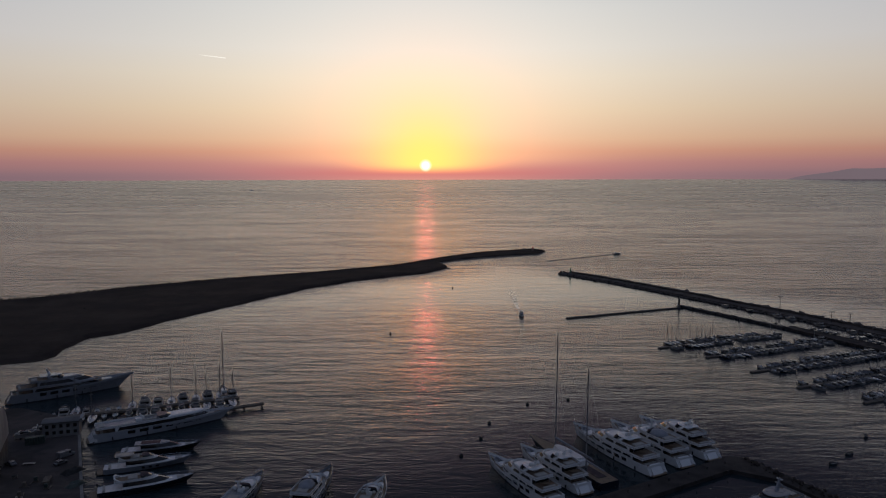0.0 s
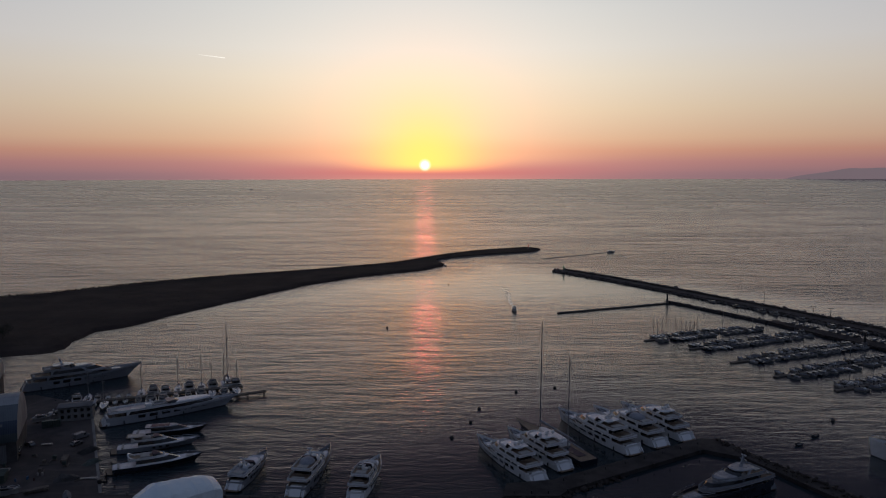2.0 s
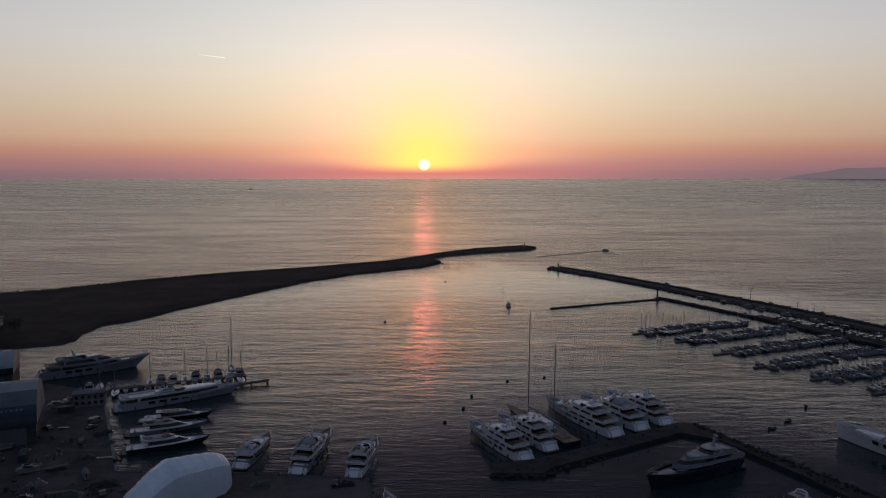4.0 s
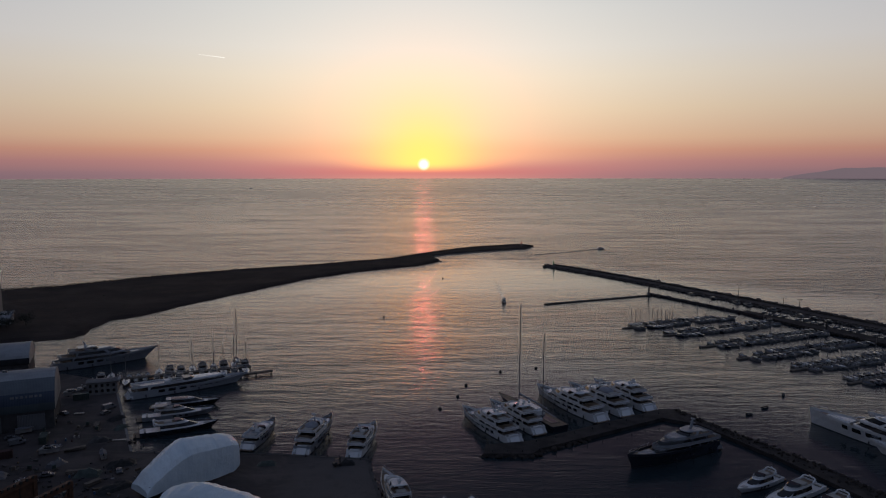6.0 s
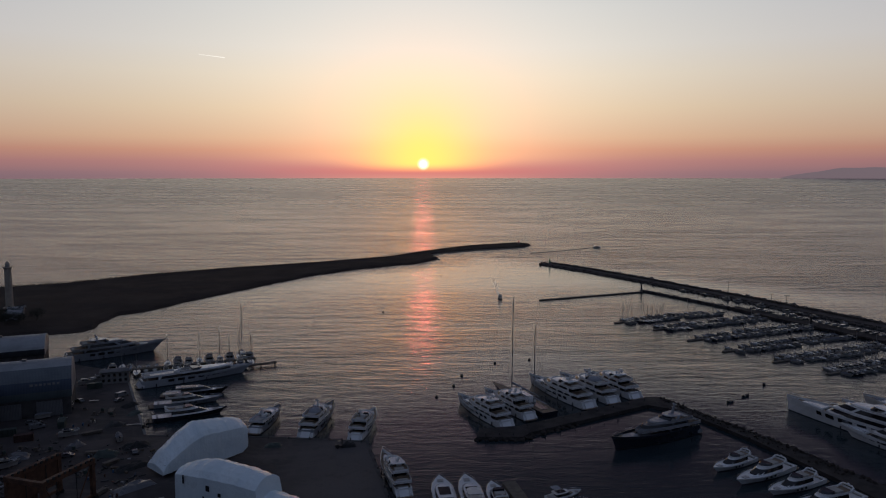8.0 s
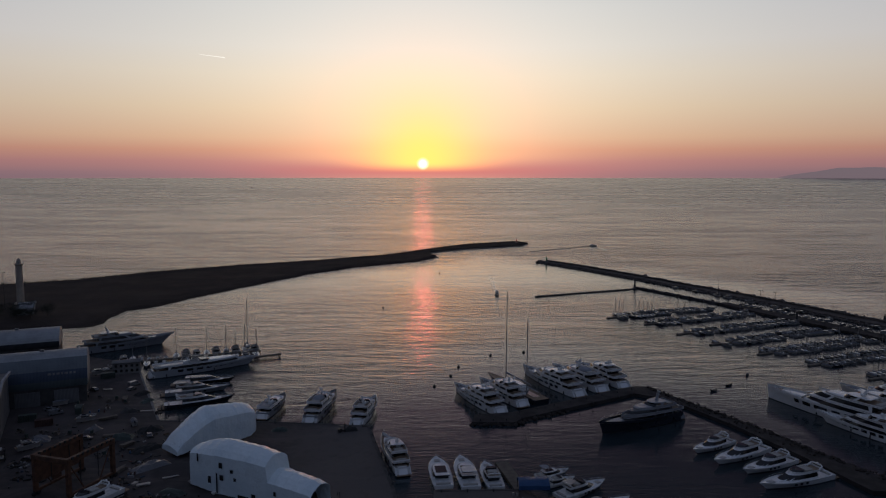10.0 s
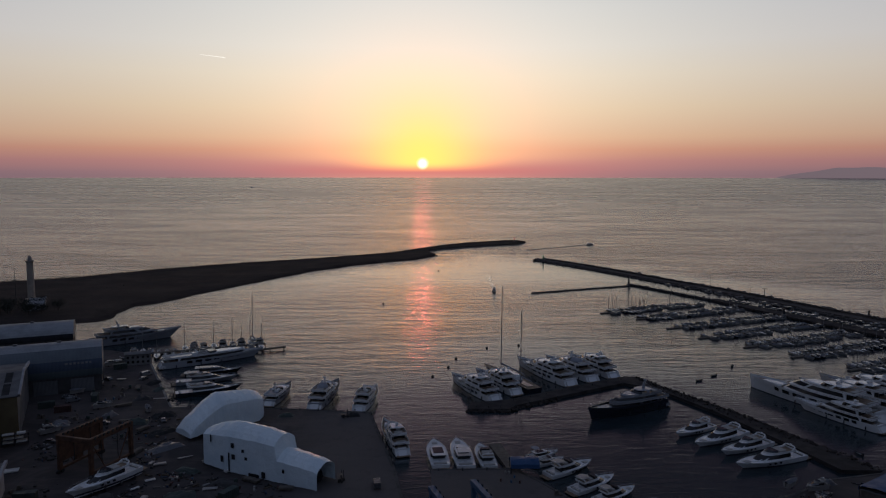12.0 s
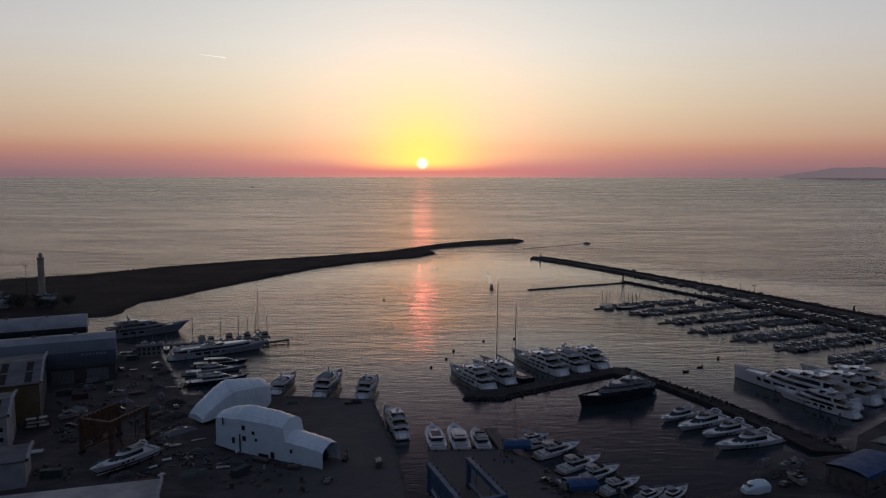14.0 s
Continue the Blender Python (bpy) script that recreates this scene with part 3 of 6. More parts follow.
def bar(name, a, b, width, z0, z1, material, label, category):
    a, b = Vector((*a, 0)), Vector((*b, 0))
    d = (b - a).normalized()
    s = Vector((-d.y, d.x, 0)) * width / 2
    o = [a - s, b - s, b + s, a + s]
    return tagged(part(name, slab(bmesh.new(), [(v.x, v.y) for v in o], z0, z1), material), label, category, kind="structure")


bar("quay", (172.5, 519), (214, 440), 3.2, -2.5, 1.3, WEATHERED, "narrow concrete mole joining the pontoon to the marina pier", "pier")
inner = quay("quay", [(212, 441), (218, 444), (236, 408), (256, 366), (275, 322), (300, 268), (340, 190), (330, 186), (292, 262), (266, 316), (247, 357), (227, 400)], 1.5, DARKQUAY, "broad concrete marina pier with parked cars and kiosks", "pier")
pontoon = bar("quay", (82.5, 476), (170.5, 514), 2.2, -1.0, 0.7, WEATHERED, "long low floating pontoon across the harbour mouth", "pontoon")
for s in np.linspace(0.03, 0.97, 13):
    x, y = 82.5 + 88 * s, 476 + 38 * s
    part("mooring_pile", tubem((x, y + 0.9, -2), (x, y + 0.9, 1.9), 0.22, seg=6), DARKMETAL, pontoon)

spots = rock_line([(227, 400), (247, 357), (266, 316), (292, 262), (330, 186)], 230, 0.5, 0.7, 0.9, rng) + rock_line([(218, 444), (236, 408), (256, 366), (275, 322), (300, 268)], 230, 0.5, 0.7, 0.9, rng) + rock_line([(172.5, 519), (214, 440)], 90, 1.2, 0.9, 0.8, rng)
rocks("pier_stones", spots, "dark rubble stones along the edges of the marina pier", SHORE)

# the T-shaped jetty in the middle of the harbour
quay("quay", [(20.6, 187.6), (37.0, 187.4), (41.0, 192.2), (92, 223.3), (103.5, 216), (118.5, 184), (130, 151.5), (137, 127), (150, 126.5), (126, 184), (110, 214), (101, 233), (95, 234), (37, 199.0), (22, 196)], 1.3, DARKQUAY, "dark concrete T-shaped jetty with a rubble edge", "jetty")
spots = []
for x, y in along([(100.4, 231), (108.6, 213.8), (124.6, 183.8), (147.8, 128)], 62):
    for i in range(rng.integers(1, 6)):
        spots.append((x + rng.normal(0, 0.7), y + rng.normal(0, 0.7), rng.uniform(1.2, 1.9), rng.uniform(0.3, 0.85)))
spots += rock_line([(100, 228), (106.5, 214), (121.8, 183), (134, 152)], 130, 0.9, 1.2, 0.45, rng) + rock_line([(101.8, 233), (110.6, 214), (126.6, 184), (149.5, 130)], 130, 0.4, 0.1, 0.8, rng) + rock_line([(20.6, 188), (37.5, 187.2), (41.5, 191.6), (60, 203.6)], 60, 0.5, 0.1, 0.9, rng)
rocks("jetty_stones", spots, "dark rubble stones heaped along the jetty", SHORE)

# finger piers off the west quay
bar("quay", (-160, 272.3), (-87.5, 301.5), 2.6, 0.3, 1.1, WOOD, "narrow boat pier of weathered planks", "pier")
stub = bar("quay", (-128, 262), (-74.6, 292.4), 2.4, 0.9, 1.5, WOOD, "wooden pier on dark piles beside the long yacht", "pier")
for s in np.linspace(0.05, 0.985, 9):
    for o in (-0.9, 0.9):
        x, y = -128 + 53.4 * s - o * 0.49, 262 + 30.4 * s + o * 0.87
        part("pile", tubem((x, y, -2.0), (x, y, 1.95), 0.2, seg=6), DARKMETAL, stub)
bar("quay", (28.6, 150.5), (33.2, 128.5), 4.2, -1.0, 1.0, WOOD, "short dark boarding jetty beside the lift dock", "jetty")


def headland():
    """Low hills across the bay, their blue haze painted as glow."""
    bm = bmesh.new()
    rows = []
    for i in range(40):
        f = i / 39
        az = radians(25.0 + 16 * f)
        h = 72 * min(1.0, f / 0.26) ** 0.8 * (0.86 + 0.10 * noise.noise(Vector((f * 9, 0, 0))) + 0.06 * math.sin(f * 5 + 0.5))
        x, y = 4880 * math.sin(az), 4880 * math.cos(az) - 50
        rows.append([(x, y, 50), (x * 1.0, y, 69 + h * 0.6), (x * 1.003, y * 1.003, 69 + h), (x * 1.006, y * 1.006, 50)])
    skin(bm, rows)
    bmesh.ops.recalc_face_normals(bm, faces=bm.faces[:])
    tagged(part("backdrop", bm, HAZE_GLOW, smooth=True), "low hills across the bay, painted blue-grey for haze", "hills", kind="structure")


headland()
bm = bmesh.new()
tube(bm, (-1475, 4480, 830), (-1318, 4480, 810), 0.9, 3.2, seg=8)
tagged(part("backdrop", bm, VAPOUR), "thin vapour trail in the evening sky, sunlight painted as glow", "vapour trail", kind="structure")


# ------------------------------------------------------------------ boats
def hull_rows(L, B, fb, sheer, rake, flare, fine, stations=15):
    rows = []
    for i in range(stations):
        u = i / (stations - 1)
        full = 0.86 + 0.14 * min(1.0, u / 0.28)
        t = max(0.0, (u - fine) / (1 - fine))
        bd = max(0.05, B / 2 * full * (1 - t ** 2.3))
        bw = max(0.03, B / 2 * full * 0.93 * (1 - max(0.0, (u - fine * 0.75) / (1 - fine * 0.75)) ** 1.9) * (1 - flare * u))
        zd = fb * (1 + sheer * u ** 2.2)
        xd, xw = u * L, u * L * (1 - rake)
        xm = xd * 0.45 + xw * 0.55
        rows.append((u, xd, xw, xm, bd, bw, zd))
    return rows


def hull_parts(boat, L, B, fb, hull_m, deck_m, sheer=0.35, rake=0.07, flare=0.22, fine=0.5, bulwark=0.7, boot=True):
    rows = hull_rows(L, B, fb, sheer, rake, flare, fine)
    bm = bmesh.new()
    sec = []
    for u, xd, xw, xm, bd, bw, zd in rows:
        half = [(xd, bd - 0.12 if bd > 0.2 else 0.01, zd - bulwark), (xd, bd - 0.10 if bd > 0.2 else 0.02, zd), (xd, bd, zd), (xm, bw + (bd - bw) * 0.42, zd * 0.5), (xw, bw, 0.25), (xw * 0.995, bw * 0.86, -0.7)]
        sec.append(half + [(x, -y, z) for x, y, z in half[::-1]])
    vs = skin(bm, sec)
    bm.faces.new(vs[0][2:10])
    bmesh.ops.recalc_face_normals(bm, faces=bm.faces[:])
    hull = part("hull", bm, hull_m, boat, smooth=False)
    bm = bmesh.new()
    skin(bm, [[(xd, bd - 0.11 if bd > 0.2 else 0.01, zd - bulwark + 0.02), (xd, 0, zd - bulwark + 0.06), (xd, -(bd - 0.11) if bd > 0.2 else -0.01, zd - bulwark + 0.02)] for u, xd, xw, xm, bd, bw, zd in rows])
    part("deck", bm, deck_m, boat)
    if boot:
        bm = bmesh.new()
        skin(bm, [[(xw + 0.02, bw * 1.0 + 0.03, 0.24), (xw * 0.998 + 0.02, bw * 0.93 + 0.03, -0.3)] for u, xd, xw, xm, bd, bw, zd in rows])
        skin(bm, [[(xw + 0.02, -bw * 1.0 - 0.03, 0.24), (xw * 0.998 + 0.02, -bw * 0.93 - 0.03, -0.3)] for u, xd, xw, xm, bd, bw, zd in rows])
        part("waterline_stripe", bm, ANTIFOUL, boat)
    return rows, hull


def side_at(rows, x):
    """Half beam and deck height at a place along the hull."""
    return np.interp(x, [r[1] for r in rows], [r[4] for r in rows]), np.interp(x, [r[1] for r in rows], [r[6] for r in rows])


def house_outline(x0, x1, w, nose, squeeze=0.94):
    """Plan of a deckhouse: square aft, rounded forward."""
    n0 = x1 - nose * (x1 - x0)
    side = [(x0, w * squeeze), (x0 + 0.3 * (n0 - x0), w), (n0, w)]
    side += [(n0 + (x1 - n0) * math.sin(a), w * (0.12 + 0.88 * math.cos(a))) for a in (0.5, 0.9, 1.25, 1.5)]
    return [(x, -y) for x, y in side] + side[::-1]


def blend(a, b, f, grow=0.0):
    out = []
    cx = sum(p[0] for p in a) / len(a)
    for (x, y), (X, Y) in zip(a, b):
        px, py = x + (X - x) * f, y + (Y - y) * f
        out.append((px + math.copysign(grow, px - cx), py + math.copysign(grow, py)))
    return out


def wall_at(lo, hi, z, h, x, f, s, out=0.04):
    """A point on a deckhouse's side wall: place along it as a share, height as a share, side +1 or -1."""
    k = len(lo) // 2
    a = [(px + (qx - px) * f, py + (qy - py) * f) for (px, py), (qx, qy) in zip(lo[k:][::-1], hi[k:][::-1])]
    X = a[0][0] + (a[-1][0] - a[0][0]) * x
    return (X, s * (float(np.interp(X, [p[0] for p in a], [p[1] for p in a])) + out), z + h * f)


def deckhouse(boat, x0, x1, w, z, h, nose=0.45, rake=0.9, tumble=0.92, wall=GELCOAT, spans=((0.06, 0.30), (0.33, 0.55)), band=(0.36, 0.82), screen=True, out=0.04):
    """One tier: walls leaning in, long raked side windows and a wrapped front screen."""
    lo = house_outline(x0, x1, w, nose)
    hi = house_outline(x0 + 0.15, x1 - rake * h, w * tumble, nose)
    house = part("deckhouse", slab(bmesh.new(), lo, z, z + h, hi), wall, boat)
    for s in (1, -1):
        for a, b in spans:
            bm = bmesh.new()
            cut = min(0.3, 0.9 / (b - a) / (x1 - x0)) * (b - a)
            steps = np.linspace(0.0, 1.0, 9)
            skin(bm, [[wall_at(lo, hi, z, h, a + (b - a) * q, band[0], s, out), wall_at(lo, hi, z, h, a + cut + (b - a - cut * 1.3) * q, band[1], s, out)] for q in steps])
            part("side_window", bm, GLASS, house, "dark tinted glass")
    if screen:
        bm = bmesh.new()
        rows = []
        for f in (band[0] + 0.04, min(0.93, band[1] + 0.1)):
            ring_pts = blend(lo, hi, f, 0.05)
            k = len(ring_pts) // 2
            rows.append([(px, py, z + h * f) for px, py in ring_pts[3:2 * k - 3]])
        skin(bm, [list(q) for q in zip(*rows)])
        part("windscreen", bm, GLASS, house, "dark raked front windows")
    return house


def radar_mast(boat, x, z, h, domes=2, wall=GELCOAT):
    bm = bmesh.new()
    slab(bm, [(x - 0.7, -0.35), (x + 0.5, -0.3), (x + 0.5, 0.3), (x - 0.7, 0.35)], z, z + h, [(x - 1.5, -0.15), (x - 1.0, -0.15), (x - 1.0, 0.15), (x - 1.5, 0.15)])
    box(bm, x - 1.25, x - 0.85, -1.1, 1.1, z + h * 0.55, z + h * 0.6)
    box(bm, x - 1.35, x - 1.0, -0.7, 0.7, z + h * 0.86, z + h * 0.90)
    mast = part("radar_mast", bm, wall, boat)
    part("radar", boxm(x - 1.3, x - 1.1, -0.9, 0.9, z + h * 0.90, z + h * 0.97), GELCOAT, mast)
    part("antenna", tubem((x - 1.25, 0, z + h), (x - 1.3, 0, z + h + 1.6), 0.05, seg=5), DARKMETAL, mast)
    for i in range(domes):
        part("dome", ball(bmesh.new(), (x - 0.4, (i - (domes - 1) / 2) * 2.6, z + 0.75), 0.62, 1.1), GELCOAT, boat, smooth=True)


def rail(boat, rows, x0, x1, h=0.9, n=12, inset=0.2, posts=False):
    """A bow rail: one bent tube from side to side round the bow, on stanchions."""
    pts = []
    for s in (1, -1):
        side = []
        for i in range(n + 1):
            x = x0 + (x1 - x0) * i / n
            b, z = side_at(rows, x)
            side.append(Vector((x, s * max(0.05, b - inset), z + h)))
        pts += side if s > 0 else side[::-1]
    top = part("rail", sweep(bmesh.new(), pts, 0.04, 4), STEEL, boat)
    if posts:
        for p in pts[::2]:
            part("stanchion", tubem(p - Vector((0, 0, h)), p, 0.03, seg=4), STEEL, top)
    return top


def ring(outline, z0, z1, t=0.14):
    """A low wall along an outline."""
    inner = blend(outline, outline, 0.0, -t)
    bm = bmesh.new()
    skin(bm, [[(x, y, z) for x, y in o] for o, z in ((outline, z0), (blend(outline, outline, 0.0, 0.06), z1), (inner, z1), (inner, z0))], close=True)
    bmesh.ops.recalc_face_normals(bm, faces=bm.faces[:])
    return bm


def prism(bm, side, y0, y1):
    """A side profile of (x, z) points, drawn out from y0 to y1."""
    a, b = [[bm.verts.new((px, w, pz)) for px, pz in side] for w in (y0, y1)]
    for i in range(len(side)):
        bm.faces.new((a[i], a[(i + 1) % len(side)], b[(i + 1) % len(side)], b[i]))
    bm.faces.new(a[::-1])
    bm.faces.new(b)
    bmesh.ops.recalc_face_normals(bm, faces=bm.faces[:])
    return bm


def wing(plan, z0, low, high, t=0.12):
    """A deck's bulwark: low round the stern, sweeping up towards the front."""
    xs = [p[0] for p in plan]
    x0, x1 = min(xs), max(xs)
    rise = lambda x: z0 + low + (high - low) * min(1.0, max(0.0, (x - x0) / (x1 - x0) * 1.6 - 0.25))
    outer, inner = blend(plan, plan, 0.0, 0.07), blend(plan, plan, 0.0, -t)
    bm = bmesh.new()
    skin(bm, [[(x, y, z0) for x, y in plan], [(x, y, rise(x)) for x, y in outer], [(x, y, rise(x)) for x, y in inner], [(x, y, z0) for x, y in inner]], close=True)
    bmesh.ops.recalc_face_normals(bm, faces=bm.faces[:])
    return bm


def superyacht(name, spot, head, L, B, fb, hull_m, label, tiers=2, top=GELCOAT, ports=True, tender=True, domes=2, sheer=0.4, nose=0.5, group="", mast=3.2, plumb=0.05, house=(0.17, 0.74), cover=False, wall=None, step=0.0, sleek=False, ribbon=False):
    """A motor yacht, stern at the origin, bow along +x: raked decks with swept bulwarks, each open at its aft end."""
    y = thing(name, pose(spot[0], spot[1], 0, 0, 0, head), label, "yacht", group)
    rows, hull = hull_parts(y, L, B, fb, hull_m, TEAK, sheer=sheer, rake=plumb, bulwark=0.85)
    step = step or (1.8 if L < 34 else 1.95)
    wall = wall or top
    # stern: platform, sloping transom, steps on both sides
    part("swim_platform", slab(bmesh.new(), [(-2.0, -B * 0.34), (0.25, -B * 0.42), (0.25, B * 0.42), (-2.0, B * 0.34)], 0.35, 0.62), TEAK, y)
    part("transom", prism(bmesh.new(), [(-1.3, 0.62), (0.5, fb + 0.05), (0.9, fb + 0.05), (0.9, 0.62)], -B * 0.25, B * 0.25), hull_m if hull_m in (GELCOAT, CREAM) else top, y)
    for s in (1, -1):
        side = [(-1.0, 0.6), (-1.0, 1.1), (-0.6, 1.1), (-0.6, 1.6), (-0.2, 1.6), (-0.2, 2.1), (0.3, 2.1), (0.3, fb - 0.4), (0.9, fb - 0.4), (0.9, 0.6)]
        part("stern_steps", prism(bmesh.new(), side, s * B * 0.33 - 0.4, s * B * 0.33 + 0.4), top, y)
        part("stern_wing", prism(bmesh.new(), [(-1.5, 0.62), (0.7, fb + 0.1), (1.2, fb + 0.1), (1.2, 0.62)], s * B * 0.40 - 0.13, s * B * 0.40 + 0.13), top, y)
    z = fb - 0.85
    a0, f0 = house[0] * L, house[1] * L
    h0 = step + 0.15
    deckhouse(y, a0, f0, B * (0.46 if sleek or ribbon else 0.415), z, h0, nose=nose, rake=1.9 if ribbon else 1.1, wall=wall, spans=((0.02, 0.74),) if sleek or ribbon else ((0.03, 0.20), (0.22, 0.40), (0.43, 0.66)), band=(0.45, 0.86) if not (sleek or ribbon) else (0.42, 0.92), out=0.16 if sleek or ribbon else 0.06)
    part("aft_sofa", boxm(0.05 * L, 0.05 * L + 0.9, -B * 0.3, B * 0.3, z, z + 0.65, bevel=0.08), CUSHION, y)
    part("saloon_door", boxm(a0 - 0.06, a0 - 0.02, -B * 0.38, B * 0.38, z + 0.1, z + step), GLASS, y)
    part("aft_table", boxm(0.09 * L, 0.12 * L, -B * 0.12, B * 0.12, z + 0.4, z + 0.72, bevel=0.04), TEAK, y)
    z += h0
    w = B * (0.43 if sleek or ribbon else 0.465)
    for i in range(1, tiers + 1):
        xa = (house[0] - 0.115 + 0.095 * (i - 1)) * L
        xf = (house[1] - 0.015 - 0.145 * (i - 1)) * L - 0.5 * h0
        last = i == tiers
        plan = house_outline(xa, xf, w, nose, 0.93)
        under = blend(plan, plan, 0.0, -0.25)
        deck = part("upper_deck", slab(bmesh.new(), under, z, z + 0.26, plan), top, y)
        part("deck_surface", slab(bmesh.new(), blend(plan, plan, 0.0, -0.22), z + 0.26, z + 0.30), TEAK if tiers > 1 else PALEGREY, deck)
        part("bulwark", wing(plan, z + 0.26, 0.55 if sleek or ribbon else 0.66, 0.25 if sleek or ribbon else (0.9 if not last else 0.6)), top, deck)
        for s in (1, -1):
            part("deck_post", tubem((xa + 0.9, s * w * 0.8, z - h0 + 0.05), (xa + 0.9, s * w * 0.8, z + 0.02), 0.07, seg=6), STEEL, deck)
        z += 0.30
        if not last:
            h0 = step
            ha = xa + 0.15 * L
            deckhouse(y, ha, xf - 0.025 * L, w * (1.02 if ribbon else 0.93), z, step, nose=nose, rake=2.1 if ribbon else 1.35, tumble=0.90, wall=wall, spans=((0.03, 0.66),) if ribbon else ((0.04, 0.36), (0.39, 0.64)), band=(0.3, 0.9) if ribbon else (0.42, 0.84), out=0.16 if ribbon else 0.06)
            part("aft_sofa", boxm(xa + 0.5, xa + 1.3, -w * 0.6, w * 0.6, z, z + 0.65, bevel=0.08), CUSHION, y)
            part("saloon_door", boxm(ha - 0.06, ha - 0.02, -w * 0.84, w * 0.84, z + 0.05, z + step - 0.05), GLASS, y)
            part("aft_table", slab(bmesh.new(), [(xa + 0.085 * L + 0.8 * math.cos(q * 0.785), 1.3 * math.sin(q * 0.785)) for q in range(8)], z + 0.66, z + 0.72), TEAK, y)
            z += step
            w *= 0.92
    # sun deck: wheelhouse roof, screen, pads, arch and mast
    x0, x1 = xa, xf
    span = x1 - x0
    part("wheelhouse_roof", slab(bmesh.new(), house_outline(x0 + 0.62 * span, x1 - 0.25, w * 0.86, 0.8), z, z + 0.55, house_outline(x0 + 0.64 * span, x1 - 1.6, w * 0.72, 0.8)), top, y)
    part("windscreen", slab(bmesh.new(), house_outline(x0 + 0.56 * span, x0 + 0.70 * span, w * 0.82, 0.7), z, z + 1.15, house_outline(x0 + 0.54 * span, x0 + 0.63 * span, w * 0.76, 0.7)), SMOKED, y)
    part("sun_pad", boxm(x0 + 0.7, x0 + 2.9, -w * 0.55, w * 0.55, z, z + 0.45, bevel=0.08), CUSHION, y)
    part("bar", boxm(x0 + 0.34 * span, x0 + 0.40 * span, -w * 0.5, w * 0.1, z, z + 1.0, bevel=0.06), top, y)
    for s in (1, -1):
        part("settee", boxm(x0 + 0.42 * span, x0 + 0.53 * span, s * w * 0.58 - 0.4, s * w * 0.58 + 0.4, z, z + 0.6, bevel=0.07), CUSHION, y)
    mid = x0 + 0.42 * span
    if cover:
        bm = ball(bmesh.new(), (0, 0, 0), 1.0, 1.0, 12)
        for v in bm.verts:
            v.co = Vector((mid + v.co.x * 0.10 * L, v.co.y * w * 0.8, z + max(0.0, v.co.z) * 1.7))
        part("awning", bm, CANVAS, y, smooth=True)
    if L > 28 and not cover and not sleek:
        for s in (1, -1):
            part("arch_leg", slab(bmesh.new(), [(mid - 0.2, s * w * 0.92 - 0.12), (mid + 1.3, s * w * 0.92 - 0.12), (mid + 1.3, s * w * 0.92 + 0.12), (mid - 0.2, s * w * 0.92 + 0.12)], z, z + 1.5, [(mid - 1.9, s * w * 0.78 - 0.12), (mid - 0.9, s * w * 0.78 - 0.12), (mid - 0.9, s * w * 0.78 + 0.12), (mid - 1.9, s * w * 0.78 + 0.12)]), top, y)
        part("hardtop", slab(bmesh.new(), house_outline(mid - 0.09 * L, mid + 0.085 * L, w * 0.84, 0.6, 0.86), z + 1.5, z + 1.68, house_outline(mid - 0.085 * L, mid + 0.07 * L, w * 0.76, 0.6, 0.86)), top, y)
        radar_mast(y, mid - 0.6, z + 1.68, mast * 0.7, domes, top)
    else:
        radar_mast(y, mid + (0.12 * L if cover else 0), z + 0.2, mast + 0.8, domes, top)
    # foredeck, with a low white trunk in front of the house
    xt = f0 - 1.1 * (step + 0.15) * 0.3
    if not sleek and 0.885 * L > xt + 2:
        b, zd = side_at(rows, 0.80 * L)
        part("foredeck_trunk", slab(bmesh.new(), house_outline(xt, 0.885 * L, b * 0.62, 0.85), zd - 0.85, zd - 0.30, house_outline(xt, 0.87 * L, b * 0.52, 0.85)), top, y)
    xf = 0.80 * L
    b, zd = side_at(rows, xf)
    part("foredeck_pad", boxm(xf, xf + 0.05 * L, -b * 0.45, b * 0.45, zd - 0.83, zd - 0.45, bevel=0.1), CUSHION, y)
    part("windlass", ball(bmesh.new(), (0.92 * L, 0, side_at(rows, 0.92 * L)[1] - 0.6), 0.35), STEEL, y)
    if tender:
        bm = sweep(bmesh.new(), [(0.845 * L - 1.8, 0.7, zd - 0.2), (0.845 * L + 0.6, 0.7, zd - 0.2), (0.845 * L + 1.4, 0.3, zd - 0.12), (0.845 * L + 1.4, -0.3, zd - 0.12), (0.845 * L + 0.6, -0.7, zd - 0.2), (0.845 * L - 1.8, -0.7, zd - 0.2)], 0.33, 7)
        t = part("tender", bm, CANVAS, y)
        part("tender_floor", boxm(0.845 * L - 1.7, 0.845 * L + 0.9, -0.45, 0.45, zd - 0.62, zd - 0.3), RUBBER, t)
    rail(y, rows, 0.66 * L, 0.985 * L, posts=True)
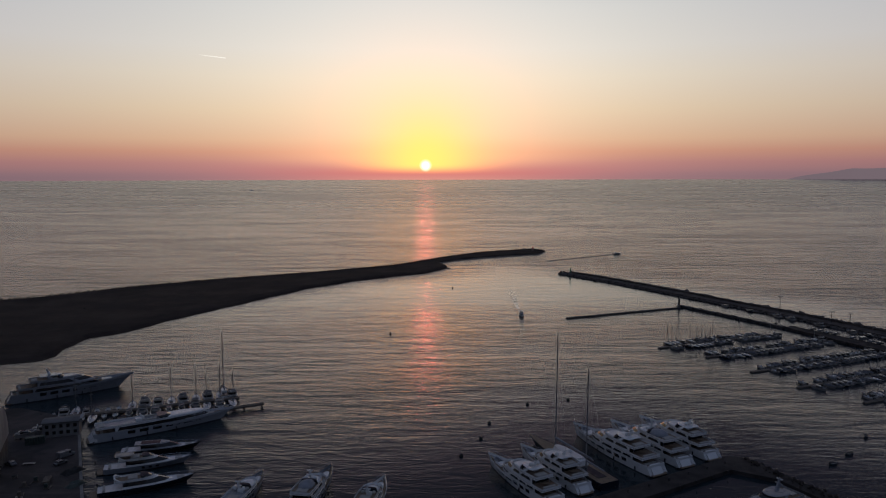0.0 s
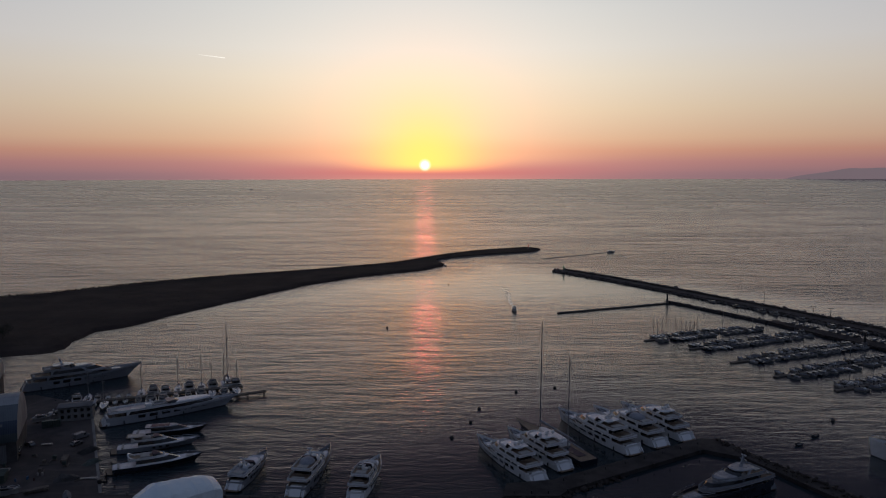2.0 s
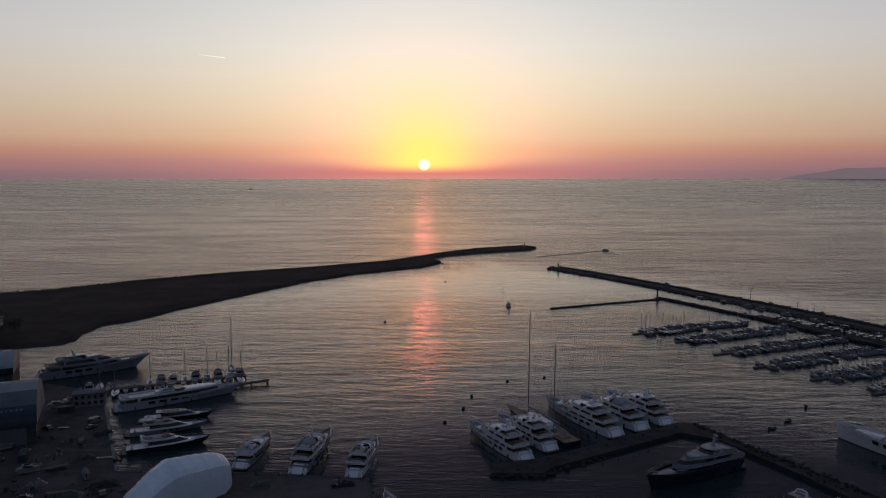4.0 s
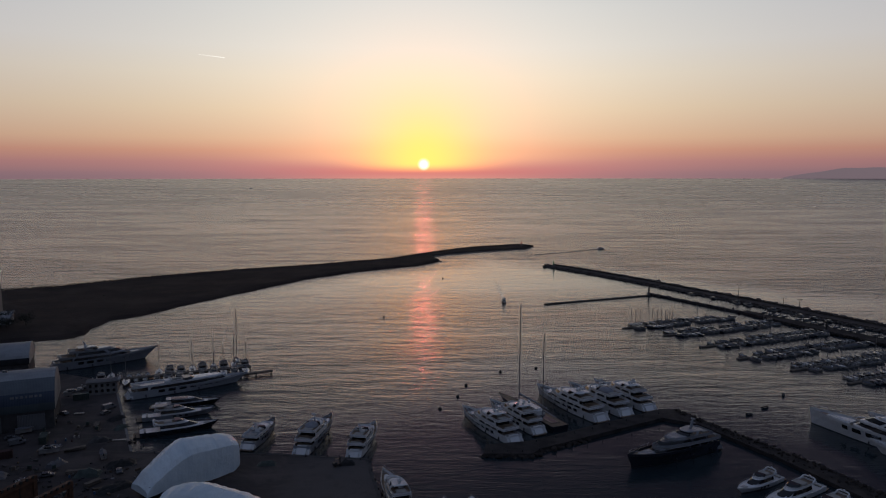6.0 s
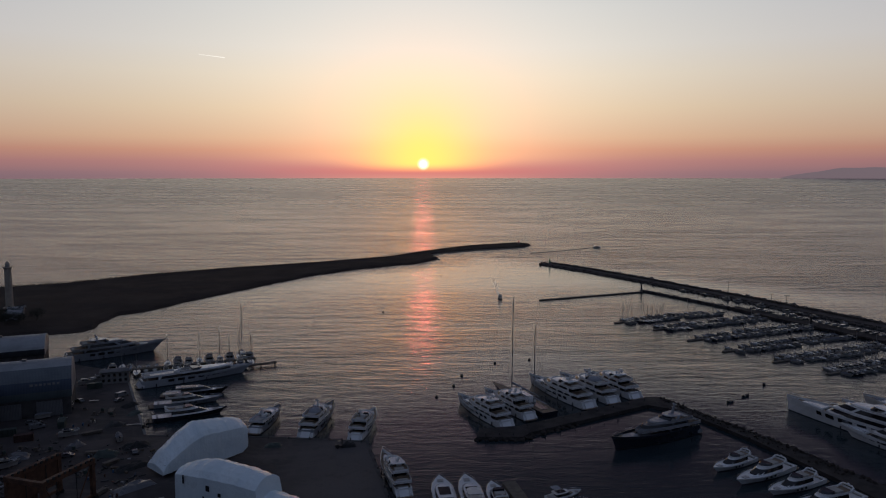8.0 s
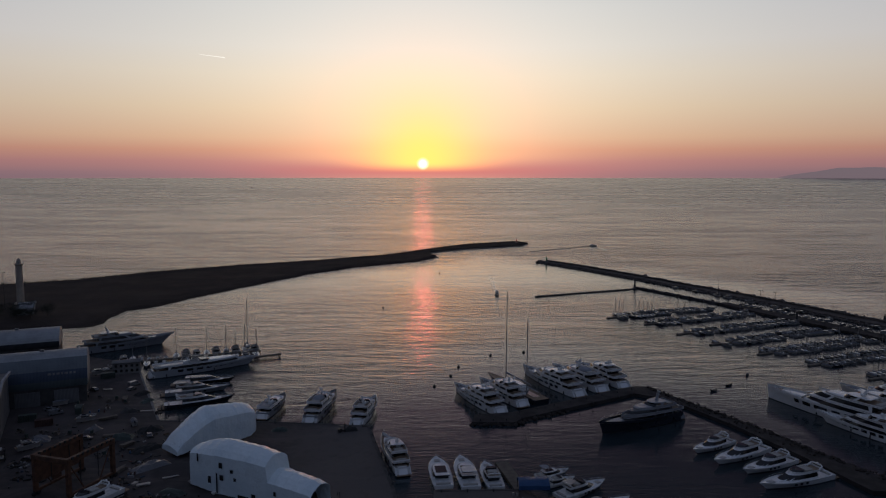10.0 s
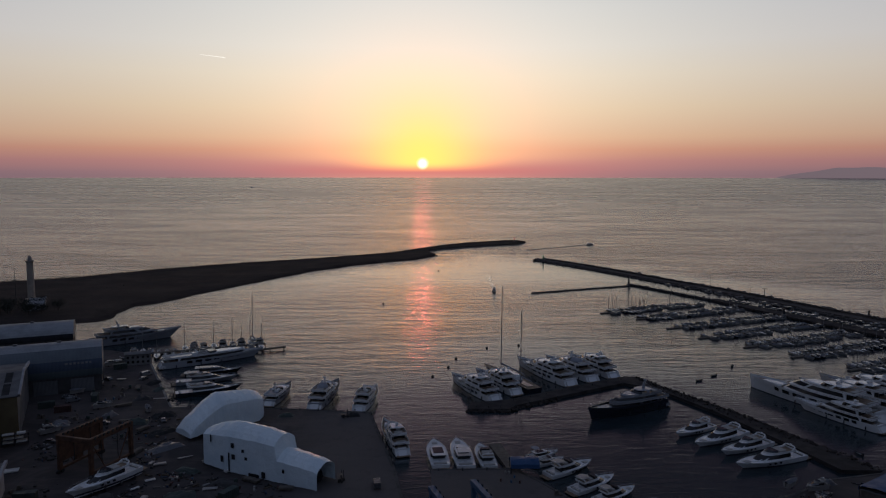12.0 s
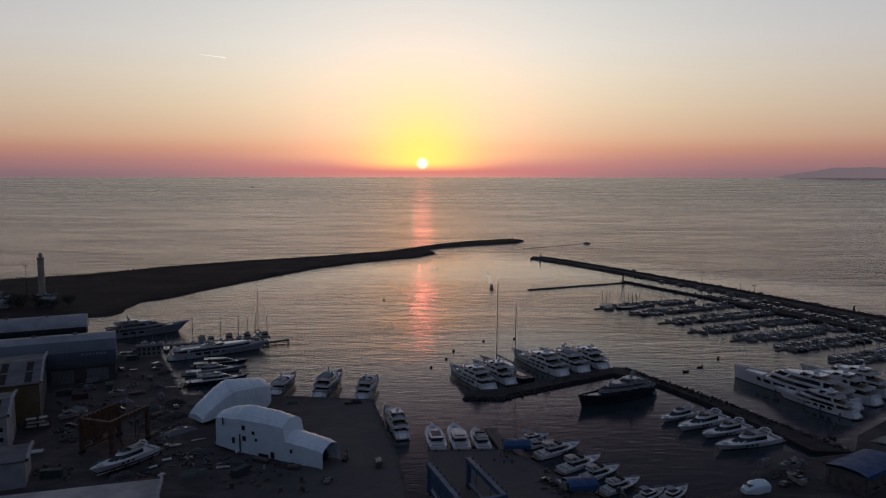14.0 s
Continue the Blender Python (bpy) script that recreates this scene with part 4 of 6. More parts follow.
    # windows in the topsides
    if ports:
        for s in (1, -1):
            for x, ln in ((0.22, 0.05), (0.30, 0.06), (0.39, 0.06), (0.48, 0.10), (0.61, 0.06), (0.70, 0.04)):
                bm = bmesh.new()
                pts = []
                for u in (x, x + ln):
                    r = [np.interp(u * L, [q[3] for q in rows], [q[i] for q in rows]) for i in range(7)]
                    half = r[5] + (r[4] - r[5]) * 0.42
                    up = 0.24 * fb + 0.40
                    pts.append((u * L, half, r[6] * 0.5, half + (r[4] - half) * (up + 0.05) / (r[6] * 0.5), up))
                (xa, ya, za, ta, hh), (xb, yb, zb, tb, hh) = pts
                bm.faces.new([bm.verts.new(v) for v in ((xa, s * (ya + 0.05), za + 0.05), (xb, s * (yb + 0.05), zb + 0.05), (xb + 0.1, s * (tb + 0.05), zb + 0.05 + hh), (xa + 0.1, s * (ta + 0.05), za + 0.05 + hh))])
                part("hull_window", bm, GLASS, hull)
    for s in (1, -1):
        for x in (0.12, 0.35, 0.55):
            b, zd = side_at(rows, x * L)
            if s > 0 or L > 30:
                part("fender", tubem((x * L, s * (b + 0.22), 0.5), (x * L, s * (b + 0.22), 1.7), 0.22, seg=8), RUBBER, y)
    return y


def motorboat(name, spot, head, L, B, label, hull_m=GELCOAT, fly=True, group="", canopy=None, cat="motor boat", z0=0.0, top=GELCOAT):
    """A cabin cruiser: hull, long raked cabin with dark screens, flybridge or hardtop, cockpit and platform."""
    y = thing(name, pose(spot[0], spot[1], z0, 0, 0, head), label, cat, group)
    large = L > 13
    fb = 0.06 * L + 0.38 if not large else 0.04 * L + 0.75
    rows, hull = hull_parts(y, L, B, fb, hull_m, GELCOAT if large else CREAM, sheer=0.38, rake=0.10, flare=0.25, fine=0.5 if large else 0.42, bulwark=0.3, boot=L > 9)
    z = fb * 0.95
    part("swim_platform", slab(bmesh.new(), [(-0.08 * L, -B * 0.36), (0.1, -B * 0.42), (0.1, B * 0.42), (-0.08 * L, B * 0.36)], 0.3, 0.48), TEAK, y)
    h = 0.036 * L + 0.85 if large else 0.06 * L + 0.32
    lo = house_outline(0.25 * L, 0.80 * L, B * 0.41, 0.62)
    hi = house_outline(0.26 * L, 0.60 * L, B * 0.34, 0.5)
    zc = z - 0.25
    cabin = part("cabin", slab(bmesh.new(), lo, zc, z + h, hi), top, y)
    part("window_band", slab(bmesh.new(), blend(lo, hi, 0.40, 0.03), zc + (h + 0.25) * 0.40, zc + (h + 0.25) * 0.95, blend(lo, hi, 0.95, 0.03)), GLASS, cabin)
    part("saloon_door", boxm(0.25 * L - 0.05, 0.25 * L - 0.02, -B * 0.3, B * 0.3, zc + 0.2, z + h - 0.15), GLASS, cabin)
    roof = house_outline(0.17 * L, 0.575 * L, B * 0.335, 0.45)
    part("roof", slab(bmesh.new(), roof, z + h, z + h + 0.16), top, y)
    part("cockpit_seat", boxm(0.05 * L, 0.05 * L + 0.7, -B * 0.32, B * 0.32, fb - 0.28, fb + 0.25, bevel=0.06), CUSHION, y)
    part("sun_pad", boxm(0.80 * L, 0.88 * L, -B * 0.13, B * 0.13, fb * 1.18 - 0.3, fb * 1.18 + 0.12, bevel=0.06), CUSHION, y)
    zr = z + h + 0.16
    if not fly:
        part("roof_hatch", boxm(0.25 * L, 0.49 * L, -B * 0.25, B * 0.25, zr - 0.02, zr + 0.05), GLASS, y)
    if fly:
        part("fly_deck", slab(bmesh.new(), house_outline(0.175 * L, 0.54 * L, B * 0.315, 0.45), zr, zr + 0.05), TEAK if large else CUSHION, y)
        plan = house_outline(0.17 * L, 0.56 * L, B * 0.335, 0.45)
        part("fly_bulwark", ring(plan, zr, zr + (0.5 if large else 0.3), 0.12), top, y)
        part("fly_screen", slab(bmesh.new(), house_outline(0.44 * L, 0.55 * L, B * 0.29, 0.7), zr + 0.25, zr + (1.0 if large else 0.6), house_outline(0.43 * L, 0.51 * L, B * 0.27, 0.7)), SMOKED, y)
        part("fly_seat", boxm(0.30 * L, 0.40 * L, -B * 0.24, B * 0.24, zr, zr + (0.7 if large else 0.4), bevel=0.05), CUSHION, y)
        bm = bmesh.new()
        up = 1.0 if large else 0.55
        sweep(bm, [(0.24 * L, B * 0.33, zr), (0.18 * L, B * 0.29, zr + up), (0.17 * L, B * 0.2, zr + up * 1.15), (0.17 * L, -B * 0.2, zr + up * 1.15), (0.18 * L, -B * 0.29, zr + up), (0.24 * L, -B * 0.33, zr)], 0.10 + 0.006 * L, 6)
        arch = part("radar_arch", bm, top, y)
        part("dome", ball(bmesh.new(), (0.17 * L, 0, zr + up * 1.15 + 0.2), 0.18 + 0.008 * L), GELCOAT, arch, smooth=True)
    if canopy:
        part("canopy", slab(bmesh.new(), house_outline(0.13 * L, 0.34 * L, B * 0.31, 0.3), zr + 1.45, zr + 1.58, house_outline(0.14 * L, 0.33 * L, B * 0.28, 0.3)), canopy, y)
        for s in (1, -1):
            for x in (0.19 * L, 0.30 * L):
                part("canopy_post", tubem((x, s * B * 0.27, zr - 0.1), (x, s * B * 0.27, zr + 1.48), 0.05, seg=5), STEEL, y)
    if large:
        for s in (1, -1):
            for x in (0.42, 0.50, 0.58):
                b0, zd = side_at(rows, x * L)
                part("hull_window", boxm(x * L, x * L + 0.035 * L, s * b0 * 0.965 - 0.03, s * b0 * 0.965 + 0.03, zd * 0.50, zd * 0.50 + 0.55), GLASS, hull)
    rail(y, rows, 0.55 * L, 0.98 * L, 0.55, 7, 0.1)
    return y


def open_boat(name, spot, head, L, B, label, group="", hull_m=DULL, cover=None, bare=False):
    """A small open boat with a console, bench and outboard, or a canvas cover over it."""
    y = thing(name, pose(spot[0], spot[1], 0, 0, 0, head), label, "motor boat", group)
    fb = 0.10 * L + 0.25
    rows, hull = hull_parts(y, L, B, fb, hull_m, CREAM, sheer=0.3, rake=0.12, flare=0.2, fine=0.4, bulwark=0.35, boot=False)
    if cover:
        bm = bmesh.new()
        skin(bm, [[(u * L, s * max(0.02, side_at(rows, u * L)[0] + 0.04), side_at(rows, u * L)[1] - 0.02) if k else (u * L, 0, side_at(rows, u * L)[1] + 0.55 * math.sin(math.pi * min(1, u + 0.12)))
                   for s, k in ((1, 1), (0, 0), (-1, 1))] for u in np.linspace(0.02, 0.97, 10)])
        part("boat_cover", bm, cover, y)
    elif bare:
        for u in (0.25, 0.5, 0.72):
            part("thwart", boxm(u * L - 0.12, u * L + 0.12, -side_at(rows, u * L)[0] + 0.1, side_at(rows, u * L)[0] - 0.1, fb - 0.2, fb - 0.14), WOOD, y)
    else:
        part("console", slab(bmesh.new(), [(0.42 * L, -0.4), (0.55 * L, -0.3), (0.55 * L, 0.3), (0.42 * L, 0.4)], fb - 0.35, fb + 0.65, [(0.43 * L, -0.35), (0.48 * L, -0.25), (0.48 * L, 0.25), (0.43 * L, 0.35)]), GELCOAT, y)
        part("screen", slab(bmesh.new(), [(0.47 * L, -0.3), (0.49 * L, -0.3), (0.49 * L, 0.3), (0.47 * L, 0.3)], fb + 0.65, fb + 1.0), SMOKED, y)
        part("bench", boxm(0.14 * L, 0.24 * L, -B * 0.32, B * 0.32, fb - 0.3, fb + 0.15, bevel=0.04), CUSHION, y)
    bm = bmesh.new()
    box(bm, -0.45, 0.05, -0.22, 0.22, fb - 0.15, fb + 0.5, bevel=0.08)
    box(bm, -0.3, -0.1, -0.08, 0.08, -0.3, fb - 0.1)
    part("outboard", bm, DARKMETAL, y)
    return y


def sailboat(name, spot, head, L, B, label, tall=1.25, hull_m=GELCOAT, group="", boom_m=BLUECANVAS, rig=0.02, mast_at=0.56, fb=0.0):
    """A sailing yacht at rest: hull, coachroof, mast with spreaders and stays, boom with furled sail."""
    y = thing(name, pose(spot[0], spot[1], 0, 0, 0, head), label, "sailing boat", group)
    fb = fb or 0.06 * L + 0.32
    rows, hull = hull_parts(y, L, B, fb, hull_m, TEAK if L > 13 else CREAM, sheer=0.15, rake=0.10, flare=0.15, fine=0.3, bulwark=0.12, boot=L > 9)
    z = fb
    part("coachroof", slab(bmesh.new(), house_outline(0.32 * L, 0.66 * L, B * 0.27, 0.5), z - 0.12, z + 0.045 * L, house_outline(0.33 * L, 0.62 * L, B * 0.22, 0.5)), GELCOAT, y)
    part("cockpit_well", boxm(0.08 * L, 0.28 * L, -B * 0.2, B * 0.2, z - 0.1, z + 0.06), SMOKED, y)
    H = tall * L
    xm = mast_at * L
    r = (0.006 if L < 30 else 0.0042) * L + rig
    bm = tubem((xm, 0, z), (xm - 0.015 * H, 0, z + H), r * 1.25, r * 0.7, seg=6)
    for f in (0.4, 0.7):
        tube(bm, (xm - 0.015 * H * f, -B * 0.3 * (1 - f * 0.4), z + H * f), (xm - 0.015 * H * f, B * 0.3 * (1 - f * 0.4), z + H * f), 0.03 + rig, seg=5)
    mast = part("mast", bm, ALLOY, y)
    bm = bmesh.new()
    top = (xm - 0.015 * H, 0, z + H * 0.98)
    for q in ((0.99 * L, 0, z + 0.1), (0.01 * L, 0, z), (xm - 0.02 * L, B * 0.45, z), (xm - 0.02 * L, -B * 0.45, z)):
        tube(bm, top, q, 0.012 + rig * 0.25, seg=4)
    part("stay", bm, DARKMETAL, mast)
    part("boom", tubem((xm - 0.1, 0, z + 0.085 * L), (0.18 * L, 0, z + 0.08 * L), r, seg=6), ALLOY, y)
    part("furled_sail", tubem((xm - 0.15, 0, z + 0.085 * L + r * 2), (0.2 * L, 0, z + 0.08 * L + r * 1.6), r * 2.0, r * 1.2, seg=7), boom_m, y)
    part("pulpit", tubem((0.93 * L, -0.25, z + 0.75), (0.93 * L, 0.25, z + 0.75), 0.03, seg=4), STEEL, y)
    return y


# the large yachts: stern, heading, length, beam, freeboard
superyacht("motor_yacht", (-183, 297.5), 33.5, 49, 9.0, 3.9, GREYHULL, "large grey-hulled motor yacht with paler decks at the west pier", tiers=2, top=PALEGREY, sheer=0.55, plumb=0.13, mast=4.0, step=2.2, ribbon=True)
superyacht("motor_yacht", (-126.5, 252.5), 32.0, 51, 8.2, 3.4, SILVER, "long low silver-white motor yacht with one sweeping dark window band", tiers=1, sheer=0.25, house=(0.14, 0.82), nose=0.72, mast=1.4, domes=1, plumb=0.10, tender=False, sleek=True, step=2.1)
motorboat("motor_yacht", (-110.5, 239.8), 14.5, 26, 6.0, "low black-hulled open motor yacht with grey coachroof", hull_m=BLACKHULL, top=PALEGREY, fly=False, group="yachts stern-to the west quay", cat="yacht")
motorboat("motor_yacht", (-109.5, 224.8), 20.0, 27, 6.2, "grey motor yacht with white covers over its decks", hull_m=GREYHULL, top=CREAM, canopy=DULL, group="yachts stern-to the west quay", cat="yacht")
motorboat("motor_yacht", (-103.5, 207.8), 23.5, 28, 6.8, "dark blue motor yacht with white upper deck and radar arch", hull_m=NAVY, group="yachts stern-to the west quay", cat="yacht")
superyacht("motor_yacht", (-60.5, 194.5), 80, 24, 6.0, 2.7, GREYHULL, "low grey motor yacht with white deck edges moored stern-to", tiers=1, step=1.8, domes=2, tender=False, group="yachts stern-to the yard quay", mast=2.6)
superyacht("motor_yacht", (-41.0, 189.8), 80, 32, 7.0, 3.1, GREYHULL, "grey-hulled two-deck motor yacht moored stern-to the yard quay", tiers=2, cover=True, domes=2, tender=False, group="yachts stern-to the yard quay", mast=2.8, house=(0.16, 0.74))
superyacht("motor_yacht", (-22.8, 187.0), 80, 27, 6.4, 2.8, GELCOAT, "white motor yacht with teak aft deck moored stern-to the yard quay", tiers=2, step=1.7, domes=1, tender=False, group="yachts stern-to the yard quay", mast=2.2)
superyacht("motor_yacht", (-3.2, 142.0), 106.5, 30, 6.0, 2.6, GELCOAT, "white motor yacht lying alongside the yard quay", tiers=2, domes=1, tender=False, house=(0.15, 0.72), mast=1.8)
superyacht("motor_yacht", (32.3, 200.0), 119, 36, 7.6, 3.0, GELCOAT, "white three-deck motor yacht moored stern-to the T-shaped jetty", tiers=2, domes=2, group="yachts at the T-shaped jetty", mast=2.6)
superyacht("motor_yacht", (42.0, 209.0), 117.5, 34, 7.2, 3.0, GELCOAT, "white motor yacht with open top deck at the T-shaped jetty", tiers=2, domes=3, group="yachts at the T-shaped jetty", mast=2.6)
superyacht("motor_yacht", (67.8, 222.5), 118, 42, 8.6, 3.3, GELCOAT, "large white motor yacht with tiered aft decks at the T-shaped jetty", tiers=2, domes=2, group="yachts at the T-shaped jetty", mast=3.4)
superyacht("motor_yacht", (79.0, 229.0), 115.5, 38, 8.4, 3.1, GELCOAT, "white motor yacht with covered top deck between two others", tiers=2, cover=True, domes=2, group="yachts at the T-shaped jetty", mast=3.2)
superyacht("motor_yacht", (90.0, 235.0), 114, 37, 8.0, 2.9, GELCOAT, "white motor yacht with blue-grey glazing near the jetty elbow", tiers=2, domes=2, group="yachts at the T-shaped jetty", mast=3.2)
superyacht("motor_yacht", (101.0, 196.3), -151.0, 39.5, 8.4, 3.7, NAVY, "dark blue motor yacht with grey upper decks inside the jetty", tiers=2, top=PALEGREY, wall=TOPPAINT, step=1.7, domes=0, tender=False, mast=5.0, house=(0.12, 0.74), nose=0.8)
superyacht("motor_yacht", (176.5, 172.0), 119.5, 57.5, 10.2, 5.0, GELCOAT, "very large white motor yacht with plumb bow and long foredeck", tiers=2, step=2.5, ribbon=True, domes=2, sheer=0.22, plumb=0.015, house=(0.16, 0.72), nose=0.55, mast=3.4, tender=False, group="yachts at the east quay")
superyacht("motor_yacht", (171.8, 163.2), 119.5, 35, 6.4, 3.0, GELCOAT, "sleek white motor yacht alongside a larger one", tiers=2, domes=1, sheer=0.45, plumb=0.12, house=(0.18, 0.74), nose=0.75, ribbon=True, tender=False, mast=1.6, group="yachts at the east quay")
superyacht("motor_yacht", (189.5, 179.5), 119, 44, 8.8, 4.0, GELCOAT, "white motor yacht with satellite domes at the east quay", tiers=2, step=2.5, domes=2, group="yachts at the east quay", mast=3.4)
superyacht("motor_yacht", (201.0, 189.0), 118, 42, 8.6, 3.8, CREAM, "cream motor yacht with three decks at the east quay", tiers=2, step=2.5, domes=2, group="yachts at the east quay", mast=3.2)


def ketch():
    """The large two-masted sailing yacht between the motor yachts."""
    L, B = 46, 8.0
    y = sailboat("sailing_yacht", (50.8, 212.0), 116, L, B, "large two-masted sailing yacht with furled sails and tall mast", tall=0.89, hull_m=NAVY, rig=0.0, mast_at=0.63, fb=2.2, boom_m=CANVAS)
    z, H = 2.2, 32.5
    bm = tubem((12, 0, z), (11.6, 0, z + H), 0.22, 0.13, seg=6)
    for f in (0.42, 0.72):
        tube(bm, (11.8, -1.7, z + H * f), (11.8, 1.7, z + H * f), 0.07, seg=5)
    mizzen = part("mizzen_mast", bm, ALLOY, y)
    bm = bmesh.new()
    for q in ((0.5, 0, z), (11.5, 3.0, z), (11.5, -3.0, z)):
        tube(bm, (11.6, 0, z + H * 0.97), q, 0.035, seg=4)
    part("stay", bm, DARKMETAL, mizzen)
    part("mizzen_boom", tubem((11.5, 0, z + 2.4), (3.0, 0, z + 2.3), 0.3, 0.2, seg=7), CANVAS, y)
    part("deckhouse", slab(bmesh.new(), house_outline(13.5, 21, 2.4, 0.4), z - 0.1, z + 1.5, house_outline(13.8, 20, 2.1, 0.4)), GELCOAT, y)


ketch()

# cruisers inside the jetty arm
motorboat("cruiser", (111.6, 169.4), -147, 20.5, 5.4, "white motor cruiser with dark cabin windows along the jetty arm", group="cruisers along the jetty arm")
motorboat("cruiser", (120.6, 162.6), -148, 27, 6.4, "large white motor cruiser along the jetty arm", group="cruisers along the jetty arm")
motorboat("cruiser", (125.3, 152.4), -152, 24, 5.8, "white motor cruiser with low flybridge along the jetty arm", group="cruisers along the jetty arm")
motorboat("cruiser", (130.6, 140.4), -158.5, 28, 6.8, "white motor cruiser with dark hull windows along the jetty arm", group="cruisers along the jetty arm")
# three boats at the head of the lift dock
motorboat("cruiser", (9.8, 130.6), 97, 22, 6.9, "open white cruiser with dark cockpit at the lift dock", fly=False, group="boats at the lift dock")
motorboat("cruiser", (18.0, 129.8), 97, 23.5, 7.0, "white cruiser with white hardtop at the lift dock", fly=False, group="boats at the lift dock", canopy=CREAM)
motorboat("cruiser", (25.6, 129.8), 98, 19, 6.0, "white cruiser with aft platform at the lift dock", group="boats at the lift dock")
# boats stern-to along the dock's east side
for spot, head, L, fly, can in [((38.8, 138.6), 26, 12, False, CREAM), ((40.2, 132.6), 27, 11.5, True, None), ((43.0, 124.0), 33, 19, True, CREAM), ((48.8, 112.4), 35, 18, True, CREAM),
                                ((54.4, 105.8), 33, 16, True, CREAM), ((58.4, 96.4), 33, 16, True, None), ((67.5, 91.6), 35, 12, False, CREAM), ((75.0, 91.0), 42, 13, False, CREAM)]:
    motorboat("cruiser", spot, head, L, L * 0.22 + 1.5, "white cabin cruiser moored stern-to beside the lift dock", group="cruisers beside the lift dock", fly=fly, canopy=can and (CANVAS if L < 14 else DULL))
motorboat("cruiser", (-84.4, 123.6), -119, 24, 5.8, "white motor cruiser chocked on land in the boatyard", z0=Z_YARD + 1.5)
cradle = thing("boat_cradle", pose(-84.4, 123.6, Z_YARD, 0, 0, -119), "dark steel cradle under the cruiser on land", "cradle")
for x in (3, 8, 13, 17):
    part("cross_beam", boxm(x - 0.25, x + 0.25, -2.4, 2.4, 0.0, 0.95), DARKMETAL, cradle)
    for s in (1, -1):
        part("prop", tubem((x, s * 2.6, 0.0), (x, s * 2.1, 2.2), 0.12, seg=6), DARKMETAL, cradle)

# ------------------------------------------------------------------ the marina
rng = random.Random(7)
kinds = [
    lambda p, h: motorboat("motorboat", p, h, 7.0, 2.5, "off-white cabin cruiser berthed at a pontoon", hull_m=DULL, top=DULL, fly=False, group="motor boats in the marina"),
    lambda p, h: motorboat("motorboat", p, h, 7.8, 2.7, "off-white cruiser with low flybridge berthed at a pontoon", hull_m=DULL, top=DULL, group="motor boats in the marina"),
    lambda p, h: open_boat("open_boat", p, h, 5.6, 2.1, "small open motor boat berthed at a pontoon", group="open boats in the marina"),
    lambda p, h: open_boat("open_boat", p, h, 6.0, 2.2, "small boat under a grey-blue cover berthed at a pontoon", group="covered boats in the marina", cover=GREYCOVER),
    lambda p, h: motorboat("motorboat", p, h, 7.2, 2.5, "dark-hulled cruiser berthed at a pontoon", hull_m=NAVY, top=DULL, fly=False, group="motor boats in the marina"),
    lambda p, h: sailboat("sailboat", p, h, 7.8, 2.5, "pale sailing boat with bare mast berthed at a pontoon", hull_m=DULL, group="sailing boats in the marina", rig=0.045),
    lambda p, h: sailboat("sailboat", p, h, 8.6, 2.7, "dark-hulled sailing boat berthed at a pontoon", hull_m=NAVY, group="sailing boats in the marina", rig=0.045, tall=1.3),
    lambda p, h: motorboat("fishing_boat", p, h, 12.8, 4.6, "old off-white fishing boat with a canopy at the finger pier", hull_m=DULL, top=DULL, fly=True, group="boats at the finger pier", canopy=GREYCOVER),
    lambda p, h: motorboat("fishing_boat", p, h, 12.0, 4.2, "dark-hulled fishing boat with a pale cabin at the finger pier", hull_m=NAVY, top=DULL, fly=True, group="boats at the finger pier"),
    lambda p, h: sailboat("sailboat", p, h, 11.0, 3.4, "dark-hulled sailing boat with bare mast at the finger pier", hull_m=NAVY, group="boats at the finger pier", rig=0.05, tall=1.3),
]
first = {}


def berth(kind, x, y, head):
    if kind not in first:
        first[kind] = kinds[kind]((x, y), head)
    else:
        copy_thing(first[kind], pose(x, y, rng.uniform(-0.06, 0.06), rng.uniform(-1.5, 1.5), 0, head))


HEAD_E2 = -66.4
ROWS = [((119, 391.5), 92, 0.55), ((138, 371), 97, 0.15), ((149, 342), 99, 0.08), ((159, 316), 99, 0.08), ((176, 294), 92, 0.22), ((191.5, 272), 92, 0.30), ((207, 247), 86, 0.35), ((224, 222), 78, 0.3)]
for (x, y), ln, sails in ROWS:
    a = Vector((x, y, 0))
    deck = bar("quay", (x, y), tuple((a + E1 * ln)[:2]), 2.0, -0.6, 0.55, WOOD, "floating timber pontoon with boats on both sides", "pontoon")
    for side in (1, -1):
        s = 7.5
        while s < ln - 6:
            kind = rng.choices((5, 6), (3, 1))[0] if rng.random() < (sails if side < 0 else sails * 0.45) * (1.3 if s < ln * 0.5 else 0.5) else rng.choices((0, 1, 2, 3, 4), (5, 3, 5, 4, 2))[0]
            if rng.random() > 0.15:
                p = a + E1 * s + E2 * side * 1.6
                berth(kind, p.x, p.y, (HEAD_E2 if side > 0 else HEAD_E2 + 180) + rng.uniform(-2.5, 2.5))
            s += {2: 2.6, 3: 2.7}.get(kind, 3.2) + rng.uniform(0.0, 0.6)
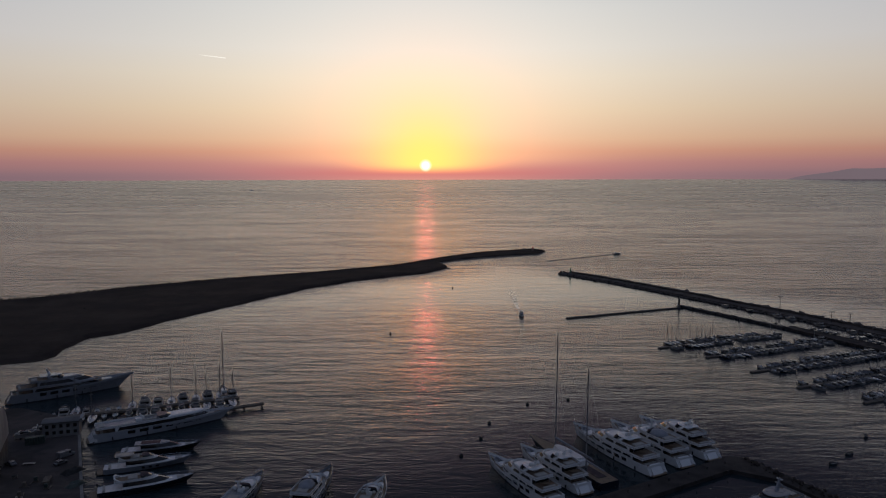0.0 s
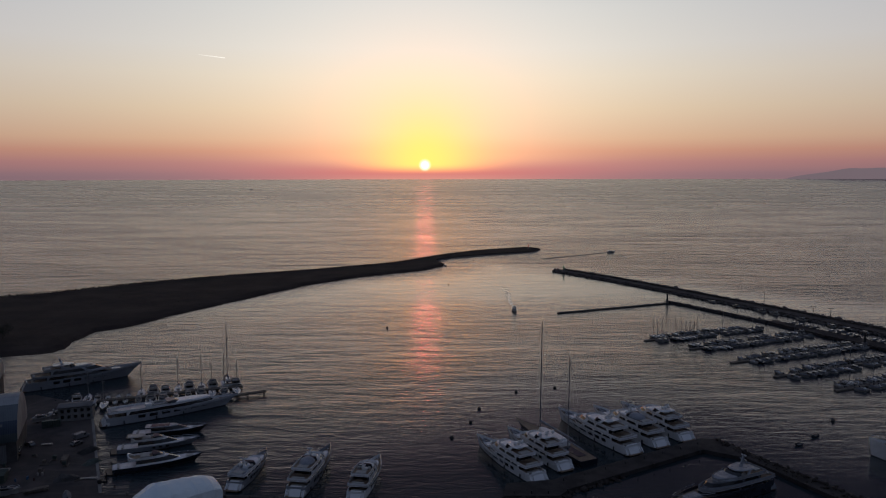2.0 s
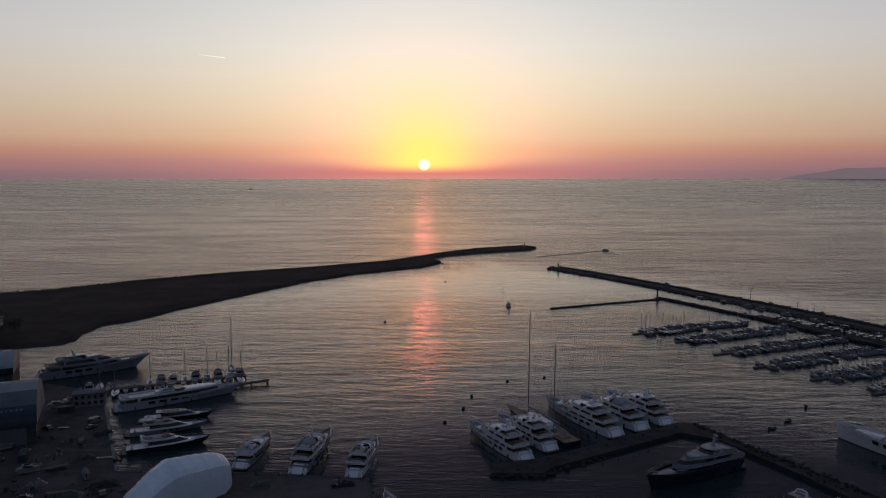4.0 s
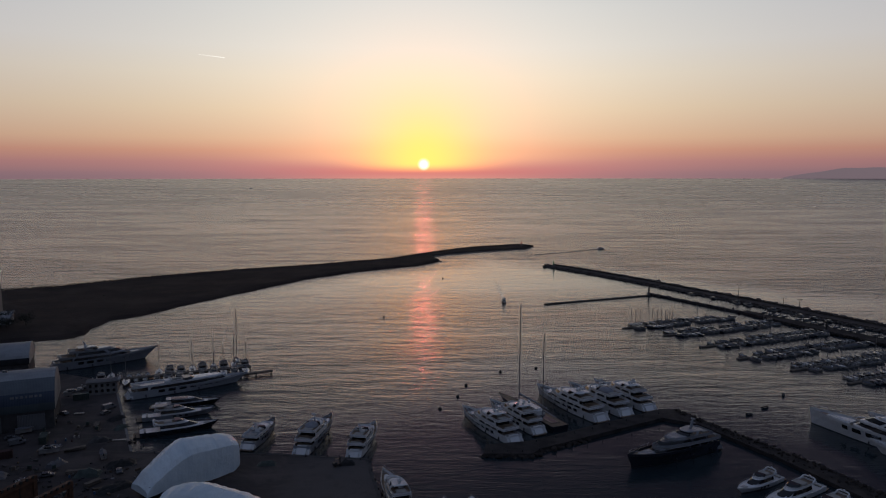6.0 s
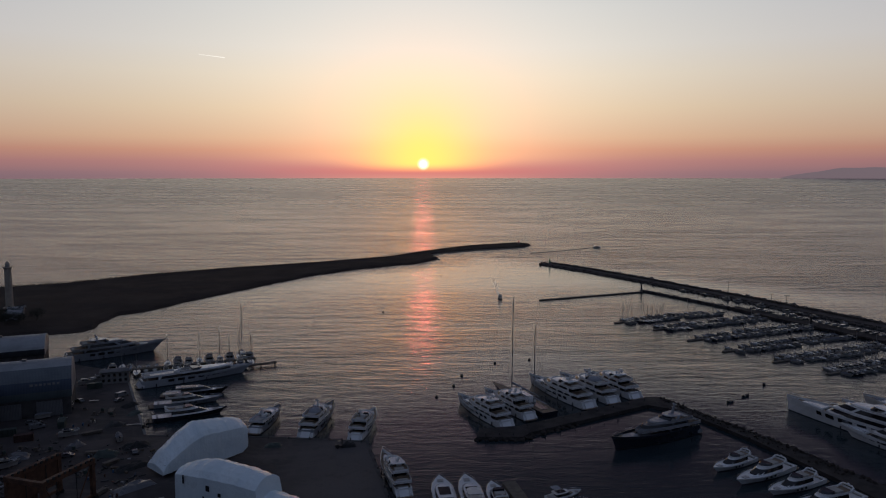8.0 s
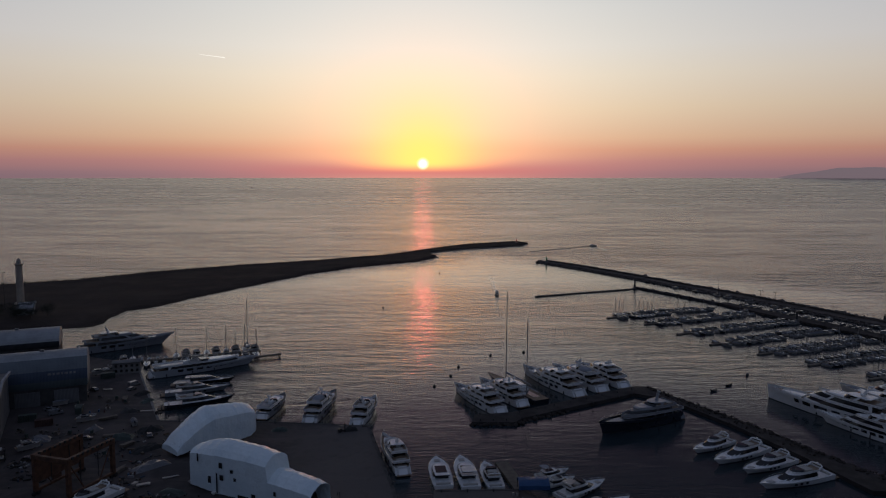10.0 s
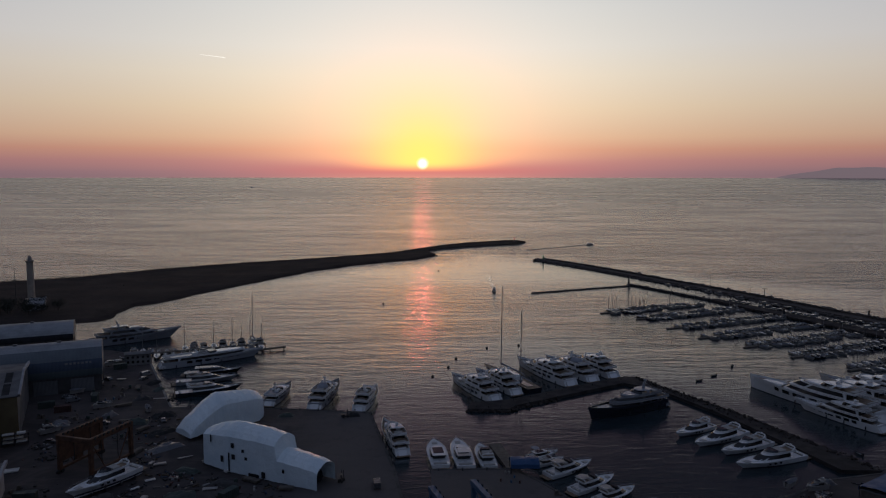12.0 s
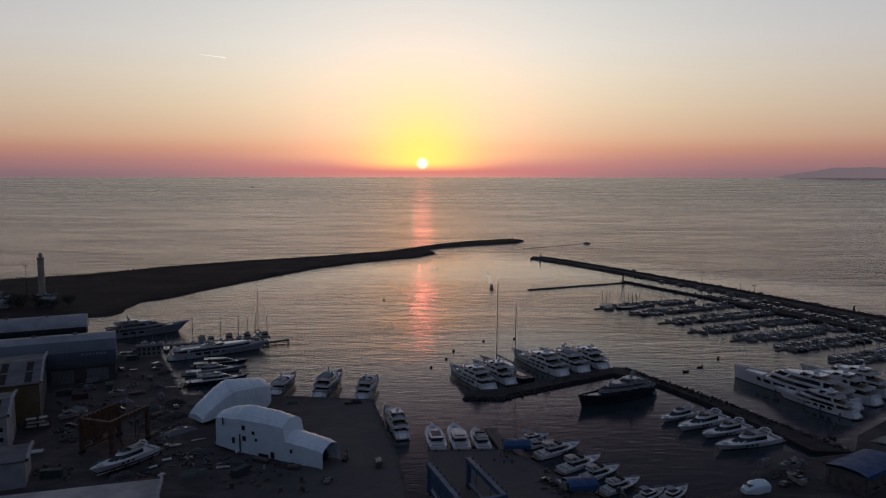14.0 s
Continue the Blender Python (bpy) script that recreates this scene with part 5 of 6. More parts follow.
# small craft on the west finger pier
pa, pb = Vector((-160, 272.3, 0)), Vector((-87.5, 301.5, 0))
dv = (pb - pa).normalized()
sv = Vector((dv.y, -dv.x, 0))
head_s = math.degrees(math.atan2(sv.y, sv.x))
for side, marks in ((-1, [3, 7, 11, 15, 19, 23, 27, 31, 36, 41, 46, 51, 56, 61, 66, 71, 76]), (1, [10, 14, 18, 22, 26, 30, 35, 40, 45, 50, 55, 60, 65, 70, 75])):
    for s in marks:
        kind = 9 if s in (15, 36, 51, 61, 71) and side < 0 or s in (22, 65, 75) else rng.choice((7, 8, 7, 8, 4, 1, 7) if s > 34 else (8, 2, 4, 1, 2))
        p = pa + dv * s + sv * side * 1.9
        berth(kind, p.x, p.y, (head_s if side > 0 else head_s + 180) + rng.uniform(-3, 3))
sailboat("sailboat", (-93.5, 302.5), head_s + 180, 17, 4.6, "wooden-hulled sailing yacht with tall mast on the finger pier", tall=1.55, hull_m=CREAM, rig=0.05)

# the boats under way, with their wakes
def wake(spot, head, ln, width, name="wake", water=FOAM, start=0.5):
    """The smoothed trail of water that a boat leaves behind it."""
    bm = bmesh.new()
    rows = []
    for f in np.linspace(0, 1, 16):
        bend = 0.01 * ln * f * f
        w = start + width * f
        x, y = spot[0] - ln * f * math.cos(radians(head)), spot[1] - ln * f * math.sin(radians(head))
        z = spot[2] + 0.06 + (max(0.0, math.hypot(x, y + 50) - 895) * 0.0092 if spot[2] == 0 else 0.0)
        rows.append([(-ln * f, bend - w, z), (-ln * f, bend + w, z)])
    skin(bm, rows)
    bmesh.ops.recalc_face_normals(bm, faces=bm.faces[:])
    if sum(f.normal.z for f in bm.faces) < 0:
        bmesh.ops.reverse_faces(bm, faces=bm.faces[:])
    tagged(part(name, bm, water, at=pose(spot[0], spot[1], 0, 0, 0, head), smooth=True), "smooth wake on the water behind a boat", "wake", kind="structure")


motorboat("motorboat", (53.6, 491), -91, 11, 3.6, "small motor boat coming into the harbour")
wake((53.6, 495, 0), -91, 120, 3.5, water=SMOOTHWATER)
motorboat("motorboat", (205.8, 868), 14, 10, 3.3, "small motor boat heading out past the breakwater", z0=0.35)
wake((205.8, 868, 0), 14, 14, 0.8, water=WHITEWATER)
wake((203.0, 866.0, 0), 36, 104, 2.2, start=2.2)
wake((206.5, 866.0, 0), 104, 46, 0.4, start=0.7)


FAR = (-793.7, 2977.6)
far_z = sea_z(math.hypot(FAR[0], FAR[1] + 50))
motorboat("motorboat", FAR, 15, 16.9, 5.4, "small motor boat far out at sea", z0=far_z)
wake((FAR[0], FAR[1], far_z), 15, 157, 1.8, water=WHITEWATER)


def buoy(spot, r=0.7):
    b = thing("buoy", pose(spot[0], spot[1], 0), "dark round mooring buoy floating in the harbour", "buoy", "mooring buoys")
    part("float", ball(bmesh.new(), (0, 0, 0.25), r, 0.8), RUBBER, b, smooth=True)
    part("ring", tubem((0, 0, 0.7), (0, 0, 1.2), 0.09, seg=6), DARKMETAL, b)
    return b


mark = buoy((17.7, 270.9), 0.75)
for x, y in ((13.6, 254.2), (6.0, 237.9), (35.1, 293.6), (53.1, 299.9), (-32, 430), (8, 610)):
    copy_thing(mark, pose(x, y, 0))
for x, y, h in ((127.3, 229.7, 20), (139.6, 238.9, 200), (153.3, 254.2, 60), (152, 141.3, 110)):
    open_boat("dinghy", (x, y), h, 3.4, 1.5, "small dark open dinghy afloat near the jetty", group="dinghies", hull_m=NAVY, bare=True)


# ------------------------------------------------------------------ the boatyard
def gable_box(name, m, L, D, h, rise, wall_m, roof_m, label, bays=6, roof_lights=True, windows=0, front_m=None, edge=PLASTER):
    """A factory hall: x from 0 (right end) to -L, y from 0 (front) to D; walls, pitched roof with dark roof lights."""
    b = thing(name, m, label, "building")
    part("wall", slab(bmesh.new(), [(-L, 0), (0, 0), (0, D), (-L, D)], 0, h), wall_m, b)
    if front_m:
        part("facade", boxm(-L, 0, -0.06, -0.01, 0, h), front_m, b)
    bm = bmesh.new()
    skin(bm, [[(x, -0.5, h), (x, D / 2, h + rise), (x, D + 0.5, h)] for x in (-L - 0.3, 0.3)])
    skin(bm, [[(x, -0.5, h + 0.25), (x, D / 2, h + rise + 0.25), (x, D + 0.5, h + 0.25)] for x in (-L - 0.3, 0.3)])
    for x in (-L - 0.3, 0.3):
        bm.faces.new([bm.verts.new(p) for p in ((x, -0.5, h), (x, D / 2, h + rise), (x, D + 0.5, h), (x, D + 0.5, h + 0.25), (x, D / 2, h + rise + 0.25), (x, -0.5, h + 0.25))])
    bmesh.ops.recalc_face_normals(bm, faces=bm.faces[:])
    roof = part("roof", bm, roof_m, b)
    if roof_lights:
        for i in range(bays):
            x = -L * (i + 0.30) / bays
            w = L / bays * 0.28
            for y0, y1 in ((0.03 * D, 0.24 * D), (0.27 * D, 0.47 * D)):
                z0, z1 = h + rise * y0 / (D / 2) + 0.27, h + rise * y1 / (D / 2) + 0.27
                bm = bmesh.new()
                skin(bm, [[(x - w, y0, z0 + 0.1), (x - w, y1, z1 + 0.1)], [(x, y0, z0 + 0.1), (x, y1, z1 + 0.1)]])
                part("roof_light", bm, GUTTER, roof)
    for r in range(windows):
        for i in range(max(1, int(L / 6))):
            z = h * (0.18 + 0.24 * r)
            part("window", boxm(-1.2 - i * 6 - 3.6, -1.2 - i * 6, -0.12, -0.02, z, z + h * 0.10), GLASS, b)
    # end upstand, a pale strip along the right gable
    bm = bmesh.new()
    skin(bm, [[(x, -0.5, h - 0.1), (x, D / 2, h + rise - 0.1), (x, D + 0.5, h - 0.1)] for x in (0.3, 1.1)])
    skin(bm, [[(x, -0.5, h + 0.9), (x, D / 2, h + rise + 0.9), (x, D + 0.5, h + 0.9)] for x in (0.3, 1.1)])
    for x in (0.3, 1.1):
        skin(bm, [[(x, -0.5, h - 0.1), (x, D / 2, h + rise - 0.1), (x, D + 0.5, h - 0.1)], [(x, -0.5, h + 0.9), (x, D / 2, h + rise + 0.9), (x, D + 0.5, h + 0.9)]])
    bmesh.ops.recalc_face_normals(bm, faces=bm.faces[:])
    part("parapet", bm, edge, b)
    return b


def barrel_shed(m, L, D, h, rise, label, blue=True):
    """A long shed whose rounded roof comes far down; its lower cladding is blue, with doors in the low wall."""
    b = thing("boat_shed", m, label, "shed")
    part("wall", slab(bmesh.new(), [(-L, 0), (0, 0), (0, D), (-L, D)], 0, h), WEATHERED, b)

    def arch(t0, t1, n, grow=0.0):
        return [(D / 2 - (D / 2 + 0.4 + grow) * math.cos(t), h + (rise + grow) * math.sin(t)) for t in np.linspace(t0, t1, n)]

    bm = bmesh.new()
    vs = skin(bm, [[(x, y, z) for y, z in arch(0, math.pi, 19)] for x in (-L, -L * 0.5, 0.4)])
    bm.faces.new(vs[-1])
    bmesh.ops.recalc_face_normals(bm, faces=bm.faces[:])
    roof = part("roof", bm, SHEDROOF, b)
    if blue:
        for t0, t1, name, material in ((0.0, 0.22, "teal_cladding", SHEDTEAL), (0.22, 0.55, "blue_cladding", SHEDBLUE), (0.55, 1.02, "grey_cladding", SHEDMID)):
            bm = bmesh.new()
            skin(bm, [[(x, y, z) for y, z in arch(t0, t1, 6, 0.06)] for x in (-L, 0.45)])
            bmesh.ops.recalc_face_normals(bm, faces=bm.faces[:])
            part(name, bm, material, roof)
        y0, z0 = arch(0.41, 0.41, 1, 0.12)[0]
        y1, z1 = arch(0.48, 0.48, 1, 0.12)[0]
        x = -14.0
        for w in (1.3, 0.9, 1.1, 0.8, 1.2, 1.0, 0.9):
            bm = bmesh.new()
            skin(bm, [[(x, y0, z0), (x, y1, z1)], [(x + w, y0, z0), (x + w, y1, z1)]])
            part("sign_bar", bm, SHEDGREY, b, "pale sign bar too small to read")
            x += w + 0.5
    else:
        bm = bmesh.new()
        skin(bm, [[(x, y, z) for y, z in arch(0.0, 0.36, 6, 0.06)] for x in (-L, 0.45)])
        bmesh.ops.recalc_face_normals(bm, faces=bm.faces[:])
        part("dark_cladding", bm, GUTTER, roof)
    for i in range(int(L / 14)):
        part("sliding_door", boxm(-i * 14 - 12, -i * 14 - 3, -0.14, -0.02, 0, h * 0.85), SHEDGREY, b)
    for i in range(1, 6):
        part("roof_vent", boxm(-L * i / 6 - 0.8, -L * i / 6 + 0.8, D / 2 - 0.6, D / 2 + 0.6, h + rise - 0.1, h + rise + 0.7), SHEDGREY, roof)
    return b


barrel_shed(pose(-137, 213.0, Z_YARD, 0, 0, 23.6), 100, 26, 7.0, 12.5, "long boat shed with rounded pale roof and blue band")
barrel_shed(pose(-174, 262.0, Z_YARD, 0, 0, 23.6), 110, 22, 11.0, 7.5, "pale-roofed boat shed behind the blue one", blue=False)
gable_box("workshop", pose(-139.4, 155.0, Z_YARD, 0, 0, 26), 60, 50, 15.0, 3.0, SHEDGREY, ROOFGREY, "grey factory hall with ochre front wall and dark roof lights", 7, front_m=YELLOW)
gable_box("workshop", pose(-131.0, 120.3, Z_YARD, 0, 0, 26), 55, 30, 14.0, 2.0, PLASTER, ROOFGREY, "pale workshop with rows of narrow dark windows", 7, windows=3)
gable_box("workshop", pose(-113.0, 98.6, Z_YARD, 0, 0, 24), 40, 15, 8.0, 0.6, PLASTER, ROOFGREY, "low pale workshop with flat roof in the boatyard", 3, roof_lights=False)
gable_box("workshop", pose(-62.0, 64.5, Z_YARD, 0, 0, 16), 60, 21, 8.2, 0.5, PLASTER, SHEDROOF, "long white-roofed store at the edge of the boatyard", 5, roof_lights=False)
office = gable_box("office", pose(-132.5, 255.2, Z_YARD, 0, 0, 18), 12, 6, 5.2, 0.5, CONCRETE, ROOFGREY, "two-storey pale harbour office on the west quay", 2, roof_lights=False)
for r in range(2):
    for i in range(5):
        part("window", boxm(-1.9 - i * 2.3, -0.8 - i * 2.3, -0.06, 0.06, 1.0 + r * 2.3, 2.2 + r * 2.3), GLASS, office)


def wrapped(name, m, sections, label, holes=(), boxy=False):
    """A yacht on land under shrink-wrapped film: sections of (s, half width, base, eave, ridge)."""
    t = thing(name, m, label, "wrapped yacht")
    s = np.array(sections, float)
    steps = np.linspace(s[0, 0], s[-1, 0], int((s[-1, 0] - s[0, 0]) / 0.8) + 1)
    bm = bmesh.new()
    rows = []
    for i, x in enumerate(steps):
        w, base, eave, ridge = [np.interp(x, s[:, 0], s[:, k]) for k in range(1, 5)]
        sag = 0.22 * abs(math.sin(i * math.pi / 4))
        prof = [(-w, base), (-w * 1.0, base + (eave - base) * 0.35), (-w * 0.99, base + (eave - base) * 0.7), (-w * 0.96, eave - sag * 0.3), (-w * 0.8, eave + (ridge - eave) * 0.42 - sag),
                (-w * 0.55, eave + (ridge - eave) * 0.72 - sag), (-w * 0.25, eave + (ridge - eave) * 0.93 - sag * 0.6), (0, ridge)]
        if boxy:
            rise = ridge - eave
            prof = prof[:3] + [(-w * 0.985, eave), (-w * 0.74, eave + rise * 0.50 - sag), (-w * 0.48, eave + rise * 0.80 - sag), (-w * 0.22, eave + rise * 0.95 - sag * 0.6), (0, ridge)]
        prof += [(-y, z) for y, z in prof[-2::-1]]
        rows.append([(x + 0.1 * noise.noise(Vector((x, z, 3))), y + 0.22 * noise.noise(Vector((x * 0.5, y * 0.5, z * 0.4))), z + (0.16 * noise.noise(Vector((x * 0.7, y * 0.7, 7))) if z > base + 0.1 else 0.25 * noise.noise(Vector((x * 0.4, y, 2))))) for y, z in prof])
    vs = skin(bm, rows)
    bm.faces.new(vs[0])
    bmesh.ops.recalc_face_normals(bm, faces=bm.faces[:])
    cover = part("film_cover", bm, WRAP, t)
    # the dark keel, blocks and scaffold that show below and at the open end
    x0, x1 = s[0, 0] + 2, s[-1, 0] - 2
    w = float(np.mean(s[:, 1]))
    part("hull", slab(bmesh.new(), [(x0, -w * 0.5), (x1 - 3, -w * 0.6), (x1, 0), (x1 - 3, w * 0.6), (x0, w * 0.5)], 0.9, float(s[:, 2].mean()) + 2.6, [(x0 - 1, -w * 0.85), (x1 - 3, -w * 0.85), (x1 + 1, 0), (x1 - 3, w * 0.85), (x0 - 1, w * 0.85)]), NAVY, t)
    for x in np.linspace(x0 + 2, x1 - 4, 6):
        part("keel_block", boxm(x - 0.6, x + 0.6, -w * 0.4, w * 0.4, 0, 0.9), WOOD, t)
        for q in (1, -1):
            part("prop", tubem((x, q * w * 0.95, 0), (x, q * w * 0.8, 2.9), 0.14, seg=6), DARKMETAL, t)
    for x, z, a, b in holes:
        w = float(np.interp(x, s[:, 0], s[:, 1]))
        part("vent_flap", boxm(x, x + a, -w - 0.32, -w - 0.24, z, z + b), GUTTER, cover, "dark vent opening in the film")
    return t


wrapped("wrapped_yacht", pose(-64.2, 134.6, Z_YARD, 0, 0, -26.0), [
    (0.0, 4.6, 0.8, 10.4, 11.8), (5, 5.0, 0.5, 11.0, 13.8), (11, 5.2, 0.2, 11.4, 15.0), (22, 5.2, 0.2, 11.6, 14.6), (29.0, 5.1, 0.2, 11.2, 13.4), (29.6, 5.1, 0.2, 6.8, 9.4), (36, 5.0, 0.2, 6.4, 8.8), (42, 4.8, 0.2, 5.8, 8.0), (44, 4.7, 0.2, 5.2, 7.2)],
    "large yacht on land wrapped in white shrink film with vents", boxy=True,
    holes=((12.2, 8.2, 1.2, 1.6), (16.4, 7.4, 1.0, 1.0), (12.4, 4.6, 1.3, 1.6), (17.6, 5.2, 0.9, 0.9), (7.8, 3.0, 1.1, 2.0), (3.5, 8.6, 0.5, 2.4), (24.0, 0.6, 1.4, 2.0), (19.0, 0.4, 4.0, 1.0), (31.8, 3.6, 0.8, 1.2), (11.0, 0.5, 0.5, 6.0)))
wrapped("wrapped_yacht", pose(-80.8, 154.6, Z_YARD, 0, 0, 48), [
    (-0.6, 5.0, 1.2, 2.4, 3.4), (1.6, 5.2, 1.3, 4.6, 6.4), (5, 5.4, 1.8, 6.6, 9.0), (9, 5.6, 1.2, 8.8, 12.0), (13, 5.8, 0.8, 10.2, 13.8), (20, 5.8, 0.5, 9.8, 12.8), (27, 5.6, 0.5, 9.2, 11.6), (29.6, 4.8, 1.6, 8.2, 10.4), (30.4, 3.8, 2.4, 6.8, 8.8)],
    "yacht on land under a rounded white film tent")
wrapped("wrapped_boat", pose(98.8, 93.6, Z_YARD, 0, 0, 18), [
    (0.0, 1.0, 0.3, 1.2, 1.8), (2, 2.0, 0.2, 2.2, 3.2), (5, 2.3, 0.2, 2.6, 3.8), (8, 2.0, 0.2, 2.3, 3.3), (9.6, 0.8, 0.3, 1.4, 1.9)], "small boat on land wrapped in white film")


def gantry(name, m, L, W, h, colour, label, panel=False, wide=0.55):
    """A travelling boat lift: four legs on wheels, two long top beams, one cross beam, braces and slings."""
    g = thing(name, m, label, "boat lift")
    for y in (0, W):
        part("top_beam", boxm(-0.6, L + 0.6, y - wide, y + wide, h - 1.5, h, bevel=0.08), colour, g)
        part("bottom_beam", boxm(-0.4, L + 0.4, y - 0.4, y + 0.4, 1.2, 1.9), colour, g)
        for x in (0, L):
            leg = part("leg", boxm(x - 0.6, x + 0.6, y - 0.5, y + 0.5, 1.2, h - 1.3), colour, g)
            for d in (-0.75, 0.75):
                part("wheel", tubem((x + d, y - 0.3, 0.62), (x + d, y + 0.3, 0.62), 0.62, seg=12), RUBBER, leg)
        for xa, xb in ((0.3, L * 0.32), (L - 0.3, L * 0.68)):
            part("brace", tubem((xa, y, h - 1.4), (xb, y, 1.8), 0.2, seg=6), colour, g)
        bm = bmesh.new()
        for x in np.linspace(1.0, L - 1.0, 9):
            box(bm, x - 0.35, x + 0.35, y - wide - 0.25, y - wide - 0.01, h - 0.4, h + 0.35)
        part("winch_row", bm, DARKMETAL, g)
        for x in (L * 0.3, L * 0.7):
            part("sling", boxm(x - 0.15, x + 0.15, y + (0.65 if y == 0 else -0.7), y + (0.70 if y == 0 else -0.65), 2.5, h - 1.2), RUBBER, g)
    if panel:
        part("side_plate", boxm(0.5, L - 0.5, W - 0.2, W + 0.2, 3.6, h - 1.5), colour, g)
    part("cross_beam", boxm(-0.6, 0.6, 0.56, W - 0.56, h - 1.5, h - 0.1, bevel=0.08), colour, g)
    part("engine_box", boxm(L * 0.42, L * 0.58, W + 0.45, W + 1.7, 1.3, 3.2, bevel=0.1), colour, g)
    return g


gantry("travel_lift", pose(-109.0, 124.5, Z_YARD, 0, 0, 72) @ pose(0, -12.2, 0), 17.0, 12.2, 12.4, ORANGE, "rusty orange travelling boat lift standing in the yard", panel=True, wide=0.75)
gantry("travel_lift", pose(27.2, 73.0, Z_YARD, 0, 0, 109), 26.0, 12.2, 9.4, BLUEPAINT, "bright blue travelling boat lift over the dock", panel=True, wide=0.8)


def lighthouse(x, y):
    t = thing("lighthouse", pose(x, y, 2.0), "tall white tapered lighthouse tower beside low houses", "lighthouse")
    def oct(r, k=0.3):
        return [(r * math.cos(math.pi / 4 * i + k), r * math.sin(math.pi / 4 * i + k)) for i in range(8)]
    part("base", slab(bmesh.new(), oct(4.4), 0, 4.5, oct(4.1)), TOWER, t)
    part("tower", slab(bmesh.new(), oct(2.5), 4.5, 30.0, oct(2.15)), TOWER, t)
    part("gallery", slab(bmesh.new(), oct(2.2), 30.0, 31.4, oct(3.1)), TOWER, t)
    bm = bmesh.new()
    for a, b in zip(oct(3.0), oct(3.0)[1:] + oct(3.0)[:1]):
        tube(bm, (*a, 32.5), (*b, 32.5), 0.06, seg=4)
        tube(bm, (*a, 31.4), (*a, 32.5), 0.06, seg=4)
    part("gallery_rail", bm, DARKMETAL, t)
    part("lantern", slab(bmesh.new(), oct(1.35), 31.4, 33.8), DULL, t)
    part("dome", slab(bmesh.new(), oct(1.6), 33.8, 35.4, oct(0.25)), TOWER, t)
    part("finial", tubem((0, 0, 35.4), (0, 0, 36.6), 0.08, seg=5), DARKMETAL, t)


lighthouse(-281, 416)


def tree(x, y, z, h, r, seed):
    rg = random.Random(seed)
    t = thing("tree", pose(x, y, z), "dark round-crowned tree near the lighthouse", "tree", "trees round the lighthouse")
    bm = tubem((0, 0, 0), (0.1, 0.1, h * 0.5), 0.22, 0.12, seg=6)
    limbs = []
    for i in range(6):
        a = i * 1.05 + rg.uniform(-0.3, 0.3)
        e = Vector((math.cos(a) * r * 0.55, math.sin(a) * r * 0.55, h * rg.uniform(0.55, 0.85)))
        tube(bm, (0.05, 0.05, h * 0.38), e, 0.09, 0.04, seg=5)
        limbs.append(e)
    part("trunk", bm, BARK, t)
    verts, faces = [], []
    for i in range(620):
        c = rg.choice(limbs) * rg.uniform(0.6, 1.1)
        p = c + Vector((rg.gauss(0, r * 0.28), rg.gauss(0, r * 0.28), rg.gauss(0, h * 0.10)))
        s = rg.uniform(0.18, 0.42)
        d1 = Vector((rg.uniform(-1, 1), rg.uniform(-1, 1), rg.uniform(-1, 1))).normalized() * s
        d2 = Vector((rg.uniform(-1, 1), rg.uniform(-1, 1), rg.uniform(-1, 1))).normalized() * s
        k = len(verts)
        verts += [tuple(p - d1), tuple(p + d2), tuple(p + d1), tuple(p - d2)]
        faces.append((k, k + 1, k + 2, k + 3))
    me = bpy.data.meshes.new("crown")
    me.from_pydata(verts, [], faces)
    me.materials.append(LEAF)
    crown = new("crown", me)
    crown.parent = t
    return t


rg = random.Random(3)
trees = [tree(-272, 392, 2.2, 9, 5, 1), tree(-264, 385, 2.2, 7, 4.2, 2), tree(-288, 398, 2.2, 8, 4.6, 3)]
for i, (x, y) in enumerate([(-280, 388), (-256, 383), (-296, 392), (-268, 400), (-300, 405), (-262, 378), (-286, 383), (-277, 380), (-310, 398), (-250, 392)]):
    copy_thing(trees[i % 3], pose(x, y, 2.1, 0, 0, rg.uniform(0, 360)))
for x, y in ((-296, 398), (-268, 408), (-262, 396), (-312, 416), (-288, 384)):
    gable_box("house", pose(x, y, 2.1, 0, 0, 20), 9, 7, 4.0, 1.6, PLASTER, PLASTER, "low pale house beside the lighthouse", 1, roof_lights=False, windows=0, edge=SHEDGREY)


def lamp_mast(x, y, z, h, label="tall slender steel floodlight mast", arms=2):
    m = thing("lamp_mast", pose(x, y, z), label, "lamp mast", "lamp masts")
    part("pole", tubem((0, 0, 0), (0, 0, h), 0.22, 0.12, seg=6), DARKMETAL, m)
    part("bracket", boxm(-1.6, 1.6, -0.08, 0.08, h - 0.15, h), DARKMETAL, m)
    for s in (-1, 1):
        part("lamp_head", boxm(s * 1.4 - 0.5, s * 1.4 + 0.5, -0.35, 0.35, h - 0.4, h - 0.02), DARKMETAL, m)
    return m


lamp_mast(-291, 414, 2.1, 26)
for x, y in ((225.4, 477.5), (247.5, 454), (255.4, 447)):
    lamp_mast(x, y, 1.7, 13 if x < 240 else 7, "thin pole on the outer breakwater")


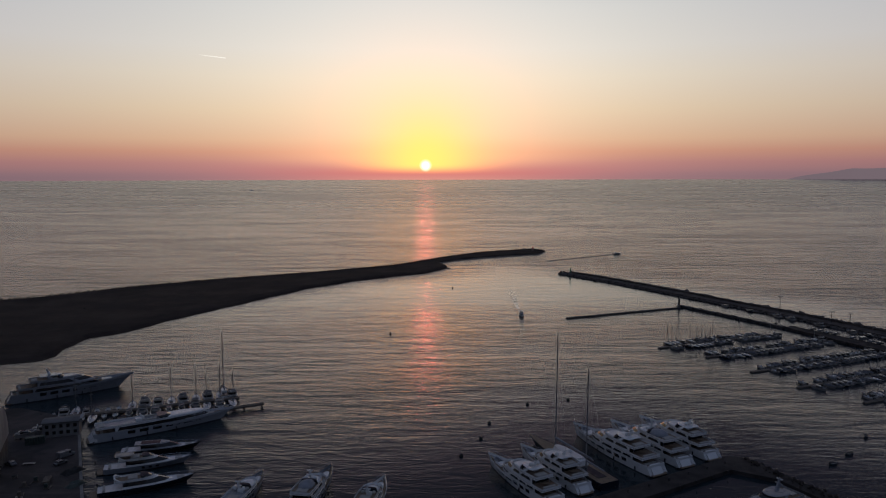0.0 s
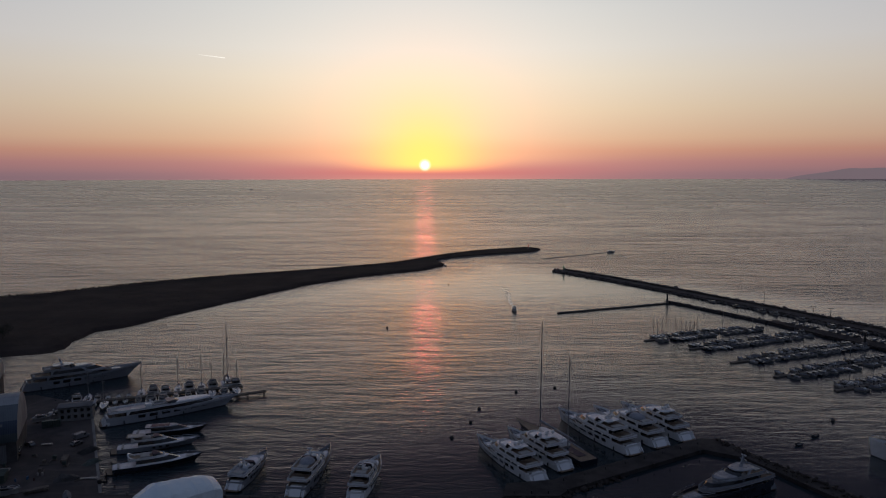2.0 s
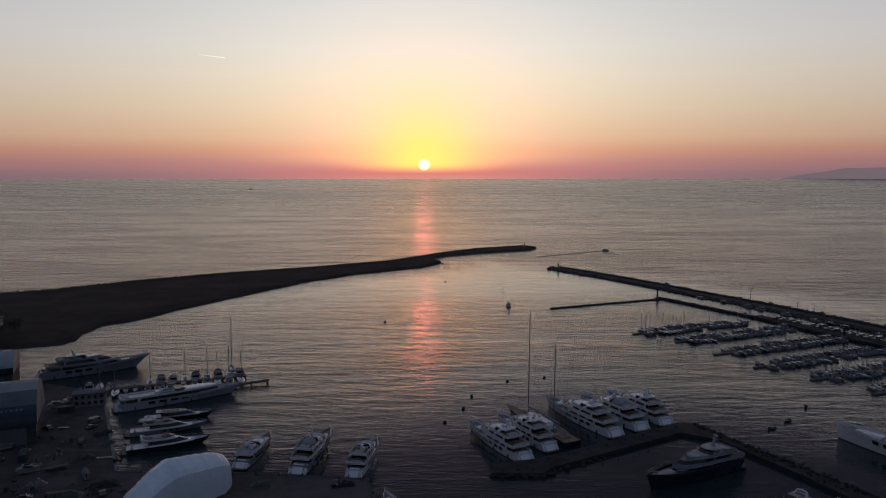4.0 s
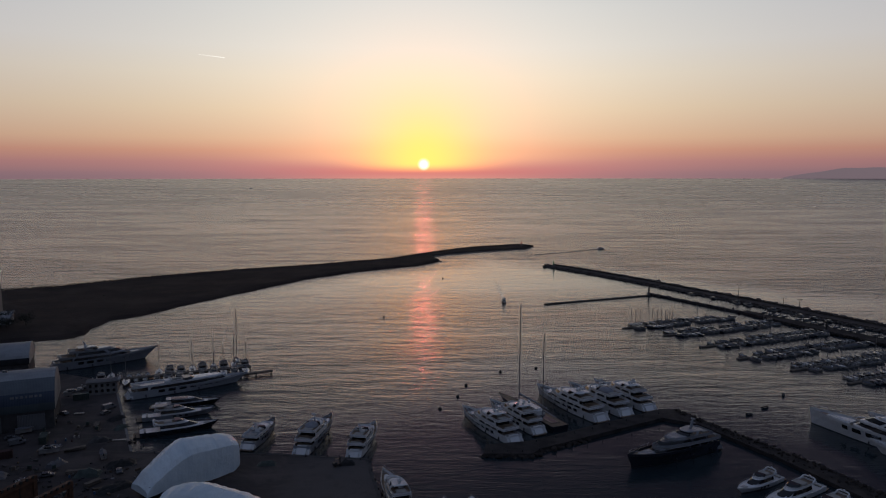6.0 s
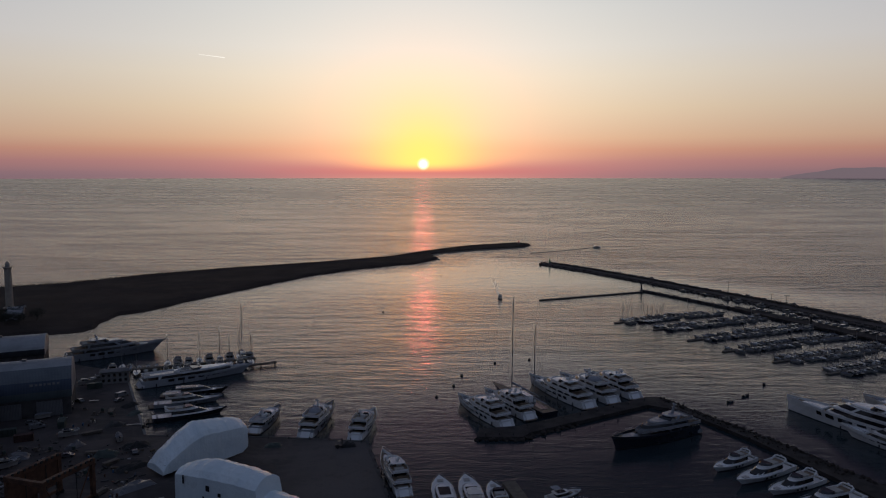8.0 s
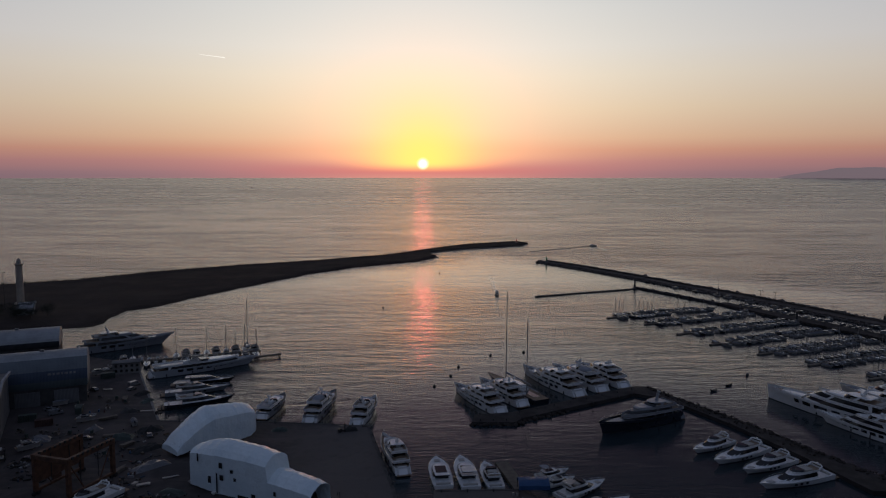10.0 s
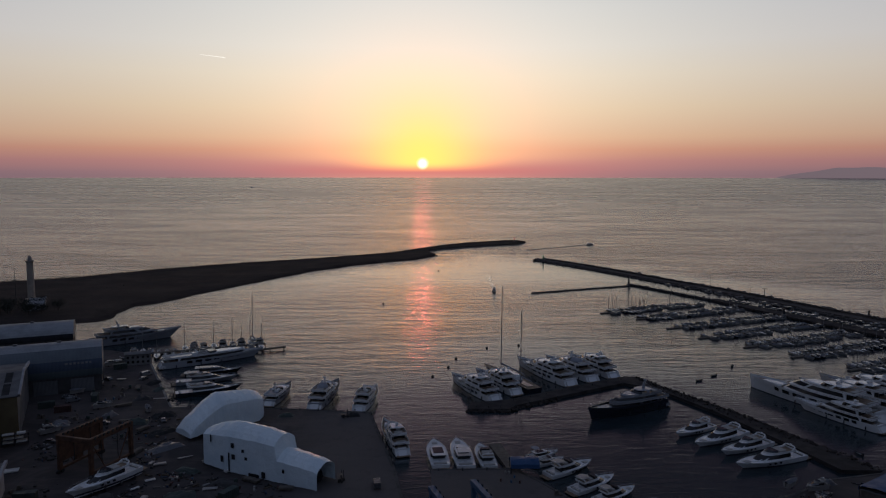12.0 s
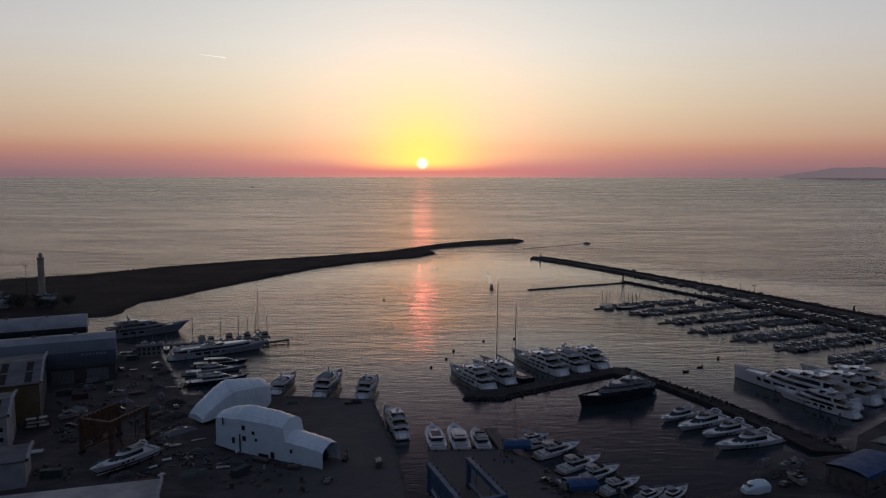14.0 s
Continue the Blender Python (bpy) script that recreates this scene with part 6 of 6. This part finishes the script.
def beacon(x, y, z, h, colour, label):
    b = thing("harbour_light", pose(x, y, z), label, "harbour light")
    part("plinth", boxm(-1.2, 1.2, -1.2, 1.2, -0.4, 1.0, bevel=0.1), CONCRETE, b)
    part("tower", tubem((0, 0, 1.0), (0, 0, h), 0.75, 0.5, seg=10), colour, b)
    part("gallery", tubem((0, 0, h), (0, 0, h + 0.25), 1.0, seg=10), colour, b)
    part("lamp", tubem((0, 0, h + 0.25), (0, 0, h + 1.2), 0.35, 0.2, seg=8), GLASS, b)


beacon(112, 897, 3.0, 4.4, REDMARK, "small red harbour light on the breakwater head")
beacon(122, 688, 2.0, 4.4, GREENMARK, "small green harbour light on the breakwater end")
beacon(170.5, 516, 0.9, 5.5, DARKMETAL, "dark marker post at the pontoon corner")
beacon(237, 377, 1.5, 5.5, DARKMETAL, "dark control hut tower on the marina pier")
beacon(291, 373, 1.7, 3.6, DARKMETAL, "dark stone marker on the outer breakwater")

# row of old timber piles near the outer end of the long breakwater
crown_line = along([(-62, 747), (-15, 806), (28, 858)], 36)
for i, (x, y) in enumerate(crown_line):
    p = tubem((0, 0, -1.5), (0, 0, 1.7 + 0.4 * math.sin(i * 2.3)), 0.5, 0.45, seg=7)
    tagged(part("timber_post", p, DARKMETAL, at=pose(x - 2.5, y + 2.0, 1.6)), "dark upright timber post on the crest of the breakwater", "post", "posts on the breakwater")


def car(x, y, z, head, van=False):
    c = thing("van" if van else "car", pose(x, y, z, 0, 0, head), "pale delivery van parked on the quay" if van else "parked car on the quay", "van" if van else "car", "parked vehicles")
    L, W, H = (5.4, 2.0, 2.2) if van else (4.3, 1.75, 1.45)
    bm = bmesh.new()
    if van:
        side = [(0, 0.35), (0, H), (L * 0.72, H), (L * 0.86, 1.2), (L, 1.05), (L, 0.35)]
    else:
        side = [(0, 0.35), (0, 0.85), (0.4, 0.95), (0.9, H), (2.6, H), (3.3, 0.95), (L, 0.8), (L, 0.35)]
    a = [bm.verts.new((px, -W / 2, pz)) for px, pz in side]
    b = [bm.verts.new((px, W / 2, pz)) for px, pz in side]
    for i in range(len(a)):
        j = (i + 1) % len(a)
        bm.faces.new((a[i], a[j], b[j], b[i]))
    bm.faces.new(a[::-1])
    bm.faces.new(b)
    bmesh.ops.recalc_face_normals(bm, faces=bm.faces[:])
    bmesh.ops.bevel(bm, geom=bm.edges[:], offset=0.06, segments=1, affect="EDGES")
    part("body", bm, CARS, c)
    gl = bmesh.new()
    if van:
        box(gl, L * 0.60, L * 0.74, -W / 2 - 0.02, W / 2 + 0.02, 1.25, 1.85)
        box(gl, L * 0.80, L * 0.835, -W * 0.42, W * 0.42, 1.35, 1.9)
    else:
        box(gl, 0.95, 2.65, -W / 2 - 0.02, W / 2 + 0.02, 0.98, 1.34)
        box(gl, 0.62, 3.02, -W * 0.40, W * 0.40, 1.0, 1.30)
    part("glazing", gl, GLASS, c)
    for px in (0.8, L - 0.8):
        for s in (-1, 1):
            part("wheel", tubem((px, s * (W / 2 - 0.1) - 0.1, 0.33), (px, s * (W / 2 - 0.1) + 0.1, 0.33), 0.33, seg=10), RUBBER, c)
    return c


car0, van0 = car(-148, 200, Z_YARD, 20), car(-143, 194, Z_YARD, 40, True)
spots = [(-158, 190, 110), (-128, 232, 60), (-126, 226, 64), (-139, 226, 150), (-118, 168, 20), (-121, 162, 20), (-94, 170, 120), (-128, 150, 5), (-24, 100, 80), (-9, 112, 100), (44, 100, 120), (112, 98, 30), (120, 106, 40)]
for i, (x, y, h) in enumerate(spots):
    copy_thing(van0 if i % 4 == 1 else car0, pose(x, y, Z_YARD, 0, 0, h))
for x, y, h in ((-308, 410, 30), (-312, 402, 20), (-306, 388, 80), (-300, 380, 100), (-318, 420, 45)):
    copy_thing(van0 if h in (30, 15) else car0, pose(x, y, 2.3, 0, 0, h))
p = along([(220, 436), (240, 396), (262, 347), (284, 298)], 30)
for i, (x, y) in enumerate(p):
    if i % 5:
        copy_thing(van0 if i % 7 == 0 else car0, pose(x + rg.uniform(-0.6, 0.6), y, 1.5, 0, 0, 24 + rg.uniform(-4, 4)))
# boats drawn up along the inside of the outer breakwater
for x, y in along(offset(BW[3:8], 8.5), 22):
    if rg.random() > 0.3:
        copy_thing(first[rg.choice((0, 2, 4, 1))], pose(x, y, 0, 0, 0, 116 + rg.uniform(-4, 4)))


def container(x, y, head, colour, z=Z_YARD):
    c = thing("container", pose(x, y, z, 0, 0, head), "steel storage container in the boatyard", "container", "containers in the yard")
    wave = [(0.2 * i, 0.0 if (i // 2) % 2 else 0.07) for i in range(31)]
    outline = [(x, y) for x, y in wave] + [(x, 2.4 - y) for x, y in wave[::-1]]
    part("body", slab(bmesh.new(), outline, 0, 2.5), colour, c)
    part("door", boxm(6.0, 6.06, 0.1, 2.3, 0.1, 2.4), colour, c)
    return c


for x, y, h, col in ((-150, 186, 24, GREENBOX), (-141, 181, 24, BRICKRED), (-131, 196, 110, GREENBOX), (-120, 151, 15, GREENBOX), (-120, 146, 15, BRICKRED), (-112, 104, 10, GREENBOX), (-80, 96, 20, BRICKRED), (-52, 104, 60, GREENBOX), (-146, 244, 25, GREENBOX), (-150, 222, 24, BRICKRED)):
    container(x, y, h, col)


def crates(x, y, head, kind):
    t = thing("pallet_stack", pose(x, y, Z_YARD, 0, 0, head), "untidy stack of pallets, boards and covered gear", "pallets", "stacks in the yard")
    for i in range(3):
        part("pallet", boxm(0, 1.2, 0, 1.0, i * 0.16, i * 0.16 + 0.13), WOOD, t)
    part("cover", boxm(0.05, 1.15, 0.05, 0.95, 0.48, 1.1 + 0.3 * kind, bevel=0.12), (WEATHERED, WOOD, GREENBOX)[kind % 3], t)
    part("plank", boxm(1.4, 1.7, -0.6, 2.4, 0, 0.3), WOOD, t)
    return t


stacks = [crates(-105, 152, 10, 0), crates(-99, 149, 50, 1), crates(-70, 120, 70, 2)]
for i in range(46):
    x, y = rg.choice(((-130, 175), (-105, 158), (-72, 112), (-45, 105), (-125, 205), (-28, 100), (-108, 112), (45, 96)))
    copy_thing(stacks[i % 3], pose(x + rg.gauss(0, 9), y + rg.gauss(0, 7), Z_YARD, 0, 0, rg.uniform(0, 360)))


def awning(x, y, head, L, W, h, label):
    """A blue tarpaulin stretched over a light frame."""
    t = thing("tarpaulin_shelter", pose(x, y, Z_YARD, 0, 0, head), label, "shelter")
    for px in (0.2, L - 0.2):
        for py in (0.2, W - 0.2):
            part("post", tubem((px, py, 0), (px, py, h), 0.09, seg=6), DARKMETAL, t)
    bm = bmesh.new()
    n_x, n_y = 14, 8
    skin(bm, [[(L * i / n_x, W * j / n_y, h + 0.9 * math.sin(math.pi * j / n_y) + 0.15 * noise.noise(Vector((i * 0.6, j * 0.6, x)))) for j in range(n_y + 1)] for i in range(n_x + 1)])
    for j0 in (0, W):
        skin(bm, [[(L * i / n_x, j0 + (0.15 if j0 else -0.15), h - 1.2 + 0.2 * noise.noise(Vector((i * 0.8, 0, y)))), (L * i / n_x, j0, h + 0.15 * noise.noise(Vector((i * 0.6, j0 / W * n_y * 0.6, x))))] for i in range(n_x + 1)])
    bmesh.ops.recalc_face_normals(bm, faces=bm.faces[:])
    part("tarpaulin", bm, TARP, t)


awning(31.5, 123.0, 0, 9, 6.5, 3.2, "blue tarpaulin shelter at the dock corner")
awning(47.5, 90.0, 10, 9, 7, 3.6, "blue tarpaulin shelter beside the moored cruisers")
awning(133.5, 91.0, 33, 22, 12, 6.0, "large ragged blue tarpaulin over a workshop roof")
gable_box("workshop", pose(133.5, 91.0, Z_YARD, 0, 0, 33) @ pose(21.5, 0.5, 0), 21, 11, 5.0, 0.3, RUBBLE, SHEDGREY, "low dark workshop under a blue tarpaulin", 2, roof_lights=False, windows=1, edge=RUBBLE)
gable_box("workshop", pose(186, 124, Z_YARD, 0, 0, 32), 28, 16, 4.5, 1.2, CONCRETE, CONCRETE, "low store with pale concrete roof by the east quay", 2, roof_lights=False)

# bollards and tyres along the quays
bollard0 = thing("bollard", pose(-20, 181.5, Z_YARD), "dark iron mooring bollard on the quay edge", "bollard", "bollards")
part("post", tubem((0, 0, 0), (0, 0, 0.7), 0.2, 0.16, seg=8), DARKMETAL, bollard0)
part("head", ball(bmesh.new(), (0, 0, 0.75), 0.28, 0.6), DARKMETAL, bollard0)
for a, b, k in (((-17, 179), (-5.8, 131), 8), ((-90, 187.5), (-24, 183.5), 10), ((-127, 254), (-96, 193), 8), ((9, 126), (32, 126.6), 4), ((24, 189), (34, 189), 3), ((40, 190.5), (90, 220.5), 9), ((40, 198), (92, 228), 8)):
    for f in np.linspace(0, 1, k):
        copy_thing(bollard0, pose(a[0] + (b[0] - a[0]) * f, a[1] + (b[1] - a[1]) * f, Z_YARD if a[0] < 24 or a[1] < 180 else 1.3))

# gear standing about the yard
def board_stack(x, y, head, L, W, count, material, label, lift=0.25):
    """Sheets or boards piled on bearers, none quite square to the next."""
    rg = random.Random(int(x * 7 + y * 3))
    t = thing("board_stack", pose(x, y, Z_YARD, 0, 0, head), label, "boards", "board stacks in the yard")
    for px in (-L * 0.35, L * 0.35):
        part("bearer", boxm(px - 0.1, px + 0.1, -W * 0.45, W * 0.45, 0, lift), WOOD, t)
    for i in range(count):
        part("board", boxm(-L / 2, L / 2, -W / 2, W / 2, 0, 0.11), material, t, at=pose(rg.uniform(-0.2, 0.2), rg.uniform(-0.15, 0.15), lift + 0.125 * i, 0, 0, rg.uniform(-6, 6)))
    return t


for x, y, h, L, W, n_b in ((-80.4, 130.7, 20, 3.6, 1.6, 4), (-83.4, 131.6, 80, 2.2, 1.2, 3), (-78.8, 118.7, 35, 3.0, 0.9, 2), (-80.8, 112.5, 50, 2.6, 1.0, 3), (-75.5, 105.6, 80, 2.6, 1.5, 5), (-74.3, 136.4, 30, 4.6, 0.7, 2), (-72.1, 120.4, 0, 2.6, 1.3, 3),
                          (-57.3, 125.0, 60, 1.8, 1.2, 5), (-125.5, 125.3, 26, 5.2, 2.6, 3), (-136.1, 204.4, 15, 2.8, 2.0, 6), (-135.3, 227.7, 5, 3.6, 1.2, 2), (-150.8, 261.0, 20, 3.5, 1.8, 5), (-58.5, 112.5, 10, 4.2, 1.6, 2), (-107, 199, 10, 5.0, 0.8, 2), (-66.5, 132.5, 64, 1.4, 1.0, 6)):
    board_stack(x, y, h, L, W, n_b, CREAM if (x + y) % 2 > 0.7 else DULL, "stack of pale boards and sheets lying in the boatyard")
for x, y, h, L in ((-108, 171, 15, 6.0), (-99, 163, 60, 5.0), (-118, 190, 30, 6.5), (-92, 141, 75, 4.5), (-48, 118, -26, 6.0), (-122, 214, 110, 5.0), (-36, 112, 0, 4.0)):
    board_stack(x, y, h, L, 1.8, 7, WOOD, "stack of dark weathered timber in the boatyard")


def storage_rack(x, y, head):
    """A steel rack with sheets and mouldings on its shelves."""
    t = thing("storage_rack", pose(x, y, Z_YARD, 0, 0, head), "steel rack of pale sheets in front of the workshop", "rack")
    for px in (0.0, 4.0, 8.0):
        for py in (0.0, 2.2):
            part("post", boxm(px - 0.08, px + 0.08, py - 0.08, py + 0.08, 0, 4.2), DARKMETAL, t)
    for z in (1.0, 2.4, 3.8):
        part("shelf", boxm(-0.1, 8.1, -0.1, 2.3, z, z + 0.1), DARKMETAL, t)
    for px, z, ln, hh in ((0.3, 1.1, 3.2, 0.35), (4.4, 1.1, 3.2, 0.6), (0.5, 2.5, 6.0, 0.22), (0.3, 3.9, 3.4, 0.3), (4.6, 3.9, 2.6, 0.5)):
        part("sheet_bundle", boxm(px, px + ln, 0.1, 2.0, z, z + hh, bevel=0.03), CREAM, t, "pale sheets")


storage_rack(-140, 145.5, 26)


def trailer_boat(x, y, head, kind, label):
    """A small boat standing on its road trailer."""
    t = thing("boat_trailer", pose(x, y, Z_YARD, 0, 0, head), label, "trailer", "boat trailers")
    for s in (1, -1):
        part("frame_rail", boxm(0.2, 5.6, s * 0.55 - 0.06, s * 0.55 + 0.06, 0.55, 0.68), DARKMETAL, t)
        part("wheel", tubem((1.8, s * 0.95 - 0.1, 0.32), (1.8, s * 0.95 + 0.1, 0.32), 0.32, seg=10), RUBBER, t)
    part("axle", tubem((1.8, -0.9, 0.32), (1.8, 0.9, 0.32), 0.06, seg=6), DARKMETAL, t)
    part("draw_bar", boxm(5.4, 7.4, -0.06, 0.06, 0.5, 0.62), DARKMETAL, t)
    copy_thing(first[kind], pose(x, y, Z_YARD + 1.25, 0, 0, head))


for x, y, h, kind in ((-133.5, 157.0, 40, 1), (-121, 160.5, 25, 2), (-104, 181, 120, 3), (-128, 186, 20, 0), (-147, 205, 25, 3), (-139, 216, 115, 4), (-148.5, 254, 25, 1), (-153, 250, 25, 0), (48, 95, 120, 2), (112, 112, 35, 3), (124, 112, 200, 1), (119, 98, 110, 0)):
    trailer_boat(x, y, h, kind, "low steel road trailer under a small boat")


def forklift(x, y, head):
    t = thing("forklift", pose(x, y, Z_YARD, 0, 0, head), "dark forklift truck with raised mast on the quay", "forklift", "yard vehicles")
    part("body", prism(bmesh.new(), [(-1.4, 0.4), (-1.4, 1.3), (-0.3, 1.35), (0.0, 0.8), (0.9, 0.8), (0.9, 0.4)], -0.6, 0.6), DARKMETAL, t)
    for px in (-0.7, 0.7):
        for s in (1, -1):
            part("cab_post", tubem((px, s * 0.5, 0.9), (px * 0.8, s * 0.5, 2.3), 0.05, seg=5), DARKMETAL, t)
            part("wheel", tubem((px * 1.2, s * 0.6 - 0.12, 0.38), (px * 1.2, s * 0.6 + 0.12, 0.38), 0.38, seg=10), RUBBER, t)
    part("cab_roof", boxm(-0.75, 0.75, -0.58, 0.58, 2.28, 2.38), DARKMETAL, t)
    for s in (1, -1):
        part("mast_rail", boxm(1.0, 1.15, s * 0.35 - 0.07, s * 0.35 + 0.07, 0.1, 3.3), DARKMETAL, t)
        part("fork", boxm(1.15, 2.3, s * 0.3 - 0.06, s * 0.3 + 0.06, 0.12, 0.18), STEEL, t)
    part("carriage", boxm(1.12, 1.2, -0.5, 0.5, 0.2, 0.9), DARKMETAL, t)
    return t


for x, y, h in ((-27.0, 176.4, 30), (-20.5, 118, 75), (-101, 196, 10)):
    forklift(x, y, h)


def drum(x, y, material):
    t = thing("drum", pose(x, y, Z_YARD), "dull steel oil drum standing in the yard", "drum", "oil drums")
    part("shell", tubem((0, 0, 0), (0, 0, 0.88), 0.29, seg=12), material, t)
    for z in (0.29, 0.58):
        part("hoop", tubem((0, 0, z - 0.02), (0, 0, z + 0.02), 0.31, seg=12), material, t)
    return t


drums = [drum(-88, 138, BLUEPAINT), drum(-87.2, 138.5, BRICKRED), drum(-86.6, 137.6, DULL)]
for i in range(34):
    x, y = rg.choice(((-88, 140), (-70, 117), (-112, 166), (-126, 200), (-98, 154), (-46, 112), (30, 121), (120, 108)))
    copy_thing(drums[i % 3], pose(x + rg.gauss(0, 2.5), y + rg.gauss(0, 2.0), Z_YARD, 0, 0, rg.uniform(0, 360)))


def covered_heap(x, y, head, L, W, h, material, label):
    """Gear under a slack sheet."""
    bm = bmesh.new()
    rows = []
    for i in range(11):
        u = i / 10 * 2 - 1
        row = []
        for j in range(9):
            v = j / 8 * 2 - 1
            lump = max(0.0, 1 - abs(u) ** 3) * max(0.0, 1 - abs(v) ** 3)
            row.append((u * L / 2, v * W / 2, h * lump * (0.75 + 0.55 * noise.noise(Vector((u * 1.7 + x, v * 1.5, y))) + 0.2 * noise.noise(Vector((u * 5, v * 5, x))))))
        rows.append(row)
    skin(bm, rows)
    bmesh.ops.recalc_face_normals(bm, faces=bm.faces[:])
    tagged(part("tarpaulin_mound", bm, material, at=pose(x, y, Z_YARD + 0.01, 0, 0, head)), label, "heap", "covered heaps")


for i, (x, y, h, L, W, hh) in enumerate(((-97, 178, 30, 9, 5, 2.2), (-104, 170, 10, 8, 5, 2.6), (-114, 199, 20, 7, 4, 2.0), (-84, 145, 48, 12, 5, 1.8), (-91, 160, 48, 11, 5, 2.0), (-70, 126, -26, 8, 3.5, 1.6), (-55, 116, -26, 10, 4, 1.7), (-132, 168, 20, 7, 5, 2.4), (-150, 214, 24, 6, 4, 2.3),
                                        (-66, 108, 20, 9, 5, 1.8), (-88, 106, 30, 7, 4, 2.0), (-118, 178, 70, 6, 4, 2.2), (-24, 178, 10, 5, 3, 1.6), (-50, 178, 5, 6, 3, 1.5), (108, 104, 30, 7, 4, 2.0), (126, 116, 20, 6, 3.5, 1.8), (-118, 222, 60, 7, 4, 1.8), (-112, 212, 60, 6, 3, 1.5))):
    covered_heap(x, y, h, L, W, hh, (RUBBER, GREENBOX, WEATHERED, TOPPAINT)[i % 4], "gear heaped under a slack dark sheet")


# scraps, boards and gear lying about the yard
rg2 = np.random.default_rng(21)
verts, faces = [], []
unit = np.array([(x, y, z) for z in (0, 1) for x, y in ((0, 0), (1, 0), (1, 1), (0, 1))], float)
quads = [(0, 3, 2, 1), (4, 5, 6, 7), (0, 1, 5, 4), (1, 2, 6, 5), (2, 3, 7, 6), (3, 0, 4, 7)]
heaps = [(-76, 123, 5), (-62, 118, 6), (-88, 134, 5), (-90, 150, 6), (-128, 146, 3), (-128, 226, 6), (-112, 205, 6), (-40, 113, 5), (-130, 176, 10), (-104, 160, 8), (-72, 116, 7), (-48, 106, 9), (-126, 206, 9), (-28, 104, 6), (-108, 112, 6), (46, 98, 4), (-120, 150, 8), (-95, 172, 8), (-60, 150, 6), (118, 104, 7), (-140, 190, 9), (-82, 108, 6), (-118, 136, 5), (140, 116, 5)]
for i in range(620):
    hx, hy, sp = heaps[rg2.integers(len(heaps))]
    size = rg2.uniform(0.2, 1.0, 3) ** 1.4 * np.array([2.2, 0.8, 0.6]) + 0.08
    a = rg2.uniform(0, 6.28)
    v = (unit - (0.5, 0.5, 0)) * size
    c, d = math.cos(a), math.sin(a)
    p = np.array([hx + rg2.normal(0, sp * 0.6), hy + rg2.normal(0, sp * 0.5), Z_YARD])
    if p[0] > -18 - (p[1] - 182) * -0.24 and p[0] < 6 or p[1] > 184 or p[0] > 52 and p[0] < 104:
        continue
    if p[0] < -100 and p[1] > 185 and p[0] > -131 + (259 - p[1]) * 0.5 - 5:
        continue
    faces += [tuple(q + len(verts) for q in f) for f in quads]
    verts += [tuple(w) for w in v @ np.array([[c, d, 0], [-d, c, 0], [0, 0, 1]]) + p]
me = bpy.data.meshes.new("yard_scraps")
me.from_pydata(verts, [], faces)
me.materials.append(DEBRIS)
tagged(new("yard_scraps", me), "scattered boards, drums and scraps on the boatyard ground", "scraps", kind="stuff")
